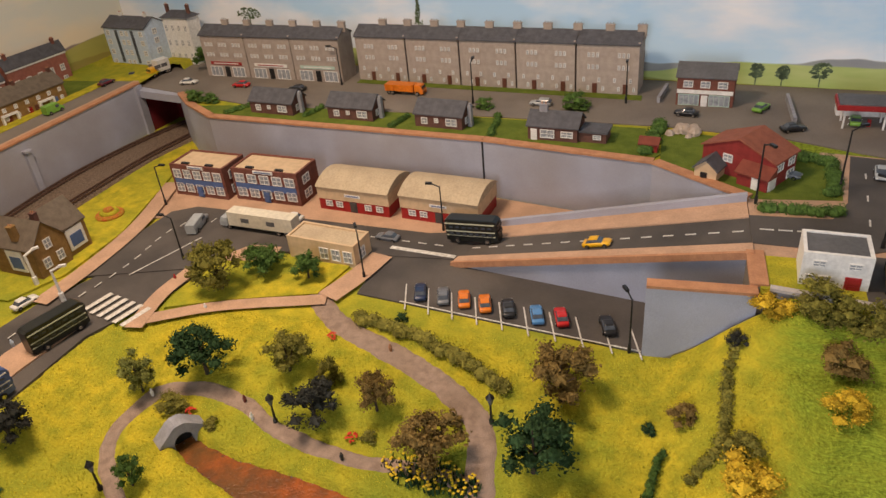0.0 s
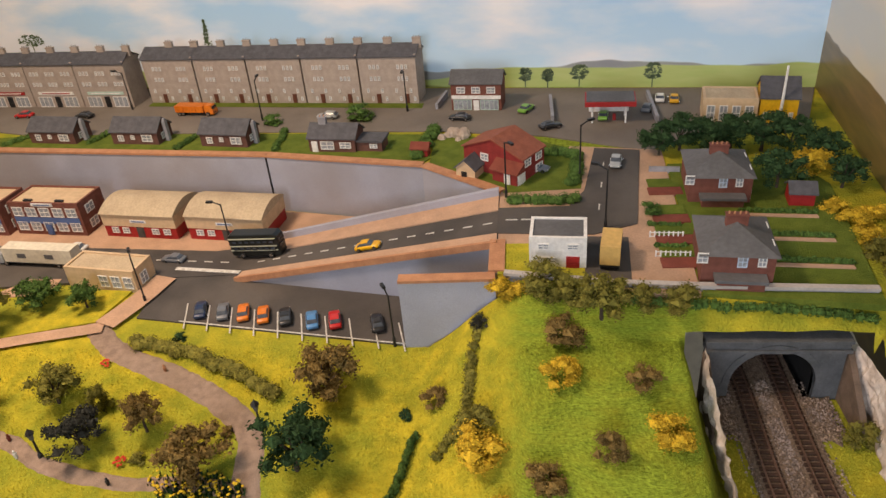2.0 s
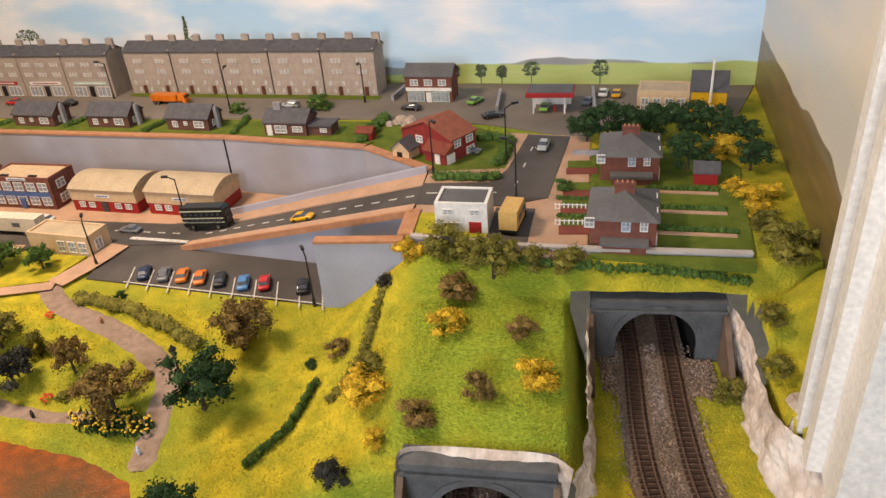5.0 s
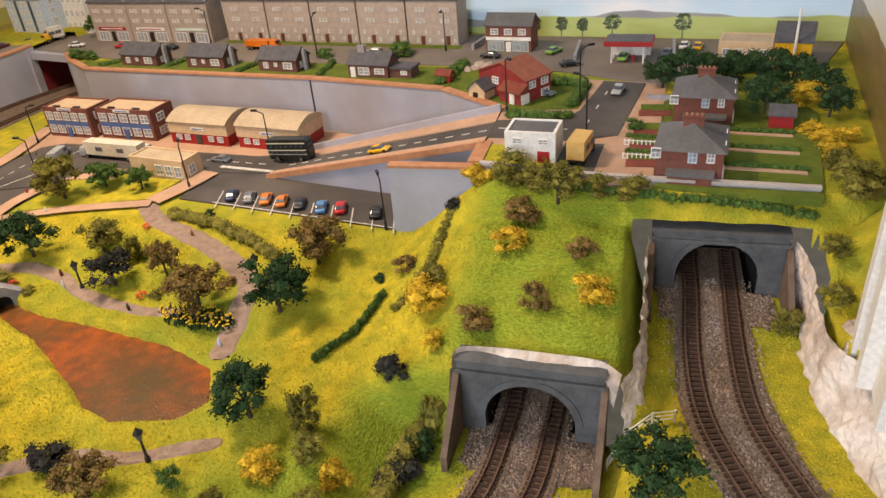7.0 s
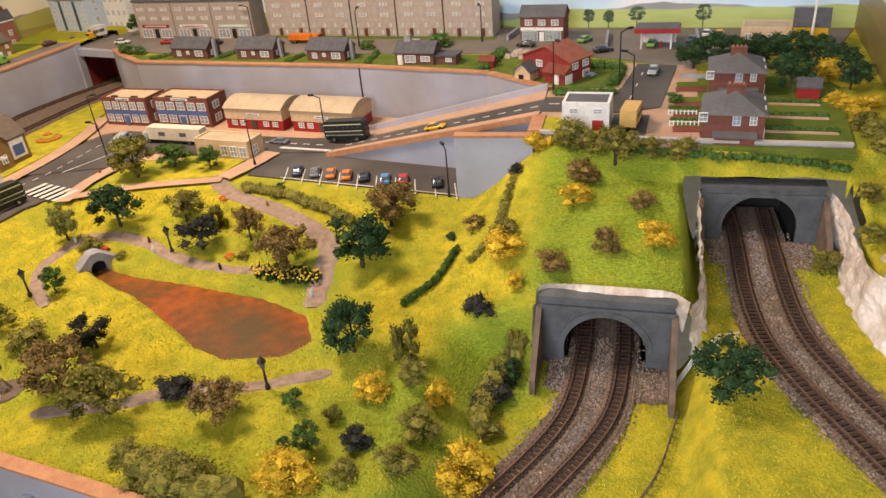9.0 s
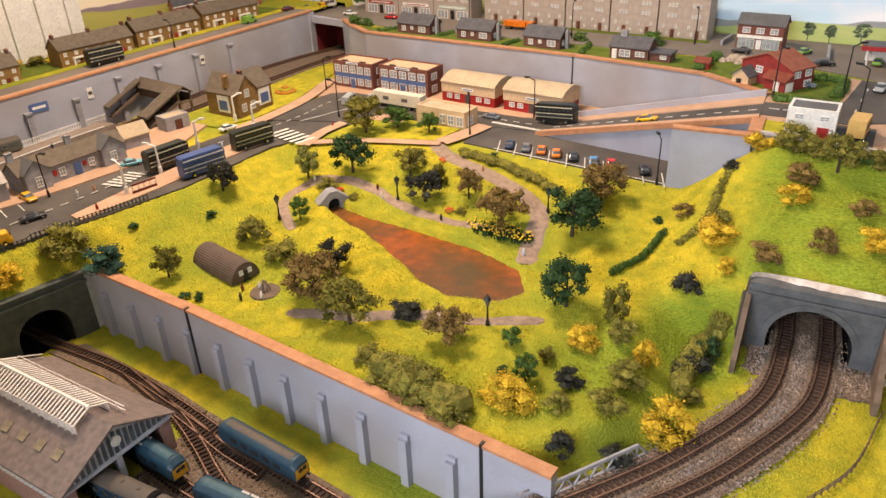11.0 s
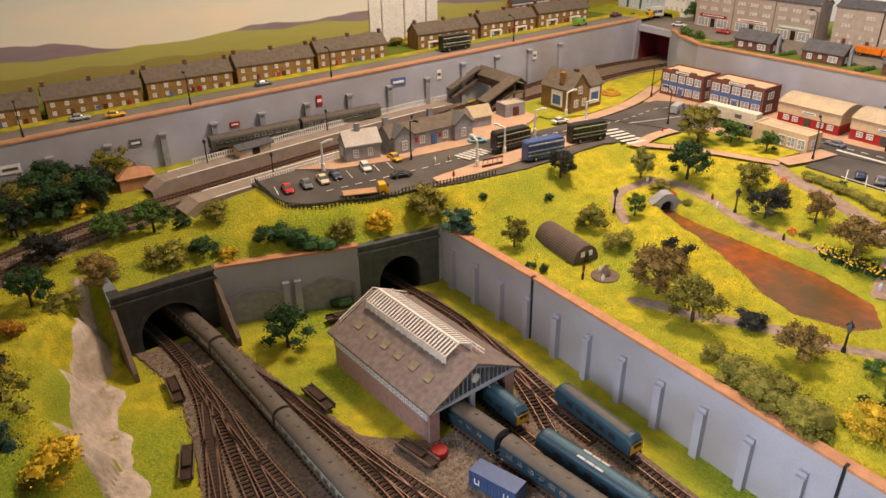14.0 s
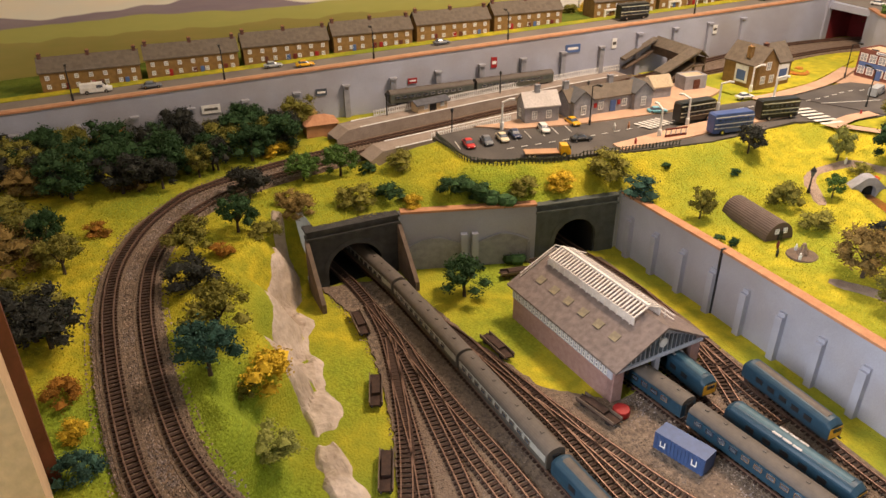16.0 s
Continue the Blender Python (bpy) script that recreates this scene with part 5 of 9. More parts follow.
def gable(w, d, h, rise, over=0.002, along="x", thick=0.0016):
    """Roof slabs and the gable ends that carry them."""
    r, gabs = G(), G()
    if along == "x":
        for s in (0, 1):
            y0, y1 = (-over, d / 2) if s == 0 else (d + over, d / 2)
            z0 = h - rise * over / (d / 2)
            vs = [(-over, y0, z0), (w + over, y0, z0), (w + over, y1, h + rise), (-over, y1, h + rise)]
            vs += [(x, y, z + thick) for x, y, z in vs]
            fs = [(0, 3, 2, 1), (4, 5, 6, 7), (0, 1, 5, 4), (1, 2, 6, 5), (2, 3, 7, 6), (3, 0, 4, 7)]
            r.add(vs, fs if s == 0 else [f[::-1] for f in fs])
        for x in (0.0, w - 0.001):
            gabs.add([(x, 0, h), (x, d, h), (x, d / 2, h + rise), (x + 0.001, 0, h), (x + 0.001, d, h), (x + 0.001, d / 2, h + rise)], [(0, 2, 1), (3, 4, 5), (0, 1, 4, 3), (1, 2, 5, 4), (2, 0, 3, 5)])
    else:
        for s in (0, 1):
            x0, x1 = (-over, w / 2) if s == 0 else (w + over, w / 2)
            z0 = h - rise * over / (w / 2)
            vs = [(x0, -over, z0), (x0, d + over, z0), (x1, d + over, h + rise), (x1, -over, h + rise)]
            vs += [(x, y, z + thick) for x, y, z in vs]
            fs = [(0, 1, 2, 3), (4, 7, 6, 5), (0, 4, 5, 1), (1, 5, 6, 2), (2, 6, 7, 3), (3, 7, 4, 0)]
            r.add(vs, fs if s == 0 else [f[::-1] for f in fs])
        for y in (0.0, d - 0.001):
            gabs.add([(0, y, h), (w, y, h), (w / 2, y, h + rise), (0, y + 0.001, h), (w, y + 0.001, h), (w / 2, y + 0.001, h + rise)], [(0, 1, 2), (3, 5, 4), (0, 3, 4, 1), (1, 4, 5, 2), (2, 5, 3, 0)])
    return r, gabs


def hip(w, d, h, rise, over=0.003):
    r = min(w, d) / 2
    if w >= d:
        a, b = (r, d / 2), (w - r, d / 2)
    else:
        a, b = (w / 2, r), (w / 2, d - r)
    o = over
    base = [(-o, -o, h - 0.001), (w + o, -o, h - 0.001), (w + o, d + o, h - 0.001), (-o, d + o, h - 0.001)]
    top = [(*a, h + rise), (*b, h + rise)]
    if w >= d:
        fs = [(0, 1, 5, 4), (1, 2, 5), (2, 3, 4, 5), (3, 0, 4), (3, 2, 1, 0)]
    else:
        fs = [(0, 1, 4), (1, 2, 5, 4), (2, 3, 5), (3, 0, 4, 5), (3, 2, 1, 0)]
    return G().add(base + top, fs)


def chimney(parent, x, y, z, material, pots=2, w=0.006, d=0.004, h=0.008):
    c = G().box(x - w / 2, x + w / 2, y - d / 2, y + d / 2, z - 0.006, z + h).box(x - w / 2 - 0.0006, x + w / 2 + 0.0006, y - d / 2 - 0.0006, y + d / 2 + 0.0006, z + h, z + h + 0.001).ob("chimney", material, parent)
    g = G()
    for i in range(pots):
        g.tube((x + w * (i + 0.5 - pots / 2) / pots, y, z + h + 0.001), (x + w * (i + 0.5 - pots / 2) / pots, y, z + h + 0.0035), 0.0008, 0.0007, 6)
    g.ob("chimney_pot", GREYSTONE if material is TERRSTONE else COPING, c)


def house(name, a, b, d, h, z, wall, roof, rise, label, kind="gable", along="x", category="house", group="", over=0.002):
    m, w = facing(*a, *b, z)
    t = thing(name, m, label, category, group)
    body = G().box(0, w, 0, d, -0.003, h)
    if kind == "gable":
        r, gb = gable(w, d, h, rise, over, along)
        k = body
        k.add(gb.v, gb.f)
        k.ob("wall_face", wall, t)
        r.ob("roof", roof, t)
    elif kind == "hip":
        body.ob("wall_face", wall, t)
        hip(w, d, h, rise).ob("roof", roof, t)
    else:
        body.ob("wall_face", wall, t)
        G().box(0.003, w - 0.003, 0.003, d - 0.003, h, h + 0.0012).ob("roof", roof, t)
        G().box(0, w, 0, 0.003, h, h + rise).box(0, w, d - 0.003, d, h, h + rise).box(0, 0.003, 0.003, d - 0.003, h, h + rise).box(w - 0.003, w, 0.003, d - 0.003, h, h + rise).ob("parapet", wall, t)
    return t, w


def row(t, n, x0, x1, z, w, h, y=0.0, name="window", mesh=None, rz=0, **kw):
    me = mesh or window_mesh(w, h, **kw)
    for i in range(n):
        x = x0 + (x1 - x0) * i / max(1, n - 1)
        put(t, name, me, x - w / 2, y, z, rz)


def sign(parent, x, z, w, h, material, bars=None, y=-0.0012, name="sign_board"):
    o = G().box(x - w / 2, x + w / 2, y, 0, z, z + h).ob(name, material, parent)
    if bars:
        G().box(x - w * 0.4, x + w * 0.4, y - 0.0003, y, z + h * 0.35, z + h * 0.65).ob("lettering", bars, o)


DKRED = mat("dark_red_door", (0.16, 0.03, 0.02), (0.12, 0.02, 0.015), 40, 0.5)
BROWNDOOR = mat("brown_door", (0.14, 0.05, 0.03), (0.10, 0.035, 0.02), 40, 0.5)
GREENFRONT = mat("pale_green_front", (0.45, 0.58, 0.52), (0.40, 0.52, 0.46), 30, 0.6)
GREYROOF = mat("grey_felt_roof", (0.13, 0.13, 0.14), (0.10, 0.10, 0.105), 30, 0.8, bump=0.2)
SANDROOF = mat("sand_felt_roof", (0.50, 0.40, 0.27), (0.43, 0.34, 0.23), 40, 0.85, bump=0.2)
YELLOW = mat("yellow_paint", (0.72, 0.42, 0.015), (0.65, 0.37, 0.012), 30, 0.4, bump=0.02)

TILERED = mat("red_brown_tiles", (0.30, 0.10, 0.06), (0.23, 0.075, 0.045), 130, 0.8, bump=0.4)

# grey stone terraces along the high street
T1A, T1B, T2A, T2B = (-0.760, 1.060), (-0.492, 1.030), (-0.471, 1.046), (-0.035, 0.992)
for (pa, pb), n, shops in (((T1A, T1B), 3, True), ((T2A, T2B), 5, False)):
    for i in range(n):
        q = [(pa[0] + (pb[0] - pa[0]) * f, pa[1] + (pb[1] - pa[1]) * f) for f in (i / n + 0.002, (i + 1) / n - 0.004)]
        t, w = house("terraced_house", *q, 0.044, 0.071, U, TERRSTONE, SLATE, 0.012, "tall grey-brown stone terraced house" + (" over a shop" if shops else " with brown doors"), group="grey stone terrace")
        for z in (0.036, 0.053):
            for g in (0.18, 0.5, 0.82) if shops else (0.27, 0.76):
                row(t, 3, w * g - 0.006, w * g + 0.006, z, 0.0036, 0.0062, bars=0)
        if shops:
            fascia = (RED, WHITE, GREENFRONT)[i]
            sign(t, w * 0.5, 0.022, w * 0.72, 0.005, fascia, WHITE if i != 1 else RED)
            put(t, "shop_window", window_mesh(w * 0.28, 0.017, None, 2, 0), w * 0.10, 0, 0.002)
            put(t, "shop_window", window_mesh(w * 0.28, 0.017, None, 2, 0), w * 0.62, 0, 0.002)
            put(t, "door", door_mesh(0.009, 0.018, BLACK), w * 0.45, 0, 0.001)
        else:
            row(t, 4, w * 0.12, w * 0.88, 0.018, 0.0036, 0.006, bars=0)
            for g in (0.30, 0.80):
                put(t, "door", door_mesh(0.0065, 0.015, BROWNDOOR), w * g - 0.003, 0, 0.001)
                row(t, 2, w * g - 0.009, w * g + 0.012, 0.006, 0.0034, 0.006, bars=0)
        for x in (w * 0.48, w * 0.985):
            chimney(t, x, 0.022, 0.083, TERRSTONE, 3, 0.012, 0.005, 0.008)
        G().box(w - 0.002, w + 0.001, 0.0, 0.044, 0.068, 0.074).ob("party_wall", TERRSTONE, t)

# low brick bungalows
for i, (a, b) in enumerate((((-0.586, 0.897), (-0.512, 0.886)), ((-0.454, 0.882), (-0.383, 0.873)), ((-0.318, 0.863), (-0.250, 0.852)))):
    t, w = house("bungalow", a, b, 0.036, 0.020, U, DARKBRICK, SLATE, 0.014, "dark brick bungalow with a slate roof", group="brick bungalows")
    put(t, "window", window_mesh(0.016, 0.010), w * 0.66, 0, 0.006)
    put(t, "window", window_mesh(0.009, 0.009), w * 0.14, 0, 0.006)
    put(t, "window", window_mesh(0.006, 0.006), w * 0.42, 0, 0.009)
    put(t, "window", window_mesh(0.009, 0.009), w, 0.010, 0.006, 90)
    G().box(w + 0.0025, w + 0.0075, 0.014, 0.020, 0, 0.030).box(w + 0.0032, w + 0.0068, 0.015, 0.019, 0.030, 0.033).ob("chimney", GREYSTONE, t, "grey stone outside chimney stack")
t, w = house("bungalow", (-0.160, 0.832), (-0.098, 0.824), 0.036, 0.020, U, DARKBRICK, SLATE, 0.013, "wide brick bungalow with a lower wing")
put(t, "door", door_mesh(0.008, 0.016, WHITE), 0.004, 0, 0)
put(t, "window", window_mesh(0.018, 0.011), 0.016, 0, 0.005)
put(t, "window", window_mesh(0.015, 0.008), 0.042, 0, 0.007)
wing = G().box(w + 0.0005, w + 0.034, 0.004, 0.030, -0.003, 0.014).ob("wing_wall", DARKBRICK, t)
G().box(w + 0.001, w + 0.036, 0.002, 0.032, 0.014, 0.0165).ob("wing_roof", SLATE, t)
put(t, "window", window_mesh(0.010, 0.006), w + 0.018, 0.004, 0.006)
chimney(t, 0.016, 0.018, 0.033, GREYSTONE, 2, 0.010, 0.006)

# low-relief brick houses against the backdrop at the road's end
for a, b, h in (((-1.056, 0.80), (-1.040, 0.905), 0.050), ((-1.038, 0.912), (-1.020, 1.03), 0.062)):
    t, w = house("brick_villa", a, b, 0.014, h, U - 0.004, mat("rose_brick", (0.34, 0.13, 0.10), (0.27, 0.10, 0.075), 150, 0.85, bump=0.3), SLATE, 0.014, "rose-red brick low-relief house with white bays", group="low-relief houses")
    for z in (0.008, 0.028):
        row(t, 5, w * 0.12, w * 0.88, z, 0.009, 0.011)
    G().box(-0.001, w + 0.001, -0.0015, 0, h - 0.007, h - 0.004).ob("string_course", WHITE, t, "white string course")
    for x in (0.1, 0.9):
        chimney(t, w * x, 0.007, h + 0.012, BRICK, 3)

# corner shop
t, w = house("corner_shop", (0.014, 0.960), (0.084, 0.951), 0.036, 0.040, U, BRICK, GREYROOF, 0.013, "red brick shop with a white-framed front", category="shop")
row(t, 3, w * 0.2, w * 0.8, 0.026, 0.012, 0.009)
sign(t, w * 0.5, 0.018, w * 0.98, 0.005, WHITE)
put(t, "shop_window", window_mesh(0.026, 0.015, GREENFRONT, 3, 0), 0.003, 0, 0.002)
put(t, "shop_window", window_mesh(0.026, 0.015, GREENFRONT, 3, 0), w - 0.030, 0, 0.002)
put(t, "door", door_mesh(0.008, 0.016, WHITE), w * 0.5 - 0.004, 0, 0)

HOUSERED = mat("deep_red_brick", (0.25, 0.03, 0.028), (0.19, 0.022, 0.02), 150, 0.7, bump=0.2)

# red house with garage, and its kennel-like shed
t, w = house("red_house", (0.044, 0.770), (0.112, 0.724), 0.044, 0.029, U, HOUSERED, TILERED, 0.016, "bright red brick house with a red-brown roof", along="y")
G().box(w * 0.60, w, -0.012, 0.0, -0.003, 0.018).ob("porch", HOUSERED, t)
G().add([(w * 0.57, -0.015, 0.017), (w * 1.03, -0.015, 0.017), (w * 1.03, 0.001, 0.026), (w * 0.57, 0.001, 0.026), (w * 0.57, -0.015, 0.0155), (w * 1.03, -0.015, 0.0155), (w * 1.03, 0.001, 0.0155), (w * 0.57, 0.001, 0.0155)], [(0, 1, 2, 3), (4, 5, 1, 0), (5, 6, 2, 1), (7, 4, 0, 3), (7, 6, 5, 4)]).ob("porch_roof", REDPATH, t)
put(t, "garage_door", door_mesh(0.014, 0.014, WHITE), w, -0.010, 0, 90)
put(t, "window", window_mesh(0.012, 0.009), w, 0.004, 0.018, 90)
put(t, "window", window_mesh(0.012, 0.009), w, 0.026, 0.018, 90)
put(t, "window", window_mesh(0.011, 0.009), w * 0.3, 0, 0.017)
put(t, "window", window_mesh(0.014, 0.009), w, 0.026, 0.004, 90)
put(t, "door", door_mesh(0.008, 0.015, WHITE), w * 0.8, -0.012, 0)
t, w = house("garden_shed", (0.036, 0.744), (0.058, 0.734), 0.022, 0.014, U, CREAM, SLATE, 0.010, "cream timber shed with a dark roof", along="y", category="shed")
put(t, "door", door_mesh(0.007, 0.010, BLACK), 0.007, 0, 0)
t, w = house("garden_shed", (-0.024, 0.806), (-0.004, 0.803), 0.014, 0.012, U, RED, REDPATH, 0.005, "small red garden shed", category="shed")
t, w = house("garden_shed", (0.375, 0.655), (0.398, 0.652), 0.022, 0.016, U, RED, SLATE, 0.007, "small red garden shed on the back lawn", category="shed")

# white flat-roofed house
t, w = house("white_house", (0.117, 0.551), (0.168, 0.547), 0.038, 0.031, U, WHITE, GREYROOF, 0.0025, "white rendered flat-roofed house with a red door", kind="flat")
row(t, 2, w * 0.25, w * 0.76, 0.021, 0.010, 0.006, bars=1)
put(t, "window", window_mesh(0.020, 0.006, None, 4, 1), 0.004, 0, 0.007)
put(t, "door", door_mesh(0.012, 0.014, RED), w - 0.018, 0, 0)

# semi-detached houses with hipped roofs
for a, b in (((0.262, 0.522), (0.320, 0.516)), ((0.280, 0.668), (0.340, 0.663))):
    t, w = house("semi_detached_house", a, b, 0.066, 0.031, U, BRICK, GREYROOF, 0.015, "brown brick semi-detached house with a grey hipped roof", kind="hip", group="semi-detached houses")
    put(t, "window", window_mesh(0.008, 0.011, PALEBLUE), 0.028, 0, 0.019)
    put(t, "window", window_mesh(0.007, 0.010), 0.044, 0, 0.020)
    G().box(0.012, w - 0.008, -0.011, 0.0, -0.003, 0.010).ob("lean_to", BRICK, t)
    G().box(0.010, w - 0.006, -0.013, 0.0, 0.010, 0.013).ob("lean_to_roof", GREYROOF, t)
    put(t, "door", door_mesh(0.008, 0.015, WHITE), w + 0.0, 0.004, 0, 90)
    row(t, 1, 0, 0, 0.022, 0.009, 0.010)
    for y in (0.016, 0.046):
        put(t, "window", window_mesh(0.010, 0.010), w, y, 0.022, 90)
    chimney(t, w * 0.5, 0.033, 0.045, BRICK, 4, 0.018, 0.007, 0.006)

# filling station
t = thing("filling_station", facing(0.192, 0.885, 0.256, 0.880, U)[0], "filling station with a red-edged canopy and pumps", "filling station")
G().box(0, 0.064, 0, 0.040, 0.026, 0.032).ob("canopy", RED, t, "red canopy edge")
G().box(0.002, 0.062, 0.002, 0.038, 0.032, 0.0335).ob("canopy_roof", GREYROOF, t)
for x in (0.010, 0.052):
    for y in (0.008, 0.032):
        G().tube((x, y, -0.001), (x, y, 0.026), 0.0012).ob("post", WHITE, t)
G().box(0.006, 0.058, 0.048, 0.070, -0.001, 0.022).ob("kiosk", WHITE, t)
G().box(0.006, 0.058, 0.046, 0.0478, 0.016, 0.022).ob("fascia", RED, t)
for x in (0.026, 0.038):
    G().box(x - 0.002, x + 0.002, 0.016, 0.020, 0, 0.010).ob("pump", RED, t)

# cream public house with arched windows
t, w = house("public_house", (0.338, 0.884), (0.402, 0.873), 0.045, 0.030, U, CREAM, SANDROOF, 0.002, "cream public house with a glazed verandah", kind="flat", category="public house")
row(t, 4, 0.010, w - 0.010, 0.003, 0.010, 0.020, bars=1)
t, w = house("public_house", (0.404, 0.872), (0.446, 0.864), 0.050, 0.034, U, YELLOW, SLATE, 0.018, "yellow brick pub wing with a slate roof", category="public house")
row(t, 4, 0.007, w - 0.007, 0.006, 0.005, 0.010)
G().tube((w * 0.55, -0.003, 0.02), (w * 0.55, -0.003, 0.075), 0.0018, 0.0014, 8).ob("flue", WHITE, t, "tall white flue")

# pale blue flats and white villa at the end of the high street
t, w = house("flats", (-0.985, 1.100), (-0.885, 1.082), 0.050, 0.076, U, PALEBLUE, SLATE, 0.014, "pale blue four-storey block of flats", category="flats")
for z in (0.010, 0.028, 0.046, 0.062):
    row(t, 2, 0.010, w - 0.010, z, 0.008, 0.009)
    row(t, 2, w * 0.44, w * 0.56, z, 0.007, 0.009)
    put(t, "window", window_mesh(0.010, 0.010), w, 0.018, z, 90)
for x in (0.028, w - 0.034):
    G().box(x, x + 0.006, -0.0012, 0, 0.014, 0.072).ob("stair_window", GLASS, t, "tall dark stair window")
chimney(t, w * 0.25, 0.025, 0.088, WHITE)
chimney(t, w * 0.85, 0.025, 0.088, WHITE)
t, w = house("villa", (-0.878, 1.128), (-0.818, 1.118), 0.030, 0.085, U, WHITE, SLATE, 0.010, "white three-storey villa with many windows", kind="hip")
for z in (0.010, 0.034, 0.060):
    row(t, 4, 0.008, w - 0.008, z, 0.007, 0.012)
for y in (-0.002, 0.03):
    chimney(t, w * (0.1 if y < 0 else 0.9), 0.015, 0.095, DARKBRICK)

# blue and brick office blocks
for a, b in (((-0.655, 0.772), (-0.566, 0.763)), ((-0.556, 0.769), (-0.452, 0.758))):
    t, w = house("office_block", a, b, 0.050, 0.044, S + 0.002, BRICK, CREAM, 0.003, "two-storey brick office block with blue panels", kind="flat", category="office", group="office blocks")
    G().box(0.004, w - 0.004, -0.0008, 0, 0.017, 0.026).ob("panel", BLUE, t, "blue spandrel panel")
    for z in (0.006, 0.027):
        row(t, 5, w * 0.12, w * 0.88, z, w * 0.145, 0.013, bars=1)
        put(t, "window", window_mesh(0.016, 0.012), w, 0.012, z, 90)
    put(t, "door", door_mesh(0.009, 0.015, BLUE), w * 0.5 - 0.0045, -0.0012, 0.001)
    sign(t, w * 0.5, 0.0425, w * 0.3, 0.004, WHITE, BLUE)
    for x in (0.25, 0.7):
        G().box(w * x - 0.006, w * x + 0.006, 0.006, 0.010, 0.0452, 0.0475).ob("rooflight", BLACK, t)

# red and cream warehouses
for i, (a, b) in enumerate((((-0.424, 0.757), (-0.322, 0.744)), ((-0.306, 0.745), (-0.203, 0.731)))):
    m, w = facing(*a, *b, S + 0.002)
    t = thing("warehouse", m, "red-based cream warehouse with a shallow curved roof", "warehouse", "cream warehouses")
    d = 0.062
    G().box(0, w, 0, d, -0.003, 0.016).ob("base_wall", RED, t, "bright red base")
    G().box(-0.0008, w + 0.0008, -0.0008, d + 0.0008, 0.016, 0.033).ob("wall_face", CREAM, t)
    prof = [(-0.003, 0.033)] + [(-0.003 + (d + 0.006) * k / 10, 0.0335 + 0.011 * math.sin(math.pi * k / 10) ** 0.8) for k in range(11)] + [(d + 0.003, 0.033)]
    ro = G().extrude([(x, z) for x, z in prof][::-1], 0, w + 0.003)
    o = ro.ob("roof", SANDROOF, t, "sand-coloured barrel roof", m=pose(0, 0, 0, 0, 0, 0) @ Matrix(((0, 1, 0, -0.0015), (1, 0, 0, 0), (0, 0, 1, 0), (0, 0, 0, 1))))
    for x in (0.10, 0.25, 0.66, 0.82):
        put(t, "window", window_mesh(0.010, 0.008), w * x, 0, 0.006)
    put(t, "door", door_mesh(0.010, 0.014, TARMAC), w * 0.45, 0, 0.001)
    sign(t, w * 0.5, 0.022, w * 0.22, 0.004, WHITE, BLUE)

# street kiosk with a flat roof
t, w = house("kiosk", (-0.412, 0.642), (-0.322, 0.628), 0.036, 0.024, S + 0.002, CREAM, SANDROOF, 0.003, "low cream kiosk with a flat gravel roof", kind="flat", category="kiosk")
row(t, 3, w * 0.55, w * 0.9, 0.004, 0.012, 0.015)
put(t, "window", window_mesh(0.012, 0.014), w, 0.010, 0.004, 90)

# brown terraces above the station
for i in range(9):
    y0 = -0.445 + 0.147 * i
    gap = 0.06 if i >= 6 else 0.0
    y0 += gap
    if y0 > 0.92:
        continue
    y1 = y0 + 0.138
    z = min(left_z(y0), left_z(y1))
    t, w = house("brown_terrace", (wall_x(y0) - 0.085, y0), (wall_x(y1) - 0.085, y1), 0.040, 0.032, z, TANBRICK, BROWNROOF, 0.017, "ochre-brown brick terrace with a brown tiled roof", group="brown terraces above the station")
    for zz in (0.007, 0.020):
        row(t, 7, w * 0.07, w * 0.93, zz, 0.006, 0.0065)
    for k, g in enumerate((0.20, 0.46, 0.54, 0.80)):
        put(t, "door", door_mesh(0.006, 0.013, (DKRED, RED, BROWNDOOR, BLUE)[(k + i) % 4]), w * g - 0.003 + 0.007, 0, 0.001)
    for x in (0.004, w * 0.5, w - 0.004):
        chimney(t, x, 0.020, 0.048, DARKBRICK, 2, 0.005, 0.006, 0.006)
    if i >= 6:
        for g in (0.25, 0.72):
            G().box(w * g - 0.014, w * g + 0.014, -0.004, 0, 0.014, 0.017).box(w * g - 0.014, w * g - 0.011, -0.004, 0, 0, 0.014).box(w * g + 0.011, w * g + 0.014, -0.004, 0, 0, 0.014).ob("porch", WHITE, t, "white porch")

# station master's house, two gables
t, w = house("station_house", (-0.760, 0.552), (-0.689, 0.545), 0.046, 0.040, S + 0.002, TANBRICK, BROWNROOF, 0.026, "ochre brick station house with steep brown gables")
r, gb = gable(0.046, 0.044, 0.040, 0.026, 0.002, "y")
mw = pose(w - 0.052, 0.040, 0)
G().box(0, 0.046, 0, 0.044, -0.003, 0.040).add(gb.v, gb.f).ob("gable_wing", TANBRICK, t, m=mw)
r.ob("gable_roof", BROWNROOF, t, m=mw)
put(t, "window", window_mesh(0.010, 0.013), w, 0.017, 0.032, 90)
for y in (0.008, 0.028):
    put(t, "window", window_mesh(0.010, 0.013), w, y, 0.010, 90)
G().box(w * 0.36, w * 0.36 + 0.026, -0.0014, 0, 0.008, 0.036).ob("poster", WHITE, t, "pale blue and white poster")
G().box(w * 0.36 + 0.004, w * 0.36 + 0.022, -0.0018, -0.0014, 0.012, 0.028).ob("poster_panel", BLUE, t)
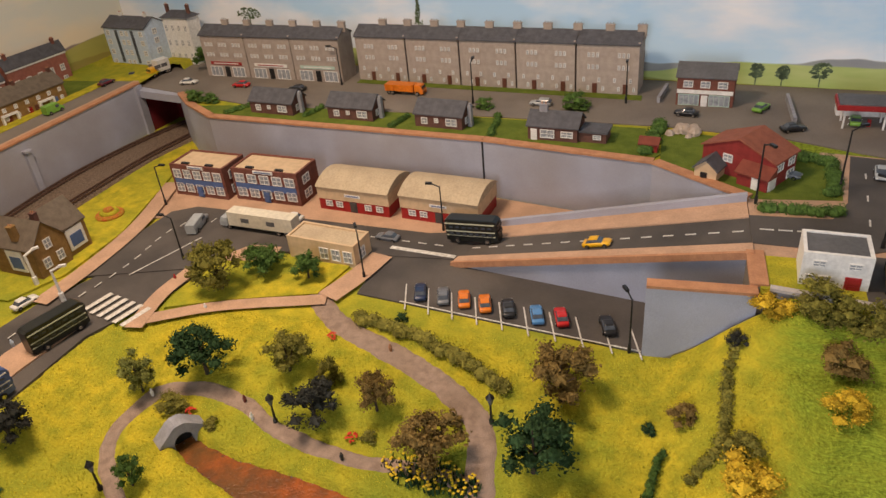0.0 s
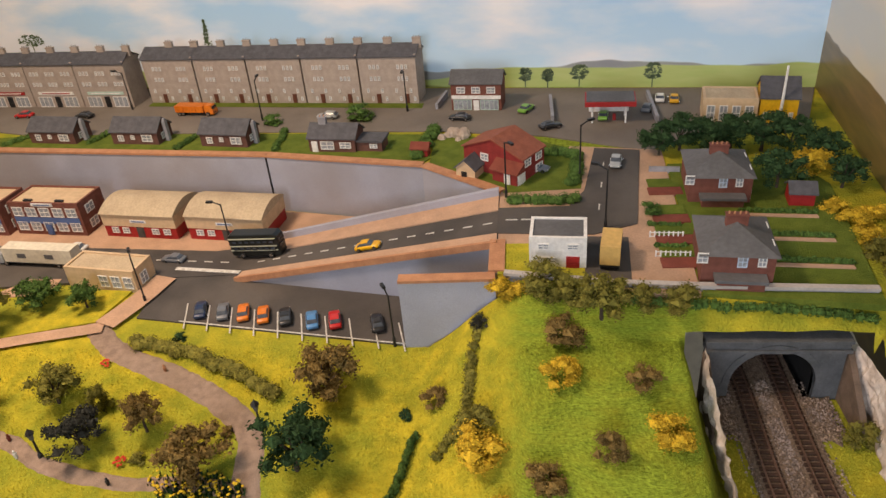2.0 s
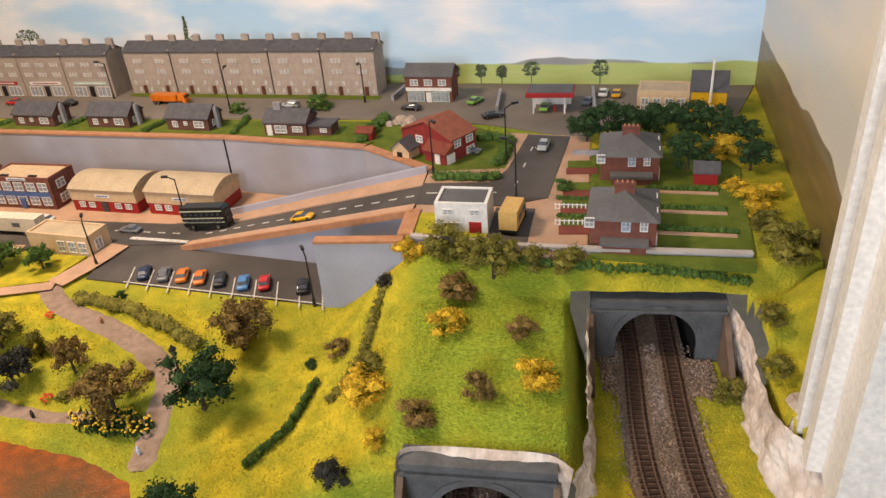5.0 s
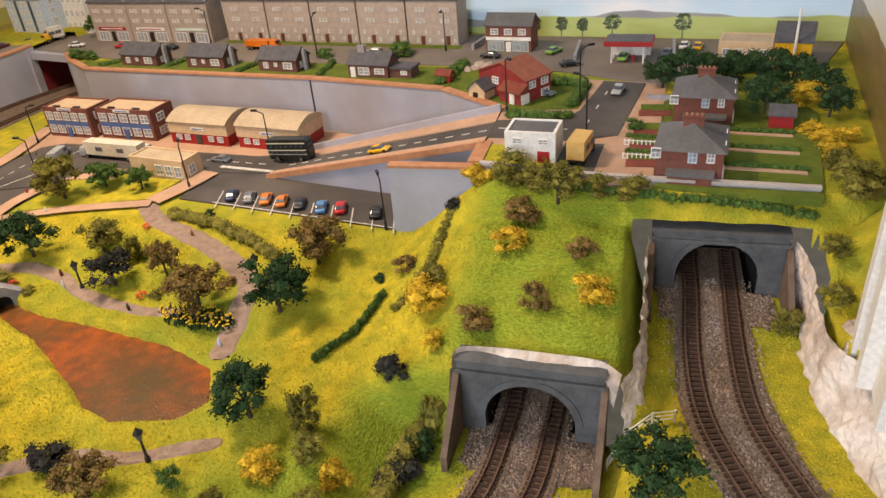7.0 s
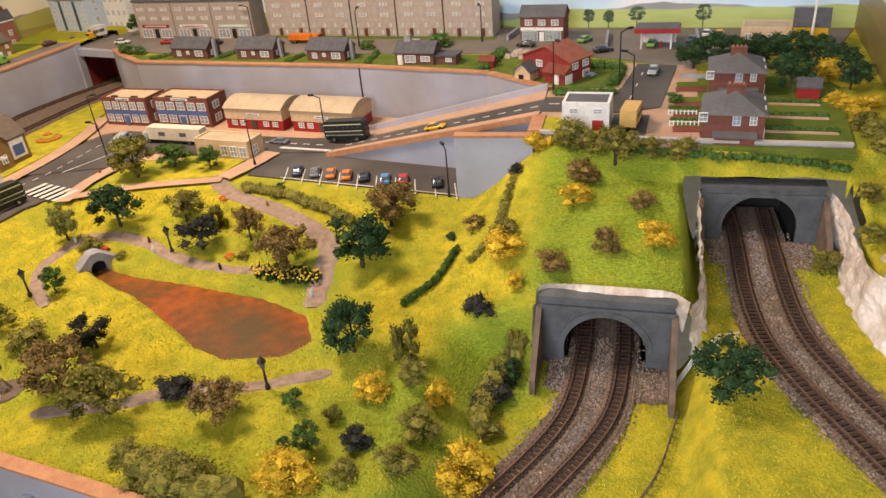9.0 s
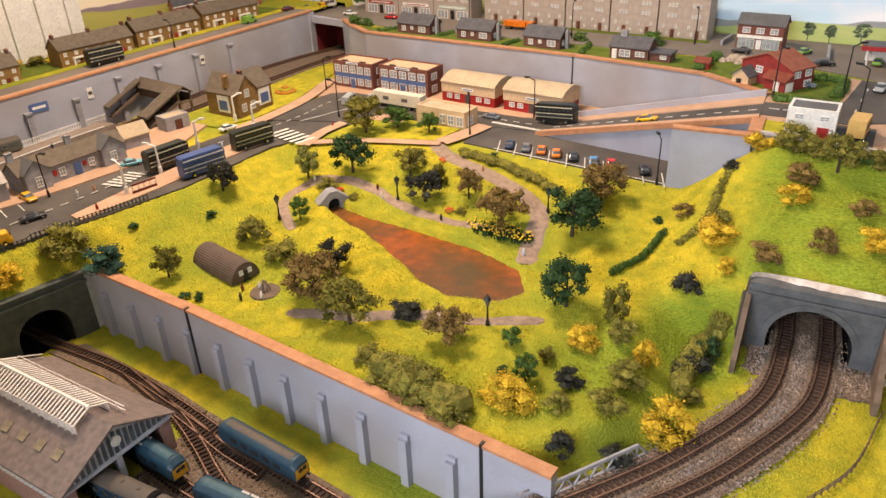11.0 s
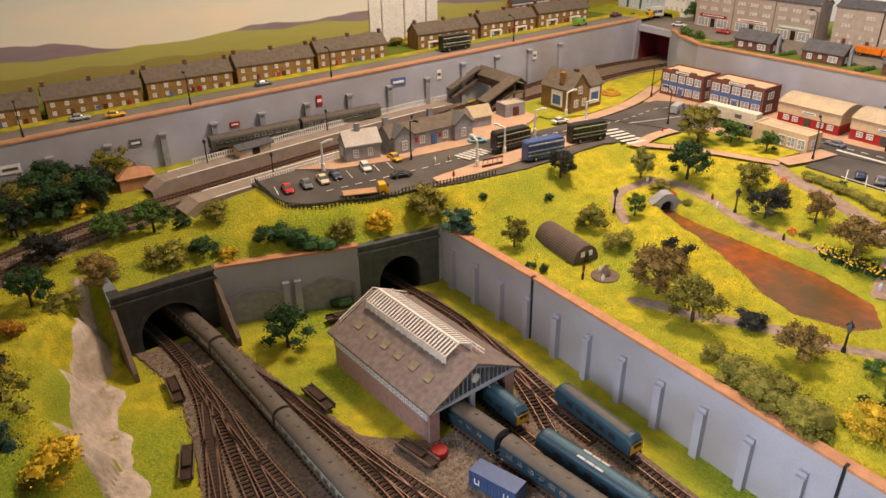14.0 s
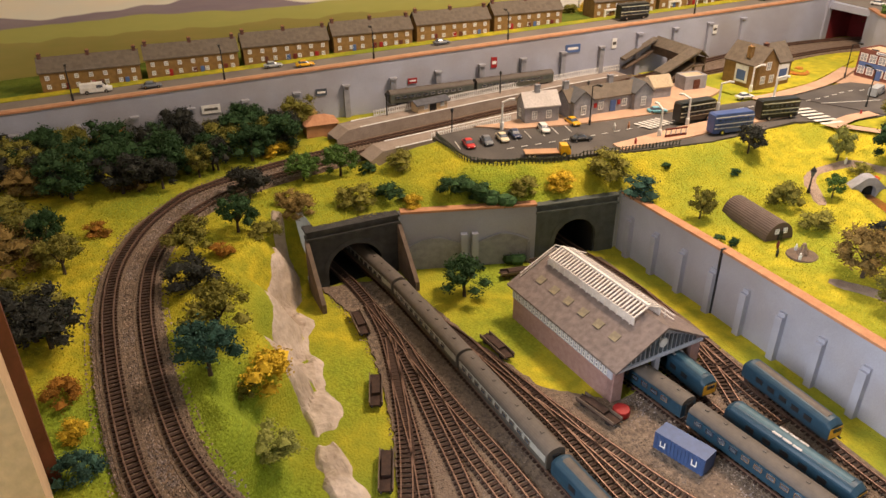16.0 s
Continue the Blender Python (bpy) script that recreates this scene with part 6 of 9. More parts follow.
G().box(w - 0.006, w - 0.0046, 0.052, 0.078, 0.008, 0.036).ob("poster", WHITE, t, "pale blue and white poster")
G().box(w - 0.0046, w - 0.0042, 0.056, 0.074, 0.012, 0.028).ob("poster_panel", BLUE, t)
chimney(t, w * 0.62, 0.006, 0.054, TANBRICK, 2, 0.008, 0.007, 0.012)
chimney(t, w * 0.66, 0.036, 0.062, DARKBRICK, 2, 0.007, 0.006, 0.006)

# grey stone station buildings
t, w = house("station_building", (-0.750, 0.195), (-0.727, 0.345), 0.036, 0.024, S + 0.004, GREYSTONE, BROWNROOF, 0.014, "long grey stone station building", category="station")
for x0 in (0.004, 0.112):
    r, gb = gable(0.032, 0.03, 0.026, 0.014, 0.002, "y")
    G().box(0, 0.032, 0, 0.03, -0.003, 0.026).add(gb.v, gb.f).ob("gable_wing", GREYSTONE, t, m=pose(x0, -0.008, 0))
    r.ob("gable_roof", GREYROOF, t, m=pose(x0, -0.008, 0))
    put(t, "window", window_mesh(0.009, 0.014, None, 1, 2), x0 + 0.0115, -0.008, 0.005)
put(t, "door", door_mesh(0.010, 0.017, BLUE), w * 0.48, 0, 0.001)
for x in (0.34, 0.62):
    put(t, "window", window_mesh(0.009, 0.012), w * x, 0, 0.006)
    G().box(w * x - 0.008, w * x - 0.003, -0.001, 0, 0.010, 0.017).ob("poster", RED, t, "red poster")
for x in (0.03, 0.55):
    chimney(t, w * x, 0.020, 0.038, GREYSTONE, 2, 0.008, 0.006, 0.012)
PALEROOF = mat("pale_sheet_roof", (0.50, 0.46, 0.44), (0.42, 0.38, 0.36), 40, 0.7)
t, w = house("station_lodge", (-0.768, 0.128), (-0.752, 0.178), 0.034, 0.024, S + 0.004, GREYSTONE, PALEROOF, 0.016, "small grey stone lodge with a pale roof", category="station")
for x in (0.2, 0.62):
    put(t, "window", window_mesh(0.008, 0.012, None, 1, 2), w * x, 0, 0.005)
put(t, "window", window_mesh(0.009, 0.012, None, 1, 2), 0, 0.024, 0.005, -90)
chimney(t, w * 0.45, 0.017, 0.040, GREYSTONE, 2, 0.007, 0.006, 0.010)
t, w = house("parcels_hut", (-0.752, 0.366), (-0.742, 0.404), 0.026, 0.018, S + 0.004, GREYSTONE, SANDROOF, 0.014, "grey hut with a sand-coloured roof", category="hut")
t, w = house("stores_hut", (-0.752, 0.448), (-0.742, 0.488), 0.028, 0.020, S + 0.004, GREYSTONE, SANDROOF, 0.002, "grey flat-roofed stores hut", kind="flat", category="hut")
put(t, "door", door_mesh(0.012, 0.015, BROWNDOOR), 0.016, 0, 0.001)

# station footbridge with roofed stairs
fb = thing("footbridge", pose(-0.868, 0.560, 0.092, 0, 0, -10), "brown timber covered footbridge over the lines", "footbridge")
G().box(-0.070, 0.060, -0.012, 0.012, 0.036, 0.039).ob("deck", TIMBER, fb)
for y in (-0.013, 0.012):
    G().box(-0.070, 0.060, y, y + 0.001, 0.039, 0.050).ob("side_panel", TIMBER, fb)
r, gb = gable(0.13, 0.030, 0.0, 0.012, 0.002)
r.ob("roof", BROWNROOF, fb, m=pose(-0.070, -0.015, 0.052))
for x in (-0.068, -0.012, 0.056):
    for y in (-0.012, 0.011):
        G().box(x, x + 0.003, y, y + 0.003, 0, 0.052).ob("post", TIMBER, fb)
for x, s in ((-0.060, -1), (0.052, -1)):
    st = G().extrude([(0.012, 0.039), (0.075, 0.012), (0.075, 0.016), (0.012, 0.044)], -0.010, 0.010).ob("stair", TIMBER, fb, m=pose(x, 0, 0, 0, 0, -90))
    G().extrude([(0.010, 0.062), (0.080, 0.030), (0.080, 0.033), (0.010, 0.065)], -0.014, 0.014).ob("stair_roof", BROWNROOF, fb, m=pose(x, 0, 0, 0, 0, -90))
    G().extrude([(0.012, 0.039), (0.075, 0.012), (0.075, 0.030), (0.012, 0.060)], -0.0125, -0.0115).ob("side_panel", TIMBER, fb, m=pose(x, 0, 0, 0, 0, -90))

# platforms
PLATTOP = mat("platform_top", (0.30, 0.24, 0.20), (0.24, 0.19, 0.155), 60, 0.85)


def platform(name, line, half, zt, label):
    c = glide(line, 0.02)
    vs, fs = [], []
    for i, q in enumerate(c):
        end = min(i, len(c) - 1 - i) * 0.02
        z = (zt if i else zt - 0.010) if end > 0.001 else zt - 0.011
        vs += [(q[0] - half, q[1], 0.078), (q[0] - half, q[1], z), (q[0] + half, q[1], z), (q[0] + half, q[1], 0.078)]
    for i in range(len(c) - 1):
        a, b = 4 * i, 4 * i + 4
        fs += [(a + j + 1, a + j, b + j, b + j + 1) for j in range(3)]
    t = thing(name, Matrix(), label, "platform", kind="structure")
    G().add(vs, fs).ob("platform_body", PLATTOP, t)
    for s in (-1, 1):
        e = [(q[0] + s * (half - 0.001), q[1], zt + 0.0005) for q in c[2:-2]]
        vs = [(x + o, y, z + h) for x, y, z in e for o, h in ((-0.0012, 0), (0.0012, 0), (0.0012, 0.0006), (-0.0012, 0.0006))]
        fs = [(4 * i + j, 4 * i + (j + 1) % 4, 4 * i + 4 + (j + 1) % 4, 4 * i + 4 + j) for i in range(len(e) - 1) for j in range(4)]
        G().add(vs, fs).ob("edging", WHITE, t, "whitened platform edge")


platform("platform_far", [(-0.939, -0.10), (-0.941, 0.0), (-0.941, 0.20), (-0.936, 0.38), (-0.926, 0.50)], 0.017, 0.1015, "grey-brown far platform with white edges")
platform("platform_near", [(-0.832, -0.10), (-0.832, 0.0), (-0.830, 0.20), (-0.825, 0.38), (-0.815, 0.52)], 0.017, 0.1025, "grey-brown near platform with white edges")


def paling(name, line, z, h, material, label, step=0.004, rails=(0.3, 0.85), cat="fence"):
    """A fence of posts, rails and palings along a line."""
    t = thing(name, Matrix(), label, cat, kind="structure")
    c = glide([(*p, 0) for p in line], step)
    pa, rl = G(), G()
    for i, q in enumerate(c):
        zz = z if z is not None else ground(q[0], q[1])
        pa.box(q[0] - 0.0006, q[0] + 0.0006, q[1] - 0.0006, q[1] + 0.0006, zz - 0.001, zz + h)
        if i:
            p = c[i - 1]
            zp = z if z is not None else ground(p[0], p[1])
            for f in rails:
                rl.tube((p[0], p[1], zp + h * f), (q[0], q[1], zz + h * f), 0.0005, None, 4)
    pa.ob("palings", material, t)["kind"] = "stuff"
    rl.ob("rails", material, t)
    return t


paling("fence_platform_far", [(-0.955, -0.02), (-0.957, 0.20), (-0.952, 0.38), (-0.942, 0.49)], 0.1015, 0.011, WHITE, "white paling fence along the far platform")
paling("fence_platform_near", [(-0.818, 0.0), (-0.817, 0.14)], 0.1025, 0.010, WHITE, "white paling fence along the near platform")
FENCEDARK = mat("dark_fence", (0.07, 0.08, 0.06), (0.05, 0.055, 0.045), 80, 0.8)
paling("fence_forecourt", [(-0.818, 0.0), (-0.76, -0.012), (-0.698, -0.014), (-0.655, 0.045), (-0.628, 0.12), (-0.606, 0.19), (-0.588, 0.25)], None, 0.009, FENCEDARK, "dark green wire fence round the forecourt", 0.005)
paling("fence_gate", [(0.238, 0.285), (0.262, 0.296), (0.284, 0.303)], None, 0.012, WHITE, "short white post-and-rail fence beside the line", 0.016, (0.35, 0.65, 0.95))
paling("fence_embankment", [(0.238, 0.25), (0.215, 0.17), (0.17, 0.10), (0.14, 0.05)], None, 0.007, TIMBER, "low brown trackside fence", 0.008, (0.5, 0.9))
paling("fence_garden", [(0.232, 0.600), (0.262, 0.598)], U, 0.008, WHITE, "white garden fence by the semis", 0.004)
paling("fence_garden", [(0.232, 0.565), (0.262, 0.563)], U, 0.008, WHITE, "white garden fence by the semis", 0.004)

# far platform shelter and the brick hut by the wall
t, w = house("platform_shelter", (-0.931, 0.045), (-0.931, 0.100), 0.020, 0.014, 0.1015, CREAM, SLATE, 0.004, "cream timber waiting shelter on the platform", category="shelter", over=0.004)
for x in (0.012, 0.042):
    put(t, "window", window_mesh(0.007, 0.007), w * 0.1 + x - 0.006, 0, 0.005)
put(t, "doorway", door_mesh(0.012, 0.012, BLACK), w * 0.4, 0, 0.001)
t, w = house("brick_hut", (-0.975, -0.125), (-0.965, -0.078), 0.034, 0.022, 0.080, COPING, COPING, 0.010, "orange brick hut beside the retaining wall", kind="hip", category="hut")

# engine shed
SHEDBRICK = mat("mauve_brick", (0.40, 0.25, 0.23), (0.33, 0.20, 0.185), 160, 0.8, bump=0.3)
SHEDROOF = mat("brown_slate", (0.225, 0.175, 0.16), (0.15, 0.118, 0.108), 160, 0.75, bump=0.4)
IRON = mat("white_ironwork", (0.80, 0.74, 0.70), (0.66, 0.60, 0.56), 120, 0.6)
PALETRIM = mat("pale_blue_trim", (0.50, 0.52, 0.60), (0.42, 0.44, 0.52), 80, 0.7)
t = thing("engine_shed", pose(-0.514, -0.084, 0.0, 0, 0, -4), "mauve brick two-road engine shed with a louvred ridge", "engine shed")
L, D_, H_ = 0.166, 0.110, 0.042
G().box(0, L, 0, 0.004, -0.002, H_).ob("side_wall", SHEDBRICK, t)
G().box(0, L, D_ - 0.004, D_, -0.002, H_).ob("side_wall", SHEDBRICK, t)
G().box(0, 0.004, 0.004, D_ - 0.004, -0.002, H_).ob("end_wall", SHEDBRICK, t)
for y in (0.0, D_ - 0.012):
    G().box(L - 0.008, L + 0.002, y, y + 0.012, -0.002, H_ + 0.001).ob("pier", SHEDBRICK, t)
G().box(L - 0.004, L + 0.001, D_ / 2 - 0.003, D_ / 2 + 0.003, -0.002, H_).ob("pier", PALETRIM, t)
G().box(0.0, L, -0.0012, 0, H_ - 0.014, H_ - 0.001).ob("clerestory", PALETRIM, t, "pale blue window band")
for i in range(24):
    put(t, "window", window_mesh(0.0042, 0.009, WHITE, 0, 1), 0.006 + 0.0065 * i, -0.0013, H_ - 0.012)
for x in (0.0, L):
    e = G()
    e.add([(x - 0.001, -0.002, H_ - 0.004), (x - 0.001, D_ / 2, H_ + 0.026), (x - 0.001, D_ + 0.002, H_ - 0.004), (x + 0.002, -0.002, H_ - 0.004), (x + 0.002, D_ / 2, H_ + 0.026), (x + 0.002, D_ + 0.002, H_ - 0.004)], [(0, 1, 2), (5, 4, 3), (0, 3, 4, 1), (1, 4, 5, 2), (2, 5, 3, 0)])
    e.ob("gable_screen", PALETRIM if x else SHEDBRICK, t)
for i in range(17):
    y = 0.010 + 0.0056 * i
    hh = (1 - abs(y - D_ / 2) / (D_ / 2)) * 0.022
    G().box(L + 0.0025, L + 0.0032, y - 0.0016, y + 0.0016, H_ - 0.001, H_ + hh).ob("glazing_slot", GLASS, t)
G().box(L + 0.002, L + 0.0045, 0.0, D_, H_ - 0.005, H_ - 0.002).ob("lintel", PALETRIM, t)
G().tube((L + 0.002, D_ / 2, H_ + 0.012), (L + 0.005, D_ / 2, H_ + 0.012), 0.005, None, 14).ob("clock", WHITE, t)
r, gb = gable(L + 0.008, D_, H_, 0.029, 0.004, "x", 0.0022)
r.ob("roof", SHEDROOF, t, "brown slate roof", m=pose(-0.004, 0, 0))
PATCH = mat("mossy_rooflight", (0.27, 0.225, 0.14), (0.18, 0.15, 0.11), 120, 0.6)
for i in range(6):
    G().box(-0.005, 0.005, -0.0045, 0.0045, 0, 0.0008).ob("rooflight", PATCH, t, m=pose(0.022 + 0.024 * i, 0.020, H_ + 0.029 * 0.020 / (D_ / 2) + 0.0026, 27.5, 0, 0))
# louvred ridge vent
V0, V1, VZ = 0.010, L - 0.020, H_ + 0.029
for s in (-1, 1):
    G().box(V0, V1, D_ / 2 + s * 0.0165 - 0.0006, D_ / 2 + s * 0.0165 + 0.0006, VZ - 0.007, VZ + 0.002).ob("vent_rail", IRON, t)
    for i in range(30):
        x = V0 + (V1 - V0) * i / 29
        G().box(-0.0009, 0.0009, 0, 0.0185, -0.0005, 0.0005).ob("louvre", IRON, t, m=pose(x, D_ / 2, VZ + 0.0105, -24 if s > 0 else 24, 0, 0) @ (Matrix() if s > 0 else pose(0, 0, 0, 0, 0, 180)))
        if i % 2 == 0:
            G().box(x - 0.0008, x + 0.0008, D_ / 2 + s * 0.0175 - 0.0006, D_ / 2 + s * 0.0175 + 0.0006, VZ - 0.009, VZ - 0.001).ob("vent_bracket", IRON, t)
G().box(V0, V1, D_ / 2 - 0.0012, D_ / 2 + 0.0012, VZ + 0.009, VZ + 0.0115).ob("vent_ridge", IRON, t)
for s in (1,):
    for k, zz in enumerate((0.0, 0.0045)):
        G().tube((V0 - 0.008, D_ / 2 + 0.023, VZ - 0.006 + zz), (V1 + 0.012, D_ / 2 + 0.023, VZ - 0.006 + zz), 0.0006, None, 6).ob("handrail", IRON, t)
    for i in range(12):
        x = V0 + (V1 - V0) * i / 11
        G().tube((x, D_ / 2 + 0.023, VZ - 0.012), (x, D_ / 2 + 0.023, VZ - 0.001), 0.0005, None, 5).ob("stanchion", IRON, t)
for zz in (0.003, 0.007):
    for s in (-1, 1):
        G().tube((-0.002, D_ / 2, VZ + zz), (-0.002, D_ / 2 + s * 0.046, H_ + 0.006 + zz), 0.0006, None, 6).ob("end_rail", IRON, t)

# corrugated hut in the park
t = thing("nissen_hut", pose(-0.458, 0.206, 0.081, 0, 0, -15), "dark brown half-round corrugated hut in the park", "hut")
NISSEN = mat("corrugated_brown", (0.11, 0.075, 0.06), (0.08, 0.055, 0.045), 60, 0.6)
prof = []
for i in range(45):
    a = math.pi * i / 44
    rr = 0.018 + 0.0004 * (i % 2)
    prof.append((rr * math.cos(a), max(0, rr * math.sin(a) * 1.15) - 0.002))
G().extrude([(z_, x_) for z_, x_ in prof], -0.0, 0.078).ob("shell", NISSEN, t, m=Matrix(((0, 1, 0, 0), (-1, 0, 0, 0), (0, 0, 1, 0), (0, 0, 0, 1))))
for y in (-0.008, 0.003):
    put(t, "window", window_mesh(0.005, 0.006), 0.0784, y, 0.006, 90)
put(t, "door", door_mesh(0.006, 0.011, BLACK), 0.0784, -0.003, -0.002, 90)

# stone culvert at the pond head
t = thing("culvert", pose(-0.389, 0.371, 0.0812, 0, 0, 56), "small grey stone culvert arch at the pond head", "culvert")
n, rr = 12, 0.009
arc = [(-rr, 0)] + [(-rr * math.cos(math.pi * i / n), 0.007 + rr * math.sin(math.pi * i / n)) for i in range(n + 1)] + [(rr, 0)]
out = [(-0.022, 0.004)] + [(-0.022 + 0.044 * i / n, 0.012 + 0.014 * min(1, 2.6 * min(i / n, 1 - i / n))) for i in range(n + 1)] + [(0.022, 0.004)]
k = len(arc)
vs = [(x, 0, z) for x, z in out] + [(x, 0, z) for x, z in arc] + [(x, 0.016, z) for x, z in out] + [(x, 0.016, z) for x, z in arc]
fs = []
for i in range(k - 1):
    fs += [(i, k + i, k + i + 1, i + 1), (i + 1, 2 * k + i + 1, 2 * k + i, i), (k + i, 3 * k + i, 3 * k + i + 1, k + i + 1), (2 * k + i + 1, 3 * k + i + 1, 3 * k + i, 2 * k + i)]
G().add(vs, fs).ob("arch_face", GREYSTONE, t)
# black plate set back in the arch, its colour standing in for shade
G().box(-0.0095, 0.0095, 0.0085, 0.0095, -0.003, 0.0165).ob("mouth_shade_plate", HOLEBLACK, t, "black plate standing in for the shade in the culvert")

# girder side of the bridge
t = thing("bridge_girder", pose(0.012, 0.047, 0.0555, 0, 0, 53.6), "grey steel lattice girder beside the lower line", "bridge")
G().box(0, 0.10, -0.001, 0.001, 0, 0.003).ob("chord", GREYSTONE, t)
G().box(0.012, 0.088, -0.001, 0.001, 0.013, 0.016).ob("chord", GREYSTONE, t)
for i in range(6):
    x = 0.012 + 0.0152 * i
    G().tube((x, 0, 0.002), (x + (0.0076 if i < 5 else 0), 0, 0.014), 0.0009, None, 5).ob("lattice_bar", GREYSTONE, t)
    if i < 5:
        G().tube((x + 0.0152, 0, 0.002), (x + 0.0076, 0, 0.014), 0.0009, None, 5).ob("lattice_bar", GREYSTONE, t)
for x0, x1 in ((0.0, 0.012), (0.10, 0.088)):
    G().tube((x0, 0, 0.001), (x1, 0, 0.015), 0.0012, None, 5).ob("end_bar", GREYSTONE, t)


# ---- vehicles ----
RUBBER = mat("rubber", (0.02, 0.02, 0.02), (0.015, 0.015, 0.015), 60, 0.8, bump=0)
CHROME = mat("chrome", (0.7, 0.7, 0.7), (0.6, 0.6, 0.6), 30, 0.2, 1.0, bump=0)
LAMPGLASS = mat("headlamp", (0.8, 0.78, 0.7), (0.7, 0.68, 0.6), 30, 0.2, bump=0)
PAINTS = {}


def paint(name, c, rough=0.3):
    if name not in PAINTS:
        PAINTS[name] = mat(name + "_paint", c, tuple(v * 0.85 for v in c), 25, rough, bump=0.01, spec=0.5)
    return PAINTS[name]


def wheel(parent, x, y, r, w=0.0022):
    o = G().tube((x, y - w / 2, r), (x, y + w / 2, r), r, None, 14).ob("wheel", RUBBER, parent)
    s = -1 if y < 0 else 1
    G().tube((x, y + s * w / 2, r), (x, y + s * (w / 2 + 0.0003), r), r * 0.55, None, 10).ob("hub", CHROME, o)


def loft_body(sections):
    """A body from cross-sections (x, half width, z_low, z_high, half width at the top)."""
    vs, fs = [], []
    for x, hw, z0, z1, tw in sections:
        zm = z0 + (z1 - z0) * 0.55
        vs += [(x, -hw * 0.92, z0), (x, hw * 0.92, z0), (x, hw, zm), (x, tw, z1 - 0.0003), (x, tw * 0.8, z1), (x, -tw * 0.8, z1), (x, -tw, z1 - 0.0003), (x, -hw, zm)]
    k = 8
    for i in range(len(sections) - 1):
        fs += [(i * k + j, i * k + (j + 1) % k, (i + 1) * k + (j + 1) % k, (i + 1) * k + j) for j in range(k)]
    fs += [tuple(reversed(range(k))), tuple(range((len(sections) - 1) * k, len(sections) * k))]
    return G().add(vs, [f[::-1] for f in fs[:-2]] + [fs[-2][::-1], fs[-1][::-1]])


def car(x, y, z, rz, colour, label, style="saloon"):
    t = thing("car", pose(x, y, z, 0, 0, rz), label, "car", "model cars")
    h = 0.0062
    loft_body([(-0.0148, 0.0052, 0.0026, 0.0050, 0.0048), (-0.0140, 0.0060, 0.0018, h - 0.0003, 0.0056), (-0.006, 0.0063, 0.0016, h, 0.0058), (0.004, 0.0063, 0.0016, h, 0.0058), (0.0120, 0.0061, 0.0017, h - 0.0007, 0.0055), (0.0148, 0.0053, 0.0024, 0.0046, 0.0048)]).ob("body", colour, t, smooth=True)
    back = -0.0145 if style == "estate" else -0.0105
    loft_body([(back, 0.0053, 0.0055, 0.0066, 0.0052), (back + 0.0035, 0.0054, 0.0055, 0.0093, 0.0043), (0.0015, 0.0054, 0.0055, 0.0095, 0.0043), (0.0065, 0.0054, 0.0055, 0.0064, 0.0052)]).ob("cabin_glass", GLASS, t, "dark glazed cabin")
    loft_body([(back + 0.003, 0.0045, 0.0090, 0.0094, 0.0042), (back + 0.0045, 0.0046, 0.0090, 0.0099, 0.0042), (0.0005, 0.0046, 0.0090, 0.0100, 0.0042), (0.0022, 0.0045, 0.0090, 0.0094, 0.0042)]).ob("roof", colour, t)
    for wx in (-0.0092, 0.0092):
        for wy in (-0.0056, 0.0056):
            wheel(t, wx, wy, 0.0023)
    for s in (-1, 1):
        G().box(0.0143, 0.0150, s * 0.004 - 0.001, s * 0.004 + 0.001, 0.0032, 0.0044).ob("headlight", LAMPGLASS, t)
    return t


def bus(x, y, z, rz, body, band, label, l=0.064):
    t = thing("double_decker_bus", pose(x, y, z, 0, 0, rz), label, "bus", "double-decker buses")
    hw, h = 0.0088, 0.0300
    loft_body([(-l / 2, hw * 0.9, 0.003, h - 0.002, hw * 0.85), (-l / 2 + 0.003, hw, 0.0025, h, hw * 0.93), (l / 2 - 0.004, hw, 0.0025, h, hw * 0.93), (l / 2, hw * 0.88, 0.003, h - 0.003, hw * 0.82)]).ob("body", body, t)
    for zz in (0.0095, 0.0150, 0.0245):
        for s in (-1, 1):
            G().box(-l / 2 + 0.001, l / 2 - 0.002, s * (hw + 0.0001) - 0.0003, s * (hw + 0.0001) + 0.0003, zz, zz + 0.0013).ob("stripe", band, t, "pale lining band")
    me = window_mesh(0.0066, 0.0044, body, 0, 0)
    for zz in (0.0107, 0.0190):
        for i in range(7):
            xx = -l / 2 + 0.005 + 0.0080 * i
            put(t, "window", me, xx, -hw - 0.0001, zz)
            put(t, "window", me, xx + 0.0066, hw + 0.0001, zz, 180)
        put(t, "windscreen", window_mesh(0.013, 0.005, body, 1, 0), l / 2 + 0.0002, -0.0065, zz + 0.0005, 90)
    for wx in (-l * 0.28, l * 0.30):
        for s in (-1, 1):
            wheel(t, wx, s * 0.0082, 0.0036, 0.003)
    return t


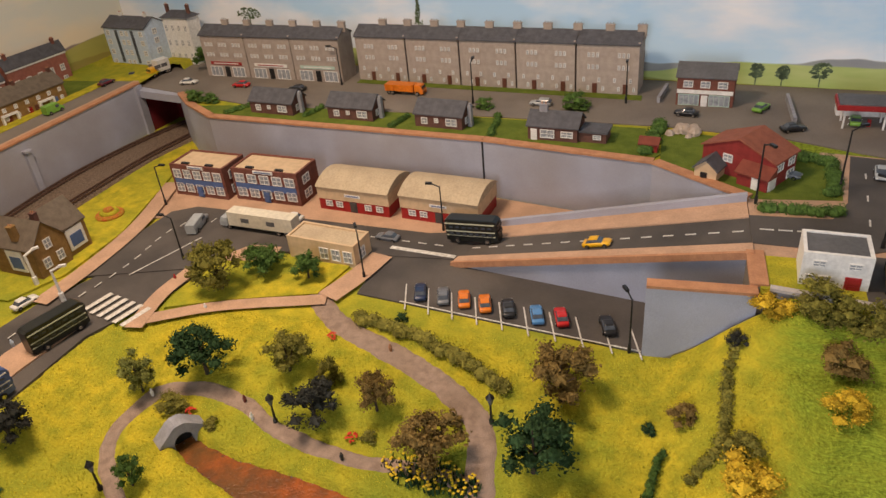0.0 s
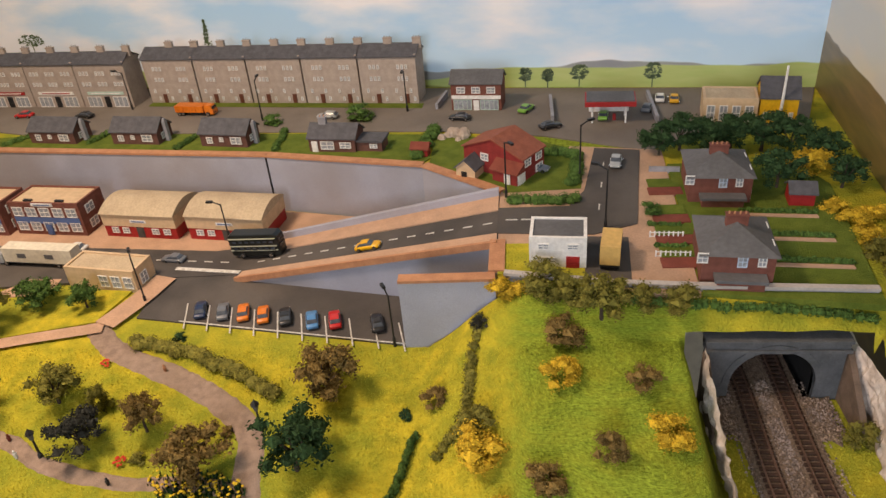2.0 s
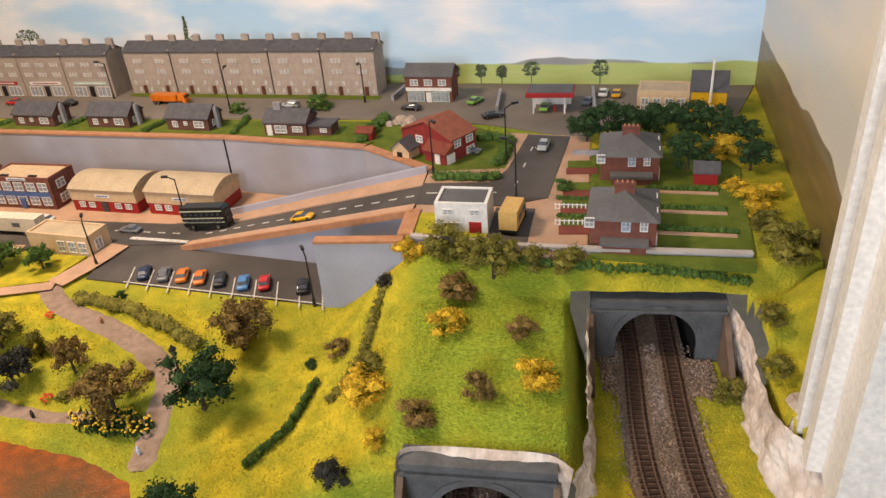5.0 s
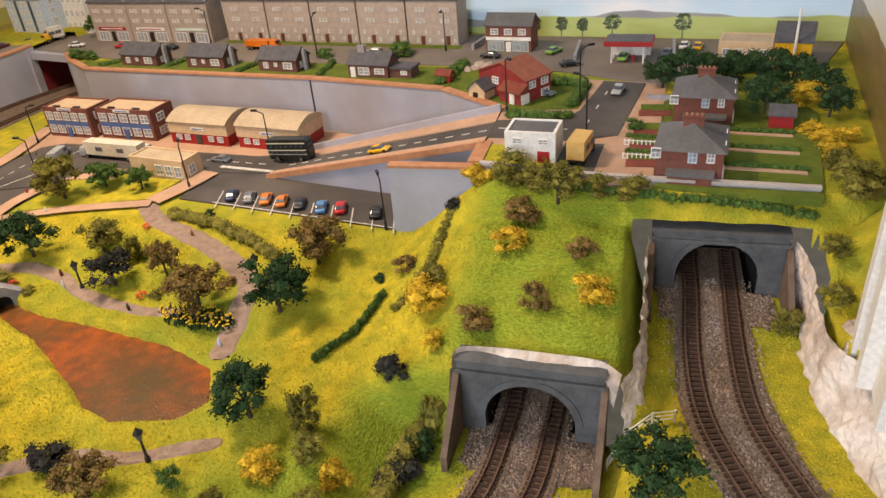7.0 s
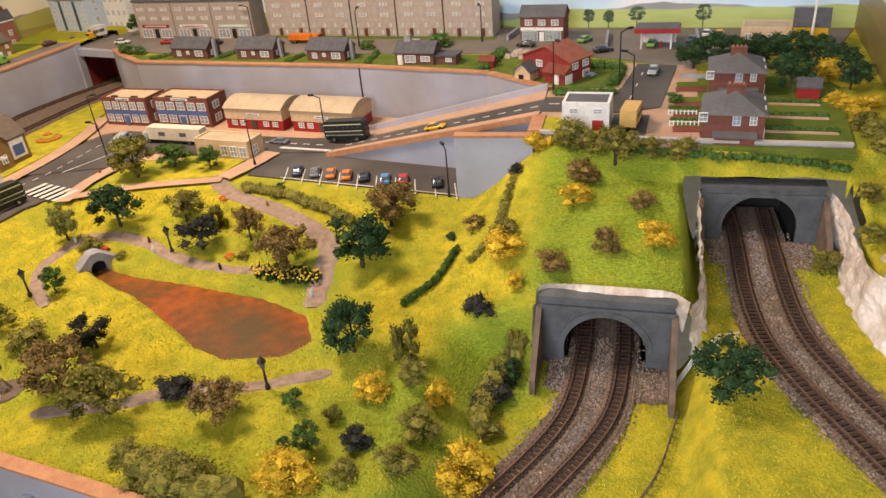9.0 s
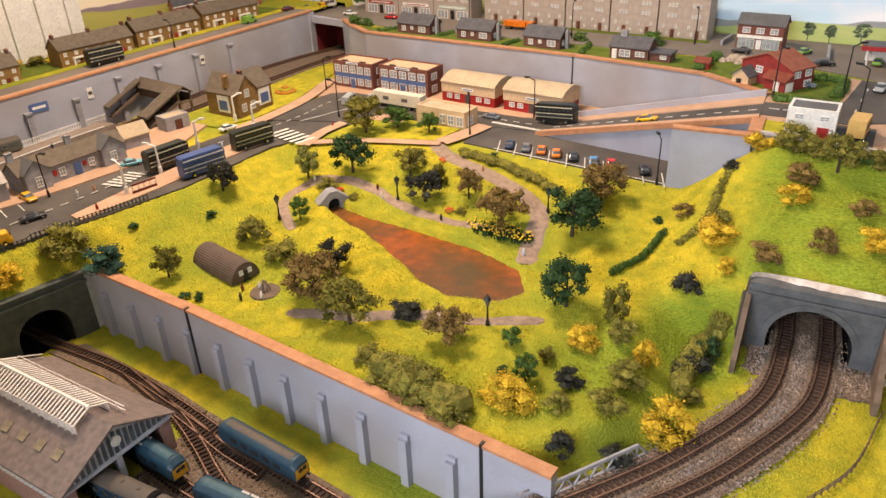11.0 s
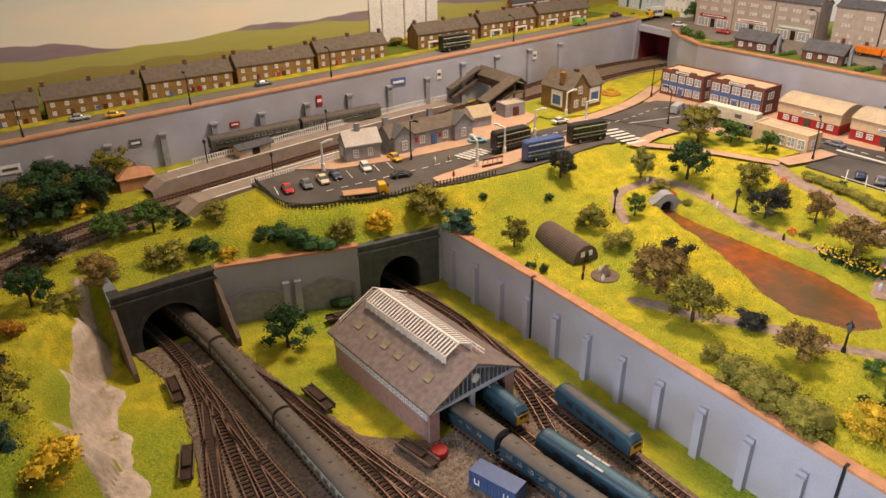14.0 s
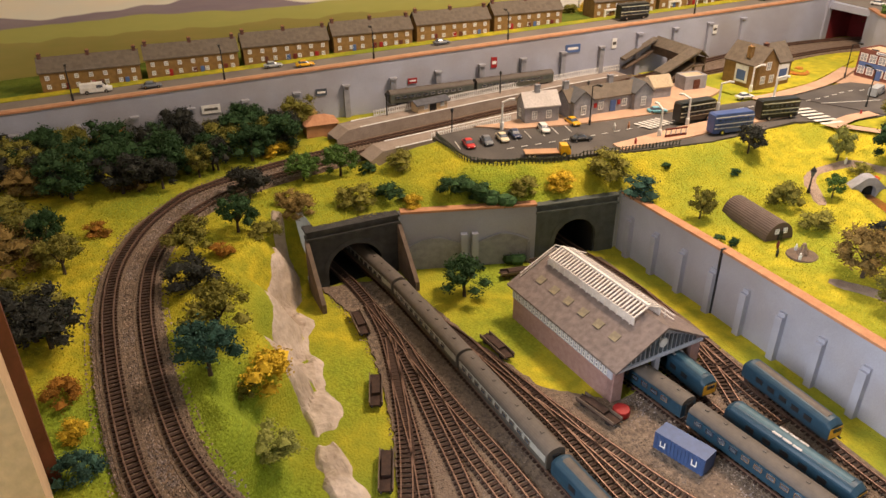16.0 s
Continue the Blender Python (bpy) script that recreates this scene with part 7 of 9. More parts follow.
def lorry(name, x, y, z, rz, cab, load, l, label, box=True):
    t = thing(name, pose(x, y, z, 0, 0, rz), label, "lorry")
    G().box(-l / 2, l / 2, -0.006, 0.006, 0.004, 0.0055).ob("chassis", BLACK, t)
    loft_body([(l / 2 - 0.013, 0.0076, 0.003, 0.016, 0.0072), (l / 2 - 0.004, 0.0076, 0.003, 0.016, 0.0070), (l / 2, 0.0070, 0.003, 0.009, 0.0066)]).ob("cab", cab, t)
    put(t, "windscreen", window_mesh(0.011, 0.005, BLACK, 1, 0), l / 2 - 0.0015, -0.0055, 0.0095, 90)
    if box == "tipper":
        G().prism([(-l / 2, -0.0085), (l / 2 - 0.015, -0.0085), (l / 2 - 0.015, 0.0085), (-l / 2, 0.0085)], 0.006, 0.0155).ob("body", load, t)
        for i in range(5):
            G().box(-l / 2 + 0.004 + i * (l - 0.022) / 4, -l / 2 + 0.005 + i * (l - 0.022) / 4, -0.0093, 0.0093, 0.006, 0.0155).ob("rib", load, t)
    elif box:
        G().box(-l / 2, l / 2 - 0.016, -0.0088, 0.0088, 0.0065, 0.0255).ob("box_body", load, t)
        for s in (-1, 1):
            for xx in (-l * 0.22, l * 0.12):
                G().box(xx - 0.006, xx + 0.006, s * 0.0089 - 0.0002, s * 0.0089 + 0.0002, 0.013, 0.019).ob("emblem", GREYROOF, t, "grey emblem block")
    else:
        G().box(-l / 2, l / 2 - 0.015, -0.0085, 0.0085, 0.0058, 0.0072).ob("flatbed", load, t)
    for wx in (-l * 0.40, -l * 0.30, l * 0.36):
        for s in (-1, 1):
            wheel(t, wx, s * 0.0068, 0.0034, 0.003)
    return t


def van(x, y, z, rz, colour, label, l=0.034, name="van"):
    t = thing(name, pose(x, y, z, 0, 0, rz), label, "van")
    loft_body([(-l / 2, 0.0068, 0.002, 0.0145, 0.0062), (l * 0.20, 0.0070, 0.002, 0.0150, 0.0062), (l * 0.34, 0.0068, 0.002, 0.0095, 0.0060), (l / 2, 0.0060, 0.0025, 0.0070, 0.0055)]).ob("body", colour, t)
    for s in (-1, 1):
        G().box(l * 0.02, l * 0.22, s * 0.0071 - 0.0002, s * 0.0071 + 0.0002, 0.0085, 0.0125).ob("side_window", GLASS, t)
    G().add([(l * 0.225, -0.005, 0.0146), (l * 0.225, 0.005, 0.0146), (l * 0.335, 0.0052, 0.0102), (l * 0.335, -0.0052, 0.0102)], [(0, 3, 2, 1)]).ob("windscreen", GLASS, t)
    for wx in (-l * 0.3, l * 0.3):
        for s in (-1, 1):
            wheel(t, wx, s * 0.0062, 0.0027)
    return t


P_ = dict(white=paint("white", (0.75, 0.74, 0.71)), black=paint("black", (0.02, 0.02, 0.022)), orange=paint("orange", (0.75, 0.20, 0.015)), scarlet=paint("scarlet", (0.55, 0.02, 0.02)), blue=paint("mid_blue", (0.09, 0.25, 0.52)), navy=paint("navy", (0.02, 0.035, 0.09)), yellow=paint("yellow", (0.78, 0.42, 0.01)), grey=paint("grey", (0.16, 0.17, 0.19)), silver=paint("silver", (0.40, 0.42, 0.43)), green=paint("lime", (0.20, 0.42, 0.06)), maroon=paint("maroon", (0.14, 0.02, 0.03)), cream=paint("cream", (0.70, 0.60, 0.42)), sky=paint("sky", (0.18, 0.45, 0.55)))
Z = S + 0.0021
for i, (c, lab) in enumerate((("navy", "navy blue saloon car parked in a bay"), ("grey", "dark grey saloon car parked in a bay"), ("orange", "pale orange saloon car parked in a bay"), ("orange", "bright orange saloon car parked in a bay"), ("black", "black saloon car parked in a bay"), ("blue", "mid-blue saloon car parked in a bay"), ("scarlet", "scarlet saloon car parked in a bay"), ("black", "long black saloon car parked in a bay"))):
    x, y = ((-0.232, 0.588), (-0.206, 0.585), (-0.183, 0.583), (-0.160, 0.579), (-0.135, 0.575), (-0.105, 0.569), (-0.081, 0.569), (-0.036, 0.563))[i]
    car(x, y, Z, 106, P_[c], lab)
for x, y, rz, c, lab in ((-0.741, 0.011, -18, "scarlet", "red saloon car in the station car park"), (-0.737, 0.038, -18, "grey", "dark grey saloon car in the station car park"), (-0.735, 0.063, -18, "cream", "cream saloon car in the station car park"), (-0.737, 0.086, -18, "navy", "dark blue saloon car in the station car park"), (-0.732, 0.134, -22, "white", "white estate car in the station car park"), (-0.732, 0.188, -10, "yellow", "yellow hatchback car in the station car park"), (-0.673, 0.151, 70, "black", "black saloon car driving past the station"), (-0.700, 0.328, 60, "sky", "pale blue car by the station kerb"), (-0.672, 0.497, 75, "white", "white car by the station house"), (-0.448, 0.722, 175, "white", "white sports car on the street"), (-0.306, 0.692, 172, "grey", "dark grey saloon car on the street")):
    car(x, y, Z, rz, P_[c], lab, "estate" if "estate" in lab else "saloon")
xr, yr, zr = on_ramp(0.52, 0.30)
t = car(xr, yr, zr + 0.001, 170, P_["yellow"], "yellow saloon car on the ramp")
t.matrix_basis = pose(xr, yr, zr + 0.0012, 0, -14, -9)
Z = U + 0.0017
for x, y, rz, c, lab in ((-0.664, 1.005, 180, "scarlet", "red car before the shops"), (-0.556, 0.992, 170, "black", "black car before the shops"), (-0.770, 1.015, 10, "white", "white car on the high street"), (-0.163, 0.948, 175, "silver", "silver estate car on the high street"), (0.028, 0.922, 170, "black", "black car by the corner shop"), (0.148, 0.880, 20, "black", "black car by the filling station"), (0.118, 0.945, 60, "green", "green car beside the filling station"), (0.218, 0.905, 80, "green", "white and green car at the pumps"), (0.218, 0.762, 260, "silver", "silver car on the side road"), (0.278, 0.930, 70, "grey", "grey car beside the public house"), (0.300, 0.965, 80, "white", "white van-like car by the public house"), (0.318, 0.960, 80, "yellow", "tan car by the public house"), (0.372, 0.850, 20, "white", "white car before the public house"), (0.128, 0.755, -20, "grey", "green-grey car in the red house garden"), (-0.905, 1.045, 120, "black", "black car at the road junction")):
    car(x, y, Z + (0.0 if x < 0.18 or x > 0.26 else 0.0014), rz, P_[c], lab, "estate" if "estate" in lab else "saloon")
for y, o, c, lab, rz in ((-0.118, 0.052, "silver", "silver car on the upper road", 79), (-0.075, 0.032, "yellow", "yellow car on the upper road", 79), (-0.305, 0.032, "grey", "dark grey car on the upper road", 79), (0.168, 0.050, "grey", "grey car on the upper road", 79), (0.985, 0.06, "maroon", "maroon car on the upper road", 79)):
    car(wall_x(y) - o, y, left_z(y) + 0.002, rz, P_[c], lab)
van(wall_x(-0.378) - 0.048, -0.378, left_z(-0.378) + 0.002, 79, P_["white"], "white panel van on the upper road", 0.044)
van(wall_x(0.865) - 0.045, 0.865, left_z(0.865) + 0.002, 79, P_["green"], "green and white camper van on the upper road", 0.032)
GREENBUS = paint("dark_bus_green", (0.010, 0.012, 0.011), 0.35)
BUSBLUE = paint("bus_blue", (0.05, 0.09, 0.26), 0.35)
LINING = paint("lining_cream", (0.55, 0.56, 0.42), 0.5)
bus(wall_x(0.545) - 0.042, 0.545, left_z(0.545) + 0.002, 79, GREENBUS, LINING, "near-black double-decker bus with cream lining on the upper road")
xr, yr, zr = on_ramp(0.06, 0.42)
bus(-0.199, 0.695, S + 0.0035, 190, GREENBUS, LINING, "near-black double-decker bus at the foot of the ramp").matrix_basis = pose(-0.199, 0.697, S + 0.0075, 0, -5, -8)
bus(-0.585, 0.452, S + 0.003, 72, GREENBUS, LINING, "near-black double-decker bus by the crossing")
bus(-0.642, 0.340, S + 0.005, 80, GREENBUS, LINING, "near-black double-decker bus at the station stop")
bus(-0.583, 0.345, S + 0.003, 74, BUSBLUE, paint("bus_white", (0.72, 0.70, 0.66)), "blue and white double-decker bus in the forecourt")
lorry("articulated_lorry", -0.478, 0.690, S + 0.0035, 174, P_["silver"], paint("lorry_cream", (0.72, 0.66, 0.53), 0.6), 0.112, "cream box lorry on the street")
lorry("tipper_lorry", -0.372, 0.985, U + 0.0017, -8, P_["orange"], P_["orange"], 0.062, "orange tipper lorry on the high street", "tipper")
lorry("flatbed_lorry", -0.655, 0.075, S + 0.0022, 62, P_["yellow"], paint("wood_bed", (0.5, 0.28, 0.15), 0.8), 0.060, "yellow-cabbed flatbed lorry in the car park", False)
lorry("box_lorry", -0.862, 1.062, U + 0.0017, 250, P_["yellow"], P_["white"], 0.040, "yellow-cabbed white box lorry by the flats")
lorry("removal_lorry", 0.192, 0.565, U + 0.0024, 80, P_["navy"], paint("tan_box", (0.62, 0.40, 0.12), 0.6), 0.050, "removal lorry with a tan box beside the white house")
van(-0.566, 0.686, S + 0.0035, 100, P_["silver"], "grey-green van in the lay-by", 0.044)

# ---- trains ----
BRBLUE = paint("rail_blue", (0.014, 0.048, 0.080), 0.5)
ROOFGREY = paint("carriage_roof", (0.105, 0.085, 0.07), 0.7)
RAILGREY = paint("coach_grey", (0.36, 0.36, 0.33), 0.6)
BROWNCOACH = paint("coach_grime", (0.085, 0.075, 0.062), 0.7)
YEL = paint("warning_yellow", (0.70, 0.36, 0.02), 0.5)
OLIVEC = paint("coach_olive", (0.10, 0.10, 0.075), 0.6)


def bogie(t, x, n=2):
    b = G().box(x - 0.011, x + 0.011, -0.0068, 0.0068, 0.0035, 0.0062).ob("bogie", BLACK, t)
    for i in range(n):
        for s in (-1, 1):
            xx = x + (i - (n - 1) / 2) * 0.013
            G().tube((xx, s * 0.0042, 0.0034), (xx, s * 0.0056, 0.0034), 0.0032, None, 12).ob("wheel", SLEEPER, b)


def rail_body(l, hw, z0, z1, crown):
    prof = [(-hw * 0.96, z0), (hw * 0.96, z0), (hw, z0 + (z1 - z0) * 0.4), (hw * 0.97, z1)]
    top = [(hw * math.cos(math.pi * i / 12), z1 + crown * math.sin(math.pi * i / 12)) for i in range(13)]
    return prof, top


def on_x(prof, x0, x1):
    """A profile in y and z, drawn out along x."""
    n = len(prof)
    vs = [(x0, y, z) for y, z in prof] + [(x1, y, z) for y, z in prof]
    return G().add(vs, [tuple(reversed(range(n))), tuple(range(n, 2 * n))] + [(i, (i + 1) % n, n + (i + 1) % n, n + i) for i in range(n)])


def coach(x, y, z, rz, side, band, label, l=0.142):
    t = thing("railway_coach", pose(x, y, z, 0, 0, rz), label, "railway coach", "coaches")
    hw, z0, z1, cr = 0.0094, 0.0062, 0.0205, 0.0058
    on_x([(-hw * 0.96, z0), (hw * 0.96, z0), (hw, 0.012), (hw * 0.98, z1), (-hw * 0.98, z1), (-hw, 0.012)], -l / 2, l / 2).ob("body", side, t)
    on_x([(hw * 0.99 * math.cos(math.pi * i / 12), z1 + cr * math.sin(math.pi * i / 12)) for i in range(13)], -l / 2, l / 2).ob("roof", ROOFGREY, t, "grimy grey curved roof")
    for s in (-1, 1):
        G().box(-l / 2 + 0.002, l / 2 - 0.002, s * hw - 0.0002, s * hw + 0.0002, 0.0125, 0.0192).ob("window_band", band, t)
    me = window_mesh(0.0078, 0.0050, CHROME, 0, 0)
    n = int((l - 0.016) / 0.0122)
    for i in range(n):
        xx = -l / 2 + 0.009 + 0.0122 * i
        put(t, "window", me, xx, -hw - 0.0003, 0.0134)
        put(t, "window", me, xx + 0.0078, hw + 0.0003, 0.0134, 180)
    for i in range(7):
        G().box(-0.0015, 0.0015, -0.0012, 0.0012, 0, 0.0012).ob("roof_vent", ROOFGREY, t, m=pose(-l / 2 + 0.012 + 0.0195 * i, 0, z1 + cr - 0.0003))
    for s in (-1, 1):
        G().box(s * l / 2 - 0.001, s * l / 2 + 0.0015, -0.004, 0.004, 0.0075, 0.0205).ob("gangway", BLACK, t)
        bogie(t, s * l * 0.36)
    return t


def diesel(x, y, z, rz, l, label, nose=True, patch=False):
    t = thing("diesel_locomotive", pose(x, y, z, 0, 0, rz), label, "locomotive", "diesel locomotives")
    hw, z0, z1, cr = 0.0092, 0.0066, 0.0195, 0.0062
    e = 0.0045
    full = [(-hw * 0.96, z0), (hw * 0.96, z0), (hw, 0.012), (hw * 0.98, z1)] + [(hw * 0.98 * math.cos(math.pi * i / 10), z1 + cr * math.sin(math.pi * i / 10)) for i in range(1, 10)] + [(-hw * 0.98, z1), (-hw, 0.012)]
    on_x(full, -l / 2 + e, l / 2 - e).ob("body", BRBLUE, t, "faded rail-blue bodyside")
    roof = [(hw * 0.70 * math.cos(math.pi * i / 10), z1 + 0.0010 + (cr - 0.0004) * math.sin(math.pi * i / 10)) for i in range(11)]
    on_x(roof, -l / 2 + e + 0.004, l / 2 - e - 0.004).ob("roof_panel", ROOFGREY if not patch else paint("dusty_teal", (0.05, 0.11, 0.14), 0.6), t, "weathered roof panel")
    for s in (-1, 1):
        x0, x1 = s * (l / 2 - e), s * l / 2
        k = len(full)
        small = [(yy * 0.92, z0 + (zz - z0) * 0.80) for yy, zz in full]
        vs = [(x0, *p) for p in full] + [(x1, *p) for p in small]
        fs = [(i, (i + 1) % k, k + (i + 1) % k, k + i) for i in range(k)] + [tuple(range(k, 2 * k))]
        G().add(vs, fs if s > 0 else [f[::-1] for f in fs]).ob("cab_end", BRBLUE, t, "blue cab end")
        G().box(min(x1, x1 + s * 0.0004), max(x1, x1 + s * 0.0004), -hw * 0.80, hw * 0.80, z0 + 0.001, 0.0185).ob("warning_panel", YEL, t, "warning-yellow end panel")
        for yy in (-0.0042, 0.0006):
            put(t, "cab_window", window_mesh(0.0036, 0.0036, BLACK, 0, 0), x1 + s * 0.0006, yy if s > 0 else -yy, 0.0145, 90 * s)
        for yy in (-0.005, 0.005):
            G().tube((x1, yy, 0.0070), (x1 + s * 0.0028, yy, 0.0070), 0.0011, None, 8).ob("buffer", BLACK, t)
        bogie(t, s * l * 0.32, 3)
    for s in (-1, 1):
        for i in range(5):
            G().box(-0.004, 0.004, -0.0003, 0.0003, 0, 0.005).ob("grille", BLACK, t, m=pose(-l * 0.28 + l * 0.14 * i, s * (hw + 0.0001), 0.0125))
    if patch:
        for i in range(3):
            G().box(-0.0042, 0.0042, -0.0058, 0.0058, 0, 0.0008).ob("roof_plate", PALEROOF, t, "pale roof plate", m=pose(-l * 0.10 + 0.0095 * i, 0, z1 + cr - 0.0012))
    G().box(-0.016, 0.016, -0.006, 0.006, 0.003, 0.0066).ob("fuel_tank", BLACK, t)
    return t


ZR = zy + 0.0034
coach(-0.690, -0.1725, ZR, -0.8, BROWNCOACH, RAILGREY, "grimy brown-grey coach emerging from the tunnel", 0.150)
coach(-0.5345, -0.1805, ZR, -4.7, BROWNCOACH, RAILGREY, "grimy brown-grey coach on the yard line", 0.150)
coach(-0.381, -0.1935, ZR, -4.9, BROWNCOACH, RAILGREY, "grimy brown-grey coach behind the locomotive", 0.150)
diesel(-0.237, -0.2045, ZR, -4, 0.130, "weathered rail-blue diesel locomotive on the yard line")
coach(-0.360, -0.058, ZR, -0.5, BRBLUE, BRBLUE, "dirty rail-blue coach leaving the engine shed")
coach(-0.206, -0.0605, ZR, -0.5, BRBLUE, BRBLUE, "dirty rail-blue coach on the shed road", 0.150)
diesel(-0.352, -0.0125, ZR, -8, 0.112, "rail-blue diesel locomotive half inside the engine shed", patch=True)
diesel(-0.206, -0.0285, ZR, -1, 0.122, "rail-blue diesel locomotive with pale roof plates", patch=True)
diesel(-0.248, 0.0315, ZR, -8.5, 0.100, "small grimy rail-blue diesel locomotive beside the wall")
for x, y, rz, lab in ((-0.965, 0.26, 81, "dark olive coach in the bay platform"), (-0.988, 0.105, 81, "dark olive coach in the bay platform")):
    coach(x, y, 0.098, rz, OLIVEC, GREENPORTAL, lab, 0.150)


def wagon(x, y, rz, label, l=0.052, load=True):
    t = thing("goods_wagon", pose(x, y, 0.001, 0, 0, rz), label, "wagon", "derelict wagons")
    G().box(-l / 2, l / 2, -0.006, 0.006, 0.004, 0.006).ob("underframe", SLEEPER, t)
    G().box(-l / 2, l / 2, -0.0065, -0.0055, 0.006, 0.009).box(-l / 2, l / 2, 0.0055, 0.0065, 0.006, 0.009).ob("side_board", TIMBER, t)
    if load:
        G().box(-l * 0.3, l * 0.2, -0.004, 0.004, 0.006, 0.0095).ob("load", SLEEPER, t)
    for xx in (-l * 0.33, l * 0.33):
        for s in (-1, 1):
            G().tube((xx, s * 0.0042, 0.0030), (xx, s * 0.0055, 0.0030), 0.0030, None, 10).ob("wheel", BLACK, t)
    for s in (-1, 1):
        for yy in (-0.004, 0.004):
            G().tube((s * l / 2, yy, 0.005), (s * (l / 2 + 0.002), yy, 0.005), 0.0009, None, 6).ob("buffer", BLACK, t)


for q in ((-0.474, -0.136, -2), (-0.342, -0.116, 4), (-0.592, -0.237, -12), (-0.481, -0.276, -28), (-0.384, -0.318, -30), (-0.582, -0.022, 70), (-0.584, 0.026, 75)):
    wagon(*q, "dark brown derelict wagon on the yard grass" if q[0] != -0.582 else "dark brown wagon behind the engine shed", 0.046)
t = thing("freight_container", pose(-0.262, -0.093, 0.0005, 0, 0, 10), "blue corrugated freight container in the yard", "container")
G().box(-0.024, 0.024, -0.009, 0.009, 0, 0.019).ob("shell", paint("container_blue", (0.045, 0.085, 0.21), 0.5), t)
for i in range(14):
    for s in (-1, 1):
        G().box(-0.0225 + 0.0034 * i, -0.0212 + 0.0034 * i, s * 0.0092 - 0.0003, s * 0.0092 + 0.0003, 0.001, 0.018).ob("rib", PAINTS["container_blue"], t)
for s in (-1, 1):
    for xx in (-0.015, 0.015):
        G().box(xx - 0.0026, xx - 0.0016, s * 0.0097 - 0.0002, s * 0.0097 + 0.0002, 0.007, 0.013).box(xx + 0.0016, xx + 0.0026, s * 0.0097 - 0.0002, s * 0.0097 + 0.0002, 0.007, 0.013).box(xx - 0.0016, xx + 0.0016, s * 0.0097 - 0.0002, s * 0.0097 + 0.0002, 0.007, 0.0082).ob("emblem", WHITE, t, "white emblem block")
t = thing("storage_drum", pose(-0.330, -0.099, 0.0005), "bright red round tank lid in the yard", "drum")
G().lathe([(0.0078, 0.0), (0.0082, 0.001), (0.0082, 0.007), (0.0076, 0.008), (0.0, 0.0083)], 0, 0, 20).ob("drum_body", RED, t)

# ---- lamps, posters and street furniture ----


def street_lamp(x, y, z, h=0.062, rz=0, material=BLACK, label="tall black street lamp", arm=0.010):
    t = thing("street_lamp", pose(x, y, z, 0, 0, rz), label, "street lamp", "street lamps")
    f = 1.7 if material is WHITE else 1.0
    G().lathe([(0.0017 * f, -0.001), (0.0017 * f, 0.010), (0.0010 * f, 0.011), (0.0008 * f, h)], 0, 0, 8).ob("post", material, t)
    G().tube((0, 0, h - 0.001), (arm, 0, h + 0.003), 0.0008 * f, None, 6).ob("arm", material, t)
    G().box(arm - 0.001, arm + 0.007, -0.0016, 0.0016, h + 0.002, h + 0.0045).ob("lantern", material, t)


for x, y, z, rz in ((-0.652, 0.739, S, 0), (-0.304, 0.608, S, 120), (-0.014, 0.533, S, 120), (0.094, 0.690, U, -60), (0.175, 0.729, U, 30), (-0.260, 0.950, U, 90), (-0.050, 0.962, U, -90), (-0.540, 0.612, S, 180), (0.192, 0.618, U, 150), (-0.715, 0.205, S, 0), (-0.245, 0.722, S + 0.002, 180), (-0.492, 1.02, U, 180)):
    street_lamp(x, y, z, 0.060 if x < 0.09 else 0.066, rz)
for y in (-0.415, -0.205, 0.03, 0.27, 0.66):
    street_lamp(wall_x(y) - 0.014, y, left_z(y) + 0.003, 0.046, 170)
for x, y, rz in ((-0.624, 0.250, 170), (-0.634, 0.318, 200), (-0.770, 0.088, 60), (-0.660, 0.417, 30), (-0.632, 0.512, 30), (-0.690, 0.535, 60)):
    street_lamp(x, y, S + 0.003, 0.040, rz, WHITE, "tall white-painted station lamp")
for x, y in ((-0.102, 0.206), (-0.312, 0.402), (-0.122, 0.437), (-0.429, 0.307)):
    t = thing("park_lamp", pose(x, y, ground(x, y)), "black Victorian park lamp with a square lantern", "park lamp", "park lamps")
    G().lathe([(0.0024, -0.001), (0.0022, 0.004), (0.0012, 0.006), (0.0009, 0.022)], 0, 0, 8).ob("post", BLACK, t)
    G().lathe([(0.0016, 0.022), (0.0034, 0.029)], 0, 0, 6).ob("lantern", GLASS, t)
    G().lathe([(0.0042, 0.029), (0.0030, 0.031), (0.0008, 0.0335), (0.0004, 0.035)], 0, 0, 6).ob("lantern_cap", BLACK, t)
for x, y, z in ((-0.950, 0.0, 0.1015), (-0.950, 0.22, 0.1015), (-0.826, 0.04, 0.1025), (-0.822, 0.30, 0.1025)):
    t = thing("platform_lamp", pose(x, y, z), "dark platform lamp post", "platform lamp", "platform lamps")
    G().lathe([(0.0012, -0.001), (0.0008, 0.030)], 0, 0, 6).ob("post", BLACK, t)
    G().lathe([(0.0012, 0.030), (0.0026, 0.034), (0.0006, 0.037)], 0, 0, 6).ob("lantern", BLACK, t)
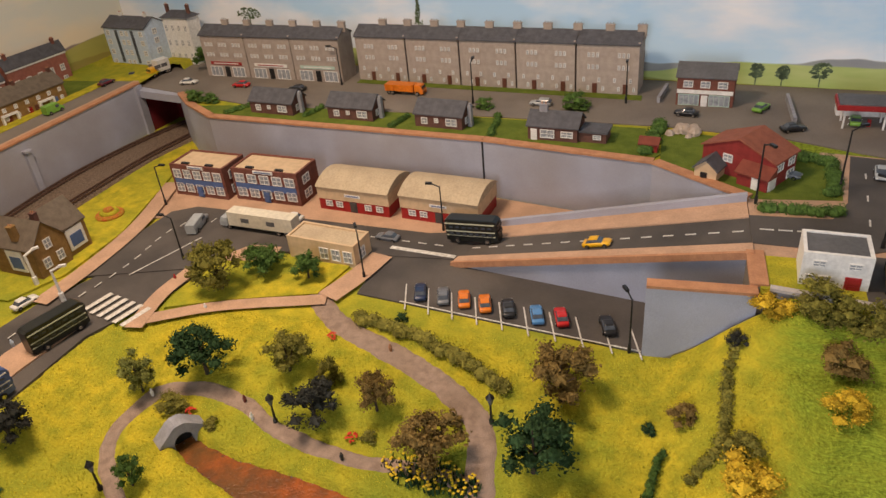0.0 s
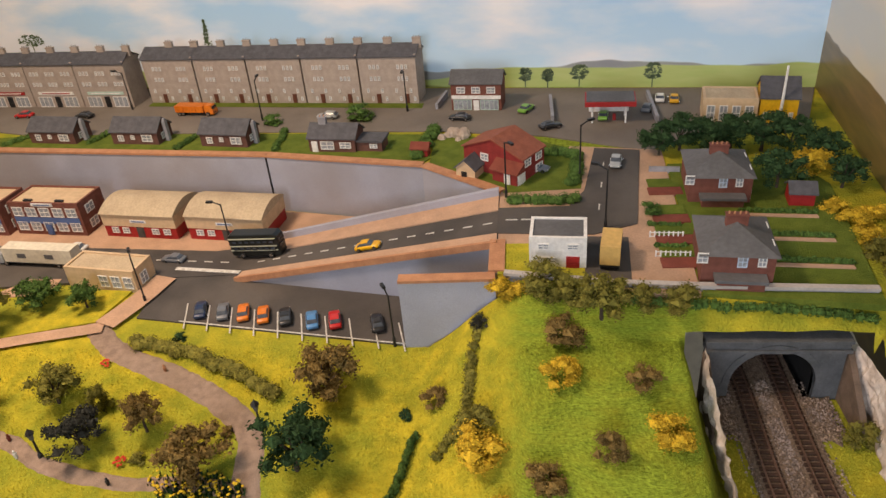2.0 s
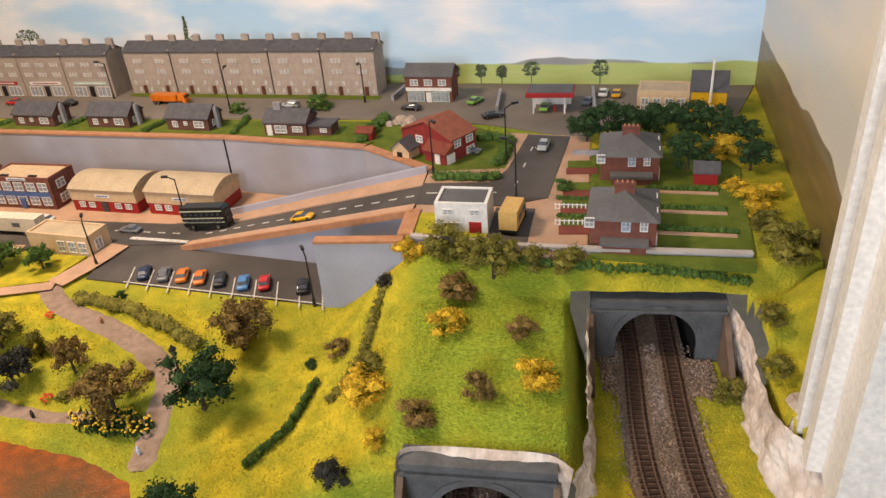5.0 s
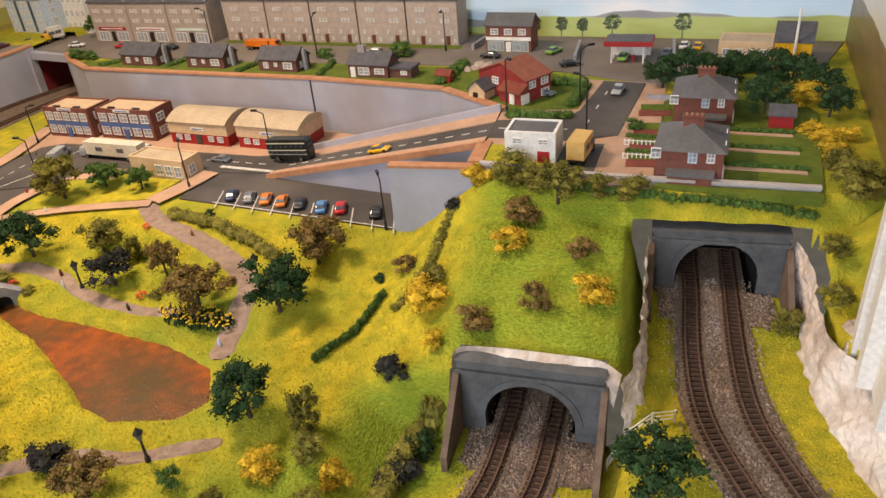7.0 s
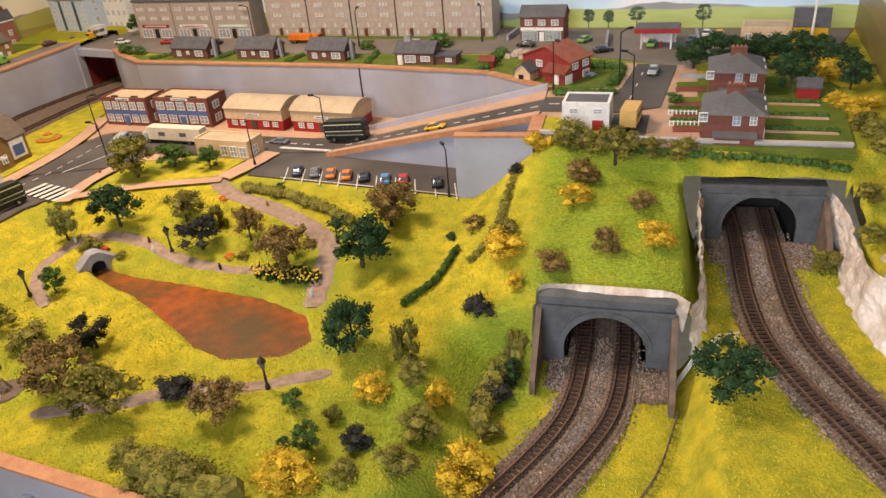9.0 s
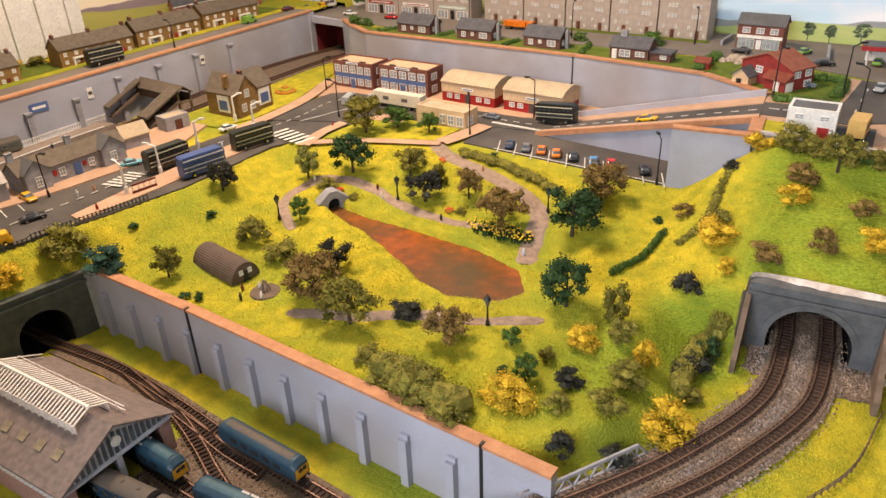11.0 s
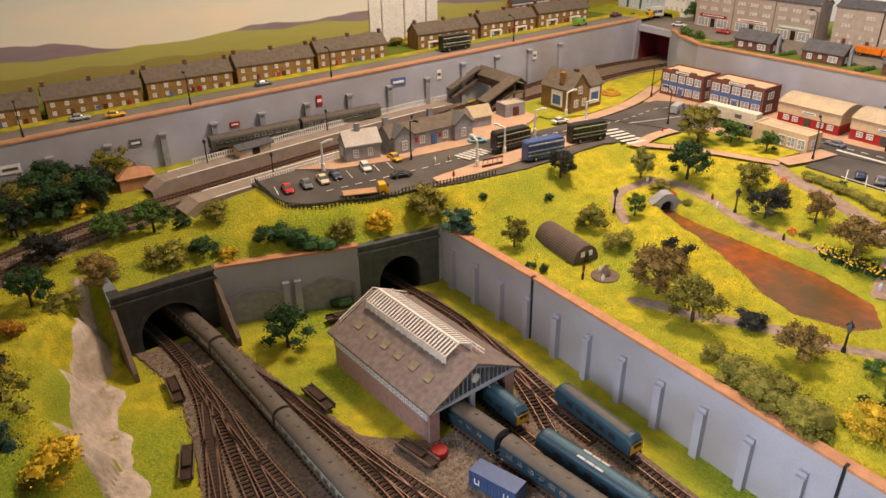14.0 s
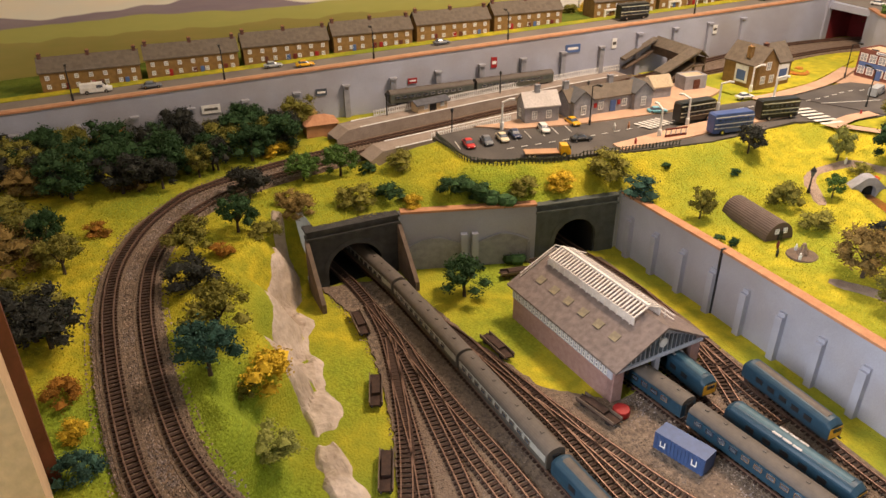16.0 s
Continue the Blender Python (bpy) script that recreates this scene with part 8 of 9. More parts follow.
for y, dz, w, h, c in ((0.389, -0.024, 0.030, 0.014, BLUE), (0.235, -0.028, 0.011, 0.018, RED), (0.087, -0.038, 0.016, 0.009, RED), (-0.066, -0.034, 0.018, 0.011, GLASS), (-0.235, -0.034, 0.028, 0.013, WHITE), (0.475, -0.026, 0.010, 0.018, WHITE), (0.70, -0.028, 0.010, 0.016, WHITE)):
    t = thing("poster", pose(wall_x(y) + 0.0006, y, left_z(y) + dz, 0, 0, 79.4), "framed advertising poster on the station wall", "poster", "wall posters")
    G().box(-w / 2, w / 2, -0.001, 0, -h / 2, h / 2).ob("board", c, t)
    G().box(-w * 0.36, w * 0.36, -0.0014, -0.001, -h * 0.15, h * 0.15).ob("lettering", WHITE if c != WHITE else TARMAC, t)
t = thing("car_park_sign", pose(-0.071, 0.6265, 0.140, 0, 0, -10.5), "red car park sign on the ramp wall", "sign")
G().box(-0.006, 0.006, -0.0025, 0.001, -0.004, 0.005).ob("board", RED, t)
G().box(-0.004, 0.004, -0.003, -0.0025, -0.0005, 0.0018).ob("lettering", WHITE, t)
t = thing("bus_shelter", pose(-0.611, 0.268, S + 0.004, 0, 0, 76), "small brown-red bus shelter with white posts", "bus shelter")
for x in (-0.016, -0.008, 0.0, 0.008, 0.016):
    G().box(x - 0.0006, x + 0.0006, -0.0006, 0.0006, 0, 0.012).ob("post", WHITE, t)
G().box(-0.017, 0.017, -0.001, 0.001, 0.010, 0.012).ob("top_rail", DKRED, t)
G().box(-0.017, 0.017, -0.0009, 0.0009, 0.0, 0.003).ob("kick_panel", DKRED, t)
t = thing("flower_bed", pose(-0.715, 0.70, S + 0.003), "round tiered flower bed of orange blooms", "flower bed")
BLOOM = mat("orange_blooms", (0.60, 0.14, 0.03), (0.50, 0.30, 0.03), 300, 0.8, bump=0.8)
for i, (r, z) in enumerate(((0.019, 0.004), (0.013, 0.007), (0.007, 0.010))):
    G().lathe([(r, z - 0.004), (r * 1.02, z - 0.002), (r * 0.9, z), (0.001, z + 0.0006)], 0, 0, 18).ob("tier", BLOOM if i % 2 == 0 else GRASS, t)
wall_run("wall_stone", [(0.094, 0.535), (0.19, 0.517), (0.258, 0.511), (0.40, 0.503)], 0.165, U + 0.004, GREYSTONE, "low grey stone wall above the hill", thick=0.003, cap=PALEROOF)
wall_run("wall_shops", [(0.0, 1.02), (-0.01, 0.965)], U - 0.002, U + 0.010, GREYSTONE, "grey wall beside the corner shop", thick=0.004, cap=None)
wall_run("wall_pub", [(0.284, 0.985), (0.282, 0.885)], U - 0.002, U + 0.010, GREYSTONE, "pale wall beside the public house", thick=0.004, cap=None)
wall_run("wall_filling", [(0.150, 0.985), (0.150, 0.90)], U - 0.002, U + 0.010, GREYSTONE, "pale wall beside the filling station", thick=0.004, cap=None)
wall_run("wall_semis", [(0.252, 0.742), (0.285, 0.738)], U - 0.002, U + 0.007, GREYSTONE, "low stone garden wall", thick=0.004, cap=None)

# tiny painted figures, as plain shapes
for i, (x, y) in enumerate(((-0.445, 0.408), (-0.353, 0.420), (-0.336, 0.402), (-0.237, 0.376), (-0.235, 0.499), (-0.456, 0.526), (-0.525, 0.572), (-0.118, 0.345), (-0.355, 0.175), (-0.37, 0.165), (-0.34, 0.16), (-0.36, 0.15), (-0.672, 0.24), (-0.68, 0.22), (-0.62, 0.20), (-0.625, 0.43))):
    z = ground(x, y) + (0.003 if x < -0.55 else 0)
    c = (WHITE, DKRED, WHITE, BLACK, COPING, WHITE, RED, PALEBLUE)[i % 8]
    o = G().lathe([(0.0018, -0.001), (0.0022, 0.004), (0.0026, 0.008), (0.0014, 0.0098), (0.0013, 0.0105), (0.0016, 0.0118), (0.0004, 0.0132)], 0, 0, 8).ob("figurine", c, m=pose(x, y, z) @ Matrix.Scale(0.72, 4))
    tagged(o, "tiny painted standing figurine on the layout", "figurine", "figurines")
t = thing("camp_fire", pose(-0.345, 0.172, ground(-0.345, 0.172) + 0.0012), "brown scorched circle with a stacked log fire", "camp fire")
G().lathe([(0.017, -0.002), (0.016, 0.0006), (0.001, 0.0012)], 0, 0, 18).ob("scorched_ground", TIMBER, t)
for i in range(7):
    a = 6.283 * i / 7
    G().tube((0.006 * math.cos(a), 0.006 * math.sin(a), 0), (0.0008 * math.cos(a), 0.0008 * math.sin(a), 0.014), 0.0009, 0.0007, 5).ob("log", PATH, t)


# ---- trees and bushes ----
def leaf_mat(name, a, b):
    return speckle(mat(name, a, b, 130, 0.85, bump=0.0, fine=420, per=0.12, spec=0.15), 0.62, 1.5)


LEAF = dict(DG=leaf_mat("dark_green_foliage", (0.040, 0.080, 0.028), (0.020, 0.045, 0.018)), DK=leaf_mat("near_black_foliage", (0.040, 0.042, 0.034), (0.022, 0.022, 0.02)), OL=leaf_mat("olive_foliage", (0.20, 0.18, 0.035), (0.11, 0.105, 0.022)), BR=leaf_mat("brown_foliage", (0.24, 0.16, 0.05), (0.13, 0.09, 0.03)), YL=leaf_mat("mustard_foliage", (0.60, 0.40, 0.03), (0.36, 0.25, 0.022)), GR=leaf_mat("green_foliage", (0.09, 0.16, 0.035), (0.05, 0.095, 0.022)), SG=leaf_mat("sage_foliage", (0.30, 0.31, 0.08), (0.17, 0.18, 0.05)), TL=leaf_mat("teal_foliage", (0.045, 0.10, 0.075), (0.025, 0.058, 0.045)), OR=leaf_mat("orange_foliage", (0.36, 0.16, 0.025), (0.21, 0.10, 0.018)))
WORDS = dict(DG="dark green", DK="near-black purple", OL="olive green", BR="russet brown", YL="mustard yellow", GR="mid-green", SG="pale sage", TL="blue-green", OR="burnt orange")
BARK = mat("bark", (0.07, 0.05, 0.035), (0.045, 0.032, 0.024), 200, 0.9)
SHAPES = {}


def clump_mesh(key, tree, seed, material):
    """Foliage of a unit-sized plant: lobes covered with small crumbs that leave gaps between them."""
    k = (key, tree, seed)
    if k in SHAPES:
        return SHAPES[k]
    rng = random.Random(seed * 7 + (1 if tree else 0))
    g = G()
    n = 26 if tree else 20
    for i in range(n):
        a, rr = rng.uniform(0, 6.283), math.sqrt(rng.random())
        if tree:
            zc = rng.uniform(0.32, 0.88)
            rad = 0.40 * math.sqrt(max(0.10, 1 - ((zc - 0.54) / 0.42) ** 2)) * rr
            r = rng.uniform(0.08, 0.15)
        else:
            zc = rng.uniform(0.06, 0.68)
            rad = 0.40 * math.sqrt(max(0.1, 1 - (zc / 0.82) ** 2)) * rr
            r = rng.uniform(0.10, 0.19)
        c = Vector((rad * math.cos(a), rad * math.sin(a), zc))
        for j in range(84):
            d = Vector((rng.gauss(0, 1), rng.gauss(0, 1), rng.gauss(0, 1) + 0.15)).normalized()
            p = c + d * r * (rng.uniform(0.55, 1.10) if j % 6 else rng.uniform(1.05, 1.38))
            if p.z < 0.0:
                continue
            s = rng.uniform(0.013, 0.028)
            q = (d + 0.75 * Vector((rng.gauss(0, 1), rng.gauss(0, 1), rng.gauss(0, 1)))).normalized()
            u = q.orthogonal().normalized()
            w = q.cross(u)
            ang = rng.uniform(0, 6.283)
            u, w = u * math.cos(ang) + w * math.sin(ang), w * math.cos(ang) - u * math.sin(ang)
            lift = q * s * rng.uniform(0.2, 0.8)
            g.add([p + u * s * 1.1, p + w * s * 0.85 + lift, p - u * s * 1.25, p - w * s * 0.8 + lift], [(0, 1, 2), (0, 2, 3)])
        vs = [c + Vector((x, y, z)).normalized() * r * rng.uniform(0.72, 0.95) for x, y, z in ((1, 0, 0), (-1, 0, 0), (0, 1, 0), (0, -1, 0), (0, 0, 1), (0, 0, -1))]
        g.add(vs, [(0, 2, 4), (2, 1, 4), (1, 3, 4), (3, 0, 4), (2, 0, 5), (1, 2, 5), (3, 1, 5), (0, 3, 5)])
    SHAPES[k] = g.mesh("crown", material)
    return SHAPES[k]


def trunk_mesh(seed):
    k = ("trunk", seed)
    if k not in SHAPES:
        rng = random.Random(seed)
        g = G().tube((0, 0, -0.03), (0.01, 0, 0.30), 0.045, 0.030, 7)
        for i in range(5):
            a = 6.283 * i / 5 + rng.uniform(-0.4, 0.4)
            e = Vector((0.22 * math.cos(a), 0.22 * math.sin(a), rng.uniform(0.52, 0.72)))
            g.tube((0.01, 0, 0.26 + 0.02 * i), e, 0.022, 0.009, 5)
        g.tube((0.01, 0, 0.30), (0, 0, 0.74), 0.028, 0.010, 6)
        SHAPES[k] = g.mesh("trunk", BARK)
    return SHAPES[k]


COUNT = [0]


def plant(kind, x, y, w, h, z=None):
    """kind: t for a tree or b for a bush, then the colour's key."""
    COUNT[0] += 1
    i = COUNT[0]
    tree, key = kind[0] == "t", kind[1:]
    seed = i % 4
    f = math.hypot(x - 0.05, y + 0.3)
    k = 0.0 if w < 0.03 else (0.10 if tree else 0.35) * w / f
    x, y = x + (x - 0.05) * k, y + (y + 0.3) * k
    h = max(0.80 * w, h - 0.20 * w) if tree else max(0.52 * w, h - 0.58 * w)
    z = ground(x, y) if z is None else z
    word = WORDS[key]
    t = thing("tree" if tree else "bush", pose(x, y, z - 0.0005, 0, 0, (i * 77) % 360), f"{word} model tree with a clumped crown" if tree else f"{word} clump of scatter foliage on the grass", "tree" if tree else "bush", f"{word} trees" if tree else f"{word} bushes")
    sx = w / 0.92
    sz = h / 0.98 if tree else h / 0.80
    o = new("crown", clump_mesh(key, tree, seed, LEAF[key]))
    o.scale, o.parent = (sx, sx, sz), t
    if tree:
        q = new("trunk", trunk_mesh(seed))
        q.scale, q.parent = (sx * 0.8, sx * 0.8, sz), t


PLANTS = {
    "bBR": [(-0.151, 0.432, 0.014, 0.015), (0.033, 0.454, 0.028, 0.018), (0.123, 0.337, 0.037, 0.025), (0.142, 0.466, 0.039, 0.031), (0.204, 0.421, 0.03, 0.033), (0.173, 0.37, 0.026, 0.041), (-0.76, -0.24, 0.035, 0.026), (-0.712, -0.24, 0.048, 0.051)],
    "bDG": [(-0.238, 0.545, 0.016, 0.014), (0.008, 0.445, 0.014, 0.015), (0.093, 0.278, 0.028, 0.038), (-0.063, 0.15, 0.013, 0.012), (-0.516, 0.279, 0.017, 0.013), (-0.419, 0.129, 0.016, 0.015), (-0.402, 0.134, 0.014, 0.019), (-0.565, 0.201, 0.015, 0.012), (-0.791, -0.118, 0.027, 0.023), (-0.695, -0.134, 0.042, 0.033), (-0.653, -0.066, 0.048, 0.022), (-0.637, -0.044, 0.041, 0.022)],
    "bDK": [(0.072, 0.505, 0.02, 0.024), (0.062, 0.3, 0.031, 0.042), (0.079, 0.228, 0.031, 0.029), (-0.181, 0.181, 0.037, 0.029), (-0.006, 0.151, 0.03, 0.031), (0.01, 0.088, 0.028, 0.033), (0.05, 0.097, 0.03, 0.033), (0.084, 0.242, 0.033, 0.023), (-0.617, -0.39, 0.059, 0.032), (-0.939, -0.372, 0.048, 0.02)],
    "bGR": [(-0.704, 0.928, 0.038, 0.028), (-0.113, 0.927, 0.043, 0.037)],
    "bOL": [(-0.278, 0.454, 0.025, 0.047), (-0.412, 0.392, 0.032, 0.024), (0.127, 0.499, 0.054, 0.023), (0.151, 0.499, 0.035, 0.023), (-0.221, 0.4, 0.017, 0.012), (-0.371, 0.389, 0.017, 0.012), (0.008, 0.26, 0.028, 0.059), (0.074, 0.396, 0.035, 0.026), (0.21, 0.489, 0.037, 0.019), (0.24, 0.487, 0.037, 0.023), (0.023, 0.221, 0.031, 0.039), (0.378, 0.427, 0.029, 0.039), (0.096, 0.299, 0.021, 0.037), (-0.412, 0.237, 0.041, 0.058), (-0.36, 0.222, 0.046, 0.049), (-0.034, 0.182, 0.018, 0.025)],
    "bOR": [(-0.804, -0.45, 0.035, 0.03), (-0.51, -0.525, 0.035, 0.042), (-0.67, -0.35, 0.031, 0.027)],
    "bSG": [(-0.411, -0.395, 0.045, 0.048)],
    "bTL": [(-0.535, 0.132, 0.056, 0.052), (-0.417, -0.528, 0.036, 0.042)],
    "bYL": [(0.095, 0.505, 0.04, 0.038), (0.074, 0.366, 0.049, 0.046), (0.094, 0.338, 0.021, 0.028), (0.139, 0.423, 0.037, 0.026), (0.213, 0.369, 0.042, 0.046), (-0.009, 0.203, 0.034, 0.039), (0.048, 0.218, 0.026, 0.043), (-0.04, 0.1, 0.048, 0.033), (0.077, 0.137, 0.054, 0.051), (-0.597, 0.058, 0.043, 0.037), (-0.672, -0.115, 0.031, 0.022), (-0.925, -0.19, 0.041, 0.025), (-0.472, -0.528, 0.029, 0.029), (-0.471, -0.376, 0.064, 0.055)],
    "tBR": [(-0.222, 0.424, 0.038, 0.054), (-0.161, 0.382, 0.063, 0.055), (-0.066, 0.461, 0.066, 0.058), (-0.279, 0.173, 0.065, 0.066), (-0.126, 0.165, 0.048, 0.041)],
    "tDG": [(-0.401, 0.436, 0.061, 0.067), (-0.077, 0.387, 0.068, 0.074), (-0.04, 0.253, 0.057, 0.061), (0.268, 0.229, 0.061, 0.064), (-0.575, -0.106, 0.063, 0.06), (-0.932, -0.46, 0.08, 0.057), (-0.936, -0.392, 0.073, 0.074), (-0.935, -0.315, 0.057, 0.053), (-0.929, -0.226, 0.066, 0.054), (-0.61, -0.518, 0.04, 0.038), (-0.718, -0.318, 0.053, 0.032), (-0.929, -0.282, 0.049, 0.058)],
    "tDK": [(-0.274, 0.405, 0.052, 0.05), (-0.295, 0.236, 0.044, 0.041), (-0.533, 0.325, 0.047, 0.046), (-0.81, -0.272, 0.062, 0.05), (-0.903, -0.356, 0.055, 0.056), (-0.947, -0.47, 0.056, 0.044)],
    "tGR": [(-0.404, 0.317, 0.027, 0.036), (-0.422, 0.597, 0.053, 0.046), (-0.366, 0.595, 0.039, 0.043), (-0.069, 0.186, 0.021, 0.023), (-0.041, 0.148, 0.025, 0.031), (-0.829, -0.192, 0.05, 0.053), (-0.812, -0.146, 0.054, 0.055)],
    "tOL": [(-0.323, 0.456, 0.05, 0.048), (-0.455, 0.558, 0.066, 0.073), (0.176, 0.488, 0.051, 0.055), (-0.228, 0.156, 0.062, 0.058), (-0.465, 0.153, 0.034, 0.047), (-0.731, -0.497, 0.052, 0.049), (-0.696, -0.376, 0.058, 0.051), (-0.534, -0.397, 0.064, 0.055)],
    "tSG": [(-0.456, 0.408, 0.036, 0.055)],
    "tTL": [(-0.479, -0.422, 0.059, 0.056)],
    "bOL2": [(0.037, 0.173, 0.041, 0.034), (-0.006, 0.127, 0.027, 0.027), (0.033, 0.127, 0.038, 0.039), (0.087, 0.209, 0.027, 0.029), (-0.111, 0.08, 0.053, 0.061), (-0.144, 0.09, 0.045, 0.046), (-0.58, 0.116, 0.066, 0.062), (-0.079, 0.068, 0.042, 0.042), (-0.176, 0.109, 0.031, 0.031), (-0.747, -0.087, 0.044, 0.033), (-0.702, -0.173, 0.055, 0.04), (-0.611, 0.011, 0.042, 0.033), (-0.483, -0.398, 0.026, 0.016), (-0.692, -0.294, 0.046, 0.014)],
}
for kind, spots in PLANTS.items():
    for q in spots:
        plant(kind.rstrip("2"), *q)


def hedge(name, line, w, h, key, label, seed=1, z=None, step=0.006, category="hedge"):
    """A low hedge: crumbs of foliage heaped along a line."""
    rng = random.Random(seed)
    g = G()
    for q in glide([(*p, 0) for p in line], step):
        zz = ground(q[0], q[1]) if z is None else z
        c0 = Vector((q[0] + rng.uniform(-0.2, 0.2) * w, q[1] + rng.uniform(-0.2, 0.2) * w, zz + h * 0.40))
        r = Vector((w * rng.uniform(0.45, 0.62), w * rng.uniform(0.45, 0.62), h * rng.uniform(0.48, 0.66)))
        for j in range(84):
            d0 = Vector((rng.gauss(0, 1), rng.gauss(0, 1), rng.gauss(0, 1) + 0.3)).normalized()
            p = c0 + Vector((d0.x * r.x, d0.y * r.y, d0.z * r.z)) * rng.uniform(0.75, 1.1)
            s = rng.uniform(0.0006, 0.0014)
            u = (d0 + 0.6 * Vector((rng.gauss(0, 1), rng.gauss(0, 1), rng.gauss(0, 1)))).normalized().orthogonal().normalized()
            v = d0.cross(u)
            g.add([p + u * s, p + v * s, p - u * s, p - v * s, p + d0 * s * 0.7], [(0, 1, 4), (2, 3, 4), (3, 0, 4)])
        vs = []
        for k in range(3):
            for m_ in range(6):
                th, ph = 1.0472 * m_, math.pi * (k + 1) / 4
                vs.append(c0 + Vector((math.sin(ph) * math.cos(th) * r.x, math.sin(ph) * math.sin(th) * r.y, math.cos(ph) * r.z)) * 0.8)
        fs = [(k * 6 + m_, (k + 1) * 6 + m_, (k + 1) * 6 + (m_ + 1) % 6, k * 6 + (m_ + 1) % 6) for k in range(2) for m_ in range(6)] + [tuple(range(6))]
        g.add(vs, fs)
    o = g.ob(name, LEAF[key])
    return tagged(o, label, category, "hedges")


hedge("hedge", [(-0.285, 0.536), (-0.239, 0.527), (-0.198, 0.511), (-0.159, 0.492), (-0.120, 0.470)], 0.018, 0.011, "OL", "low olive hedge beside the park path", 2)
# thin foliage strip added in place of the shadow in a dip
hedge("hedge", [(-0.015, 0.332), (-0.005, 0.348), (0.007, 0.374), (0.013, 0.406), (0.019, 0.423)], 0.006, 0.009, "GR", "thin curved green strip standing in for a dip's shadow on the slope", 3, step=0.004)
hedge("hedge", [(0.040, 0.400), (0.062, 0.430), (0.066, 0.481), (0.070, 0.515)], 0.011, 0.007, "OL", "ragged olive hedge up the hillside", 4)
hedge("hedge", [(0.10, 0.300), (0.085, 0.285), (0.080, 0.25), (0.082, 0.215)], 0.020, 0.018, "OL", "ragged scrub beside the lower tunnel", 5)
hedge("hedge", [(0.19, 0.505), (0.26, 0.497), (0.33, 0.493), (0.395, 0.490)], 0.008, 0.008, "GR", "low green growth below the stone wall", 6)
for k, (a_, b_) in enumerate((((-0.493, 0.888), (-0.480, 0.918)), ((-0.350, 0.856), (-0.338, 0.895)), ((-0.209, 0.838), (-0.213, 0.905)), ((-0.623, 0.890), (-0.600, 0.922)), ((-0.016, 0.800), (-0.002, 0.885)))):
    hedge("hedge", [a_, ((a_[0] + b_[0]) / 2, (a_[1] + b_[1]) / 2), b_], 0.010 if k < 4 else 0.018, 0.008 if k < 4 else 0.014, "GR", "clipped green garden hedge between bungalows" if k < 4 else "leafy green hedge beside the rockery", 10 + k, U)
hedge("hedge", [(0.098, 0.676), (0.13, 0.674), (0.166, 0.676)], 0.014, 0.012, "GR", "leafy green hedge at the road corner", 20, U)
hedge("hedge", [(0.166, 0.715), (0.172, 0.75), (0.174, 0.785), (0.14, 0.80)], 0.016, 0.013, "GR", "leafy green hedge round the red house", 21, U)
for k in range(3):
    hedge("hedge", [(0.328, 0.556 + 0.045 * k), (0.36, 0.553 + 0.045 * k), (0.395, 0.549 + 0.045 * k)], 0.006, 0.006, "GR", "clipped dark green hedge across the gardens", 30 + k, U, 0.004)
hedge("hedge", [(0.236, 0.582), (0.262, 0.58)], 0.005, 0.006, "GR", "clipped dark green hedge across the gardens", 35, U, 0.004)
hedge("hedge", [(0.236, 0.622), (0.262, 0.62)], 0.005, 0.006, "GR", "clipped dark green hedge across the gardens", 36, U, 0.004)
hedge("scrub", [(-0.665, -0.045), (-0.64, -0.03), (-0.615, -0.005)], 0.026, 0.016, "DG", "spreading dark green scrub on the bank", 37, category="scrub")
hedge("scrub", [(-0.160, 0.105), (-0.12, 0.095), (-0.075, 0.085)], 0.034, 0.026, "OL", "spreading olive scrub along the yard wall", 38, category="scrub")
for key, spots in (("tDG", ((0.269, 0.780, 0.050, 0.046), (0.295, 0.795, 0.055, 0.044), (0.325, 0.785, 0.060, 0.045), (0.352, 0.795, 0.055, 0.042), (0.384, 0.785, 0.060, 0.044), (0.412, 0.775, 0.055, 0.044), (0.436, 0.750, 0.055, 0.044), (0.373, 0.690, 0.056, 0.044), (0.438, 0.690, 0.045, 0.040))), ("bYL", ((0.412, 0.715, 0.055, 0.044), (0.410, 0.633, 0.030, 0.028), (0.418, 0.605, 0.034, 0.030), (0.440, 0.619, 0.030, 0.026), (0.418, 0.575, 0.032, 0.030))), ("bOL", ((0.418, 0.546, 0.040, 0.032), (0.420, 0.515, 0.044, 0.034), (0.440, 0.52, 0.04, 0.036), (0.422, 0.488, 0.040, 0.03), (0.403, 0.440, 0.03, 0.03), (0.398, 0.40, 0.03, 0.03))), ("bGR", ((0.240, 0.648, 0.026, 0.026), (-0.237, 0.925, 0.030, 0.026), (-0.319, 0.915, 0.022, 0.020), (-0.674, 0.929, 0.030, 0.022))), ("bBR", ((-0.433, 0.945, 0.020, 0.024), (-0.412, 0.948, 0.018, 0.020))), ("tGR", ((-0.80, 1.07, 0.060, 0.060), (-0.775, 1.085, 0.05, 0.055)))):
    for q in spots:
        plant(key, *q)
for x, y, w, h, k in ((-1.095, 0.455, 0.040, 0.034, "bYL"), (-1.085, 0.490, 0.036, 0.034, "bOL"), (-1.078, 0.525, 0.038, 0.030, "bYL"), (-1.090, 0.560, 0.030, 0.030, "bDK"), (-1.074, 0.585, 0.03, 0.03, "bYL")):
    plant(k, x, y, w, h)
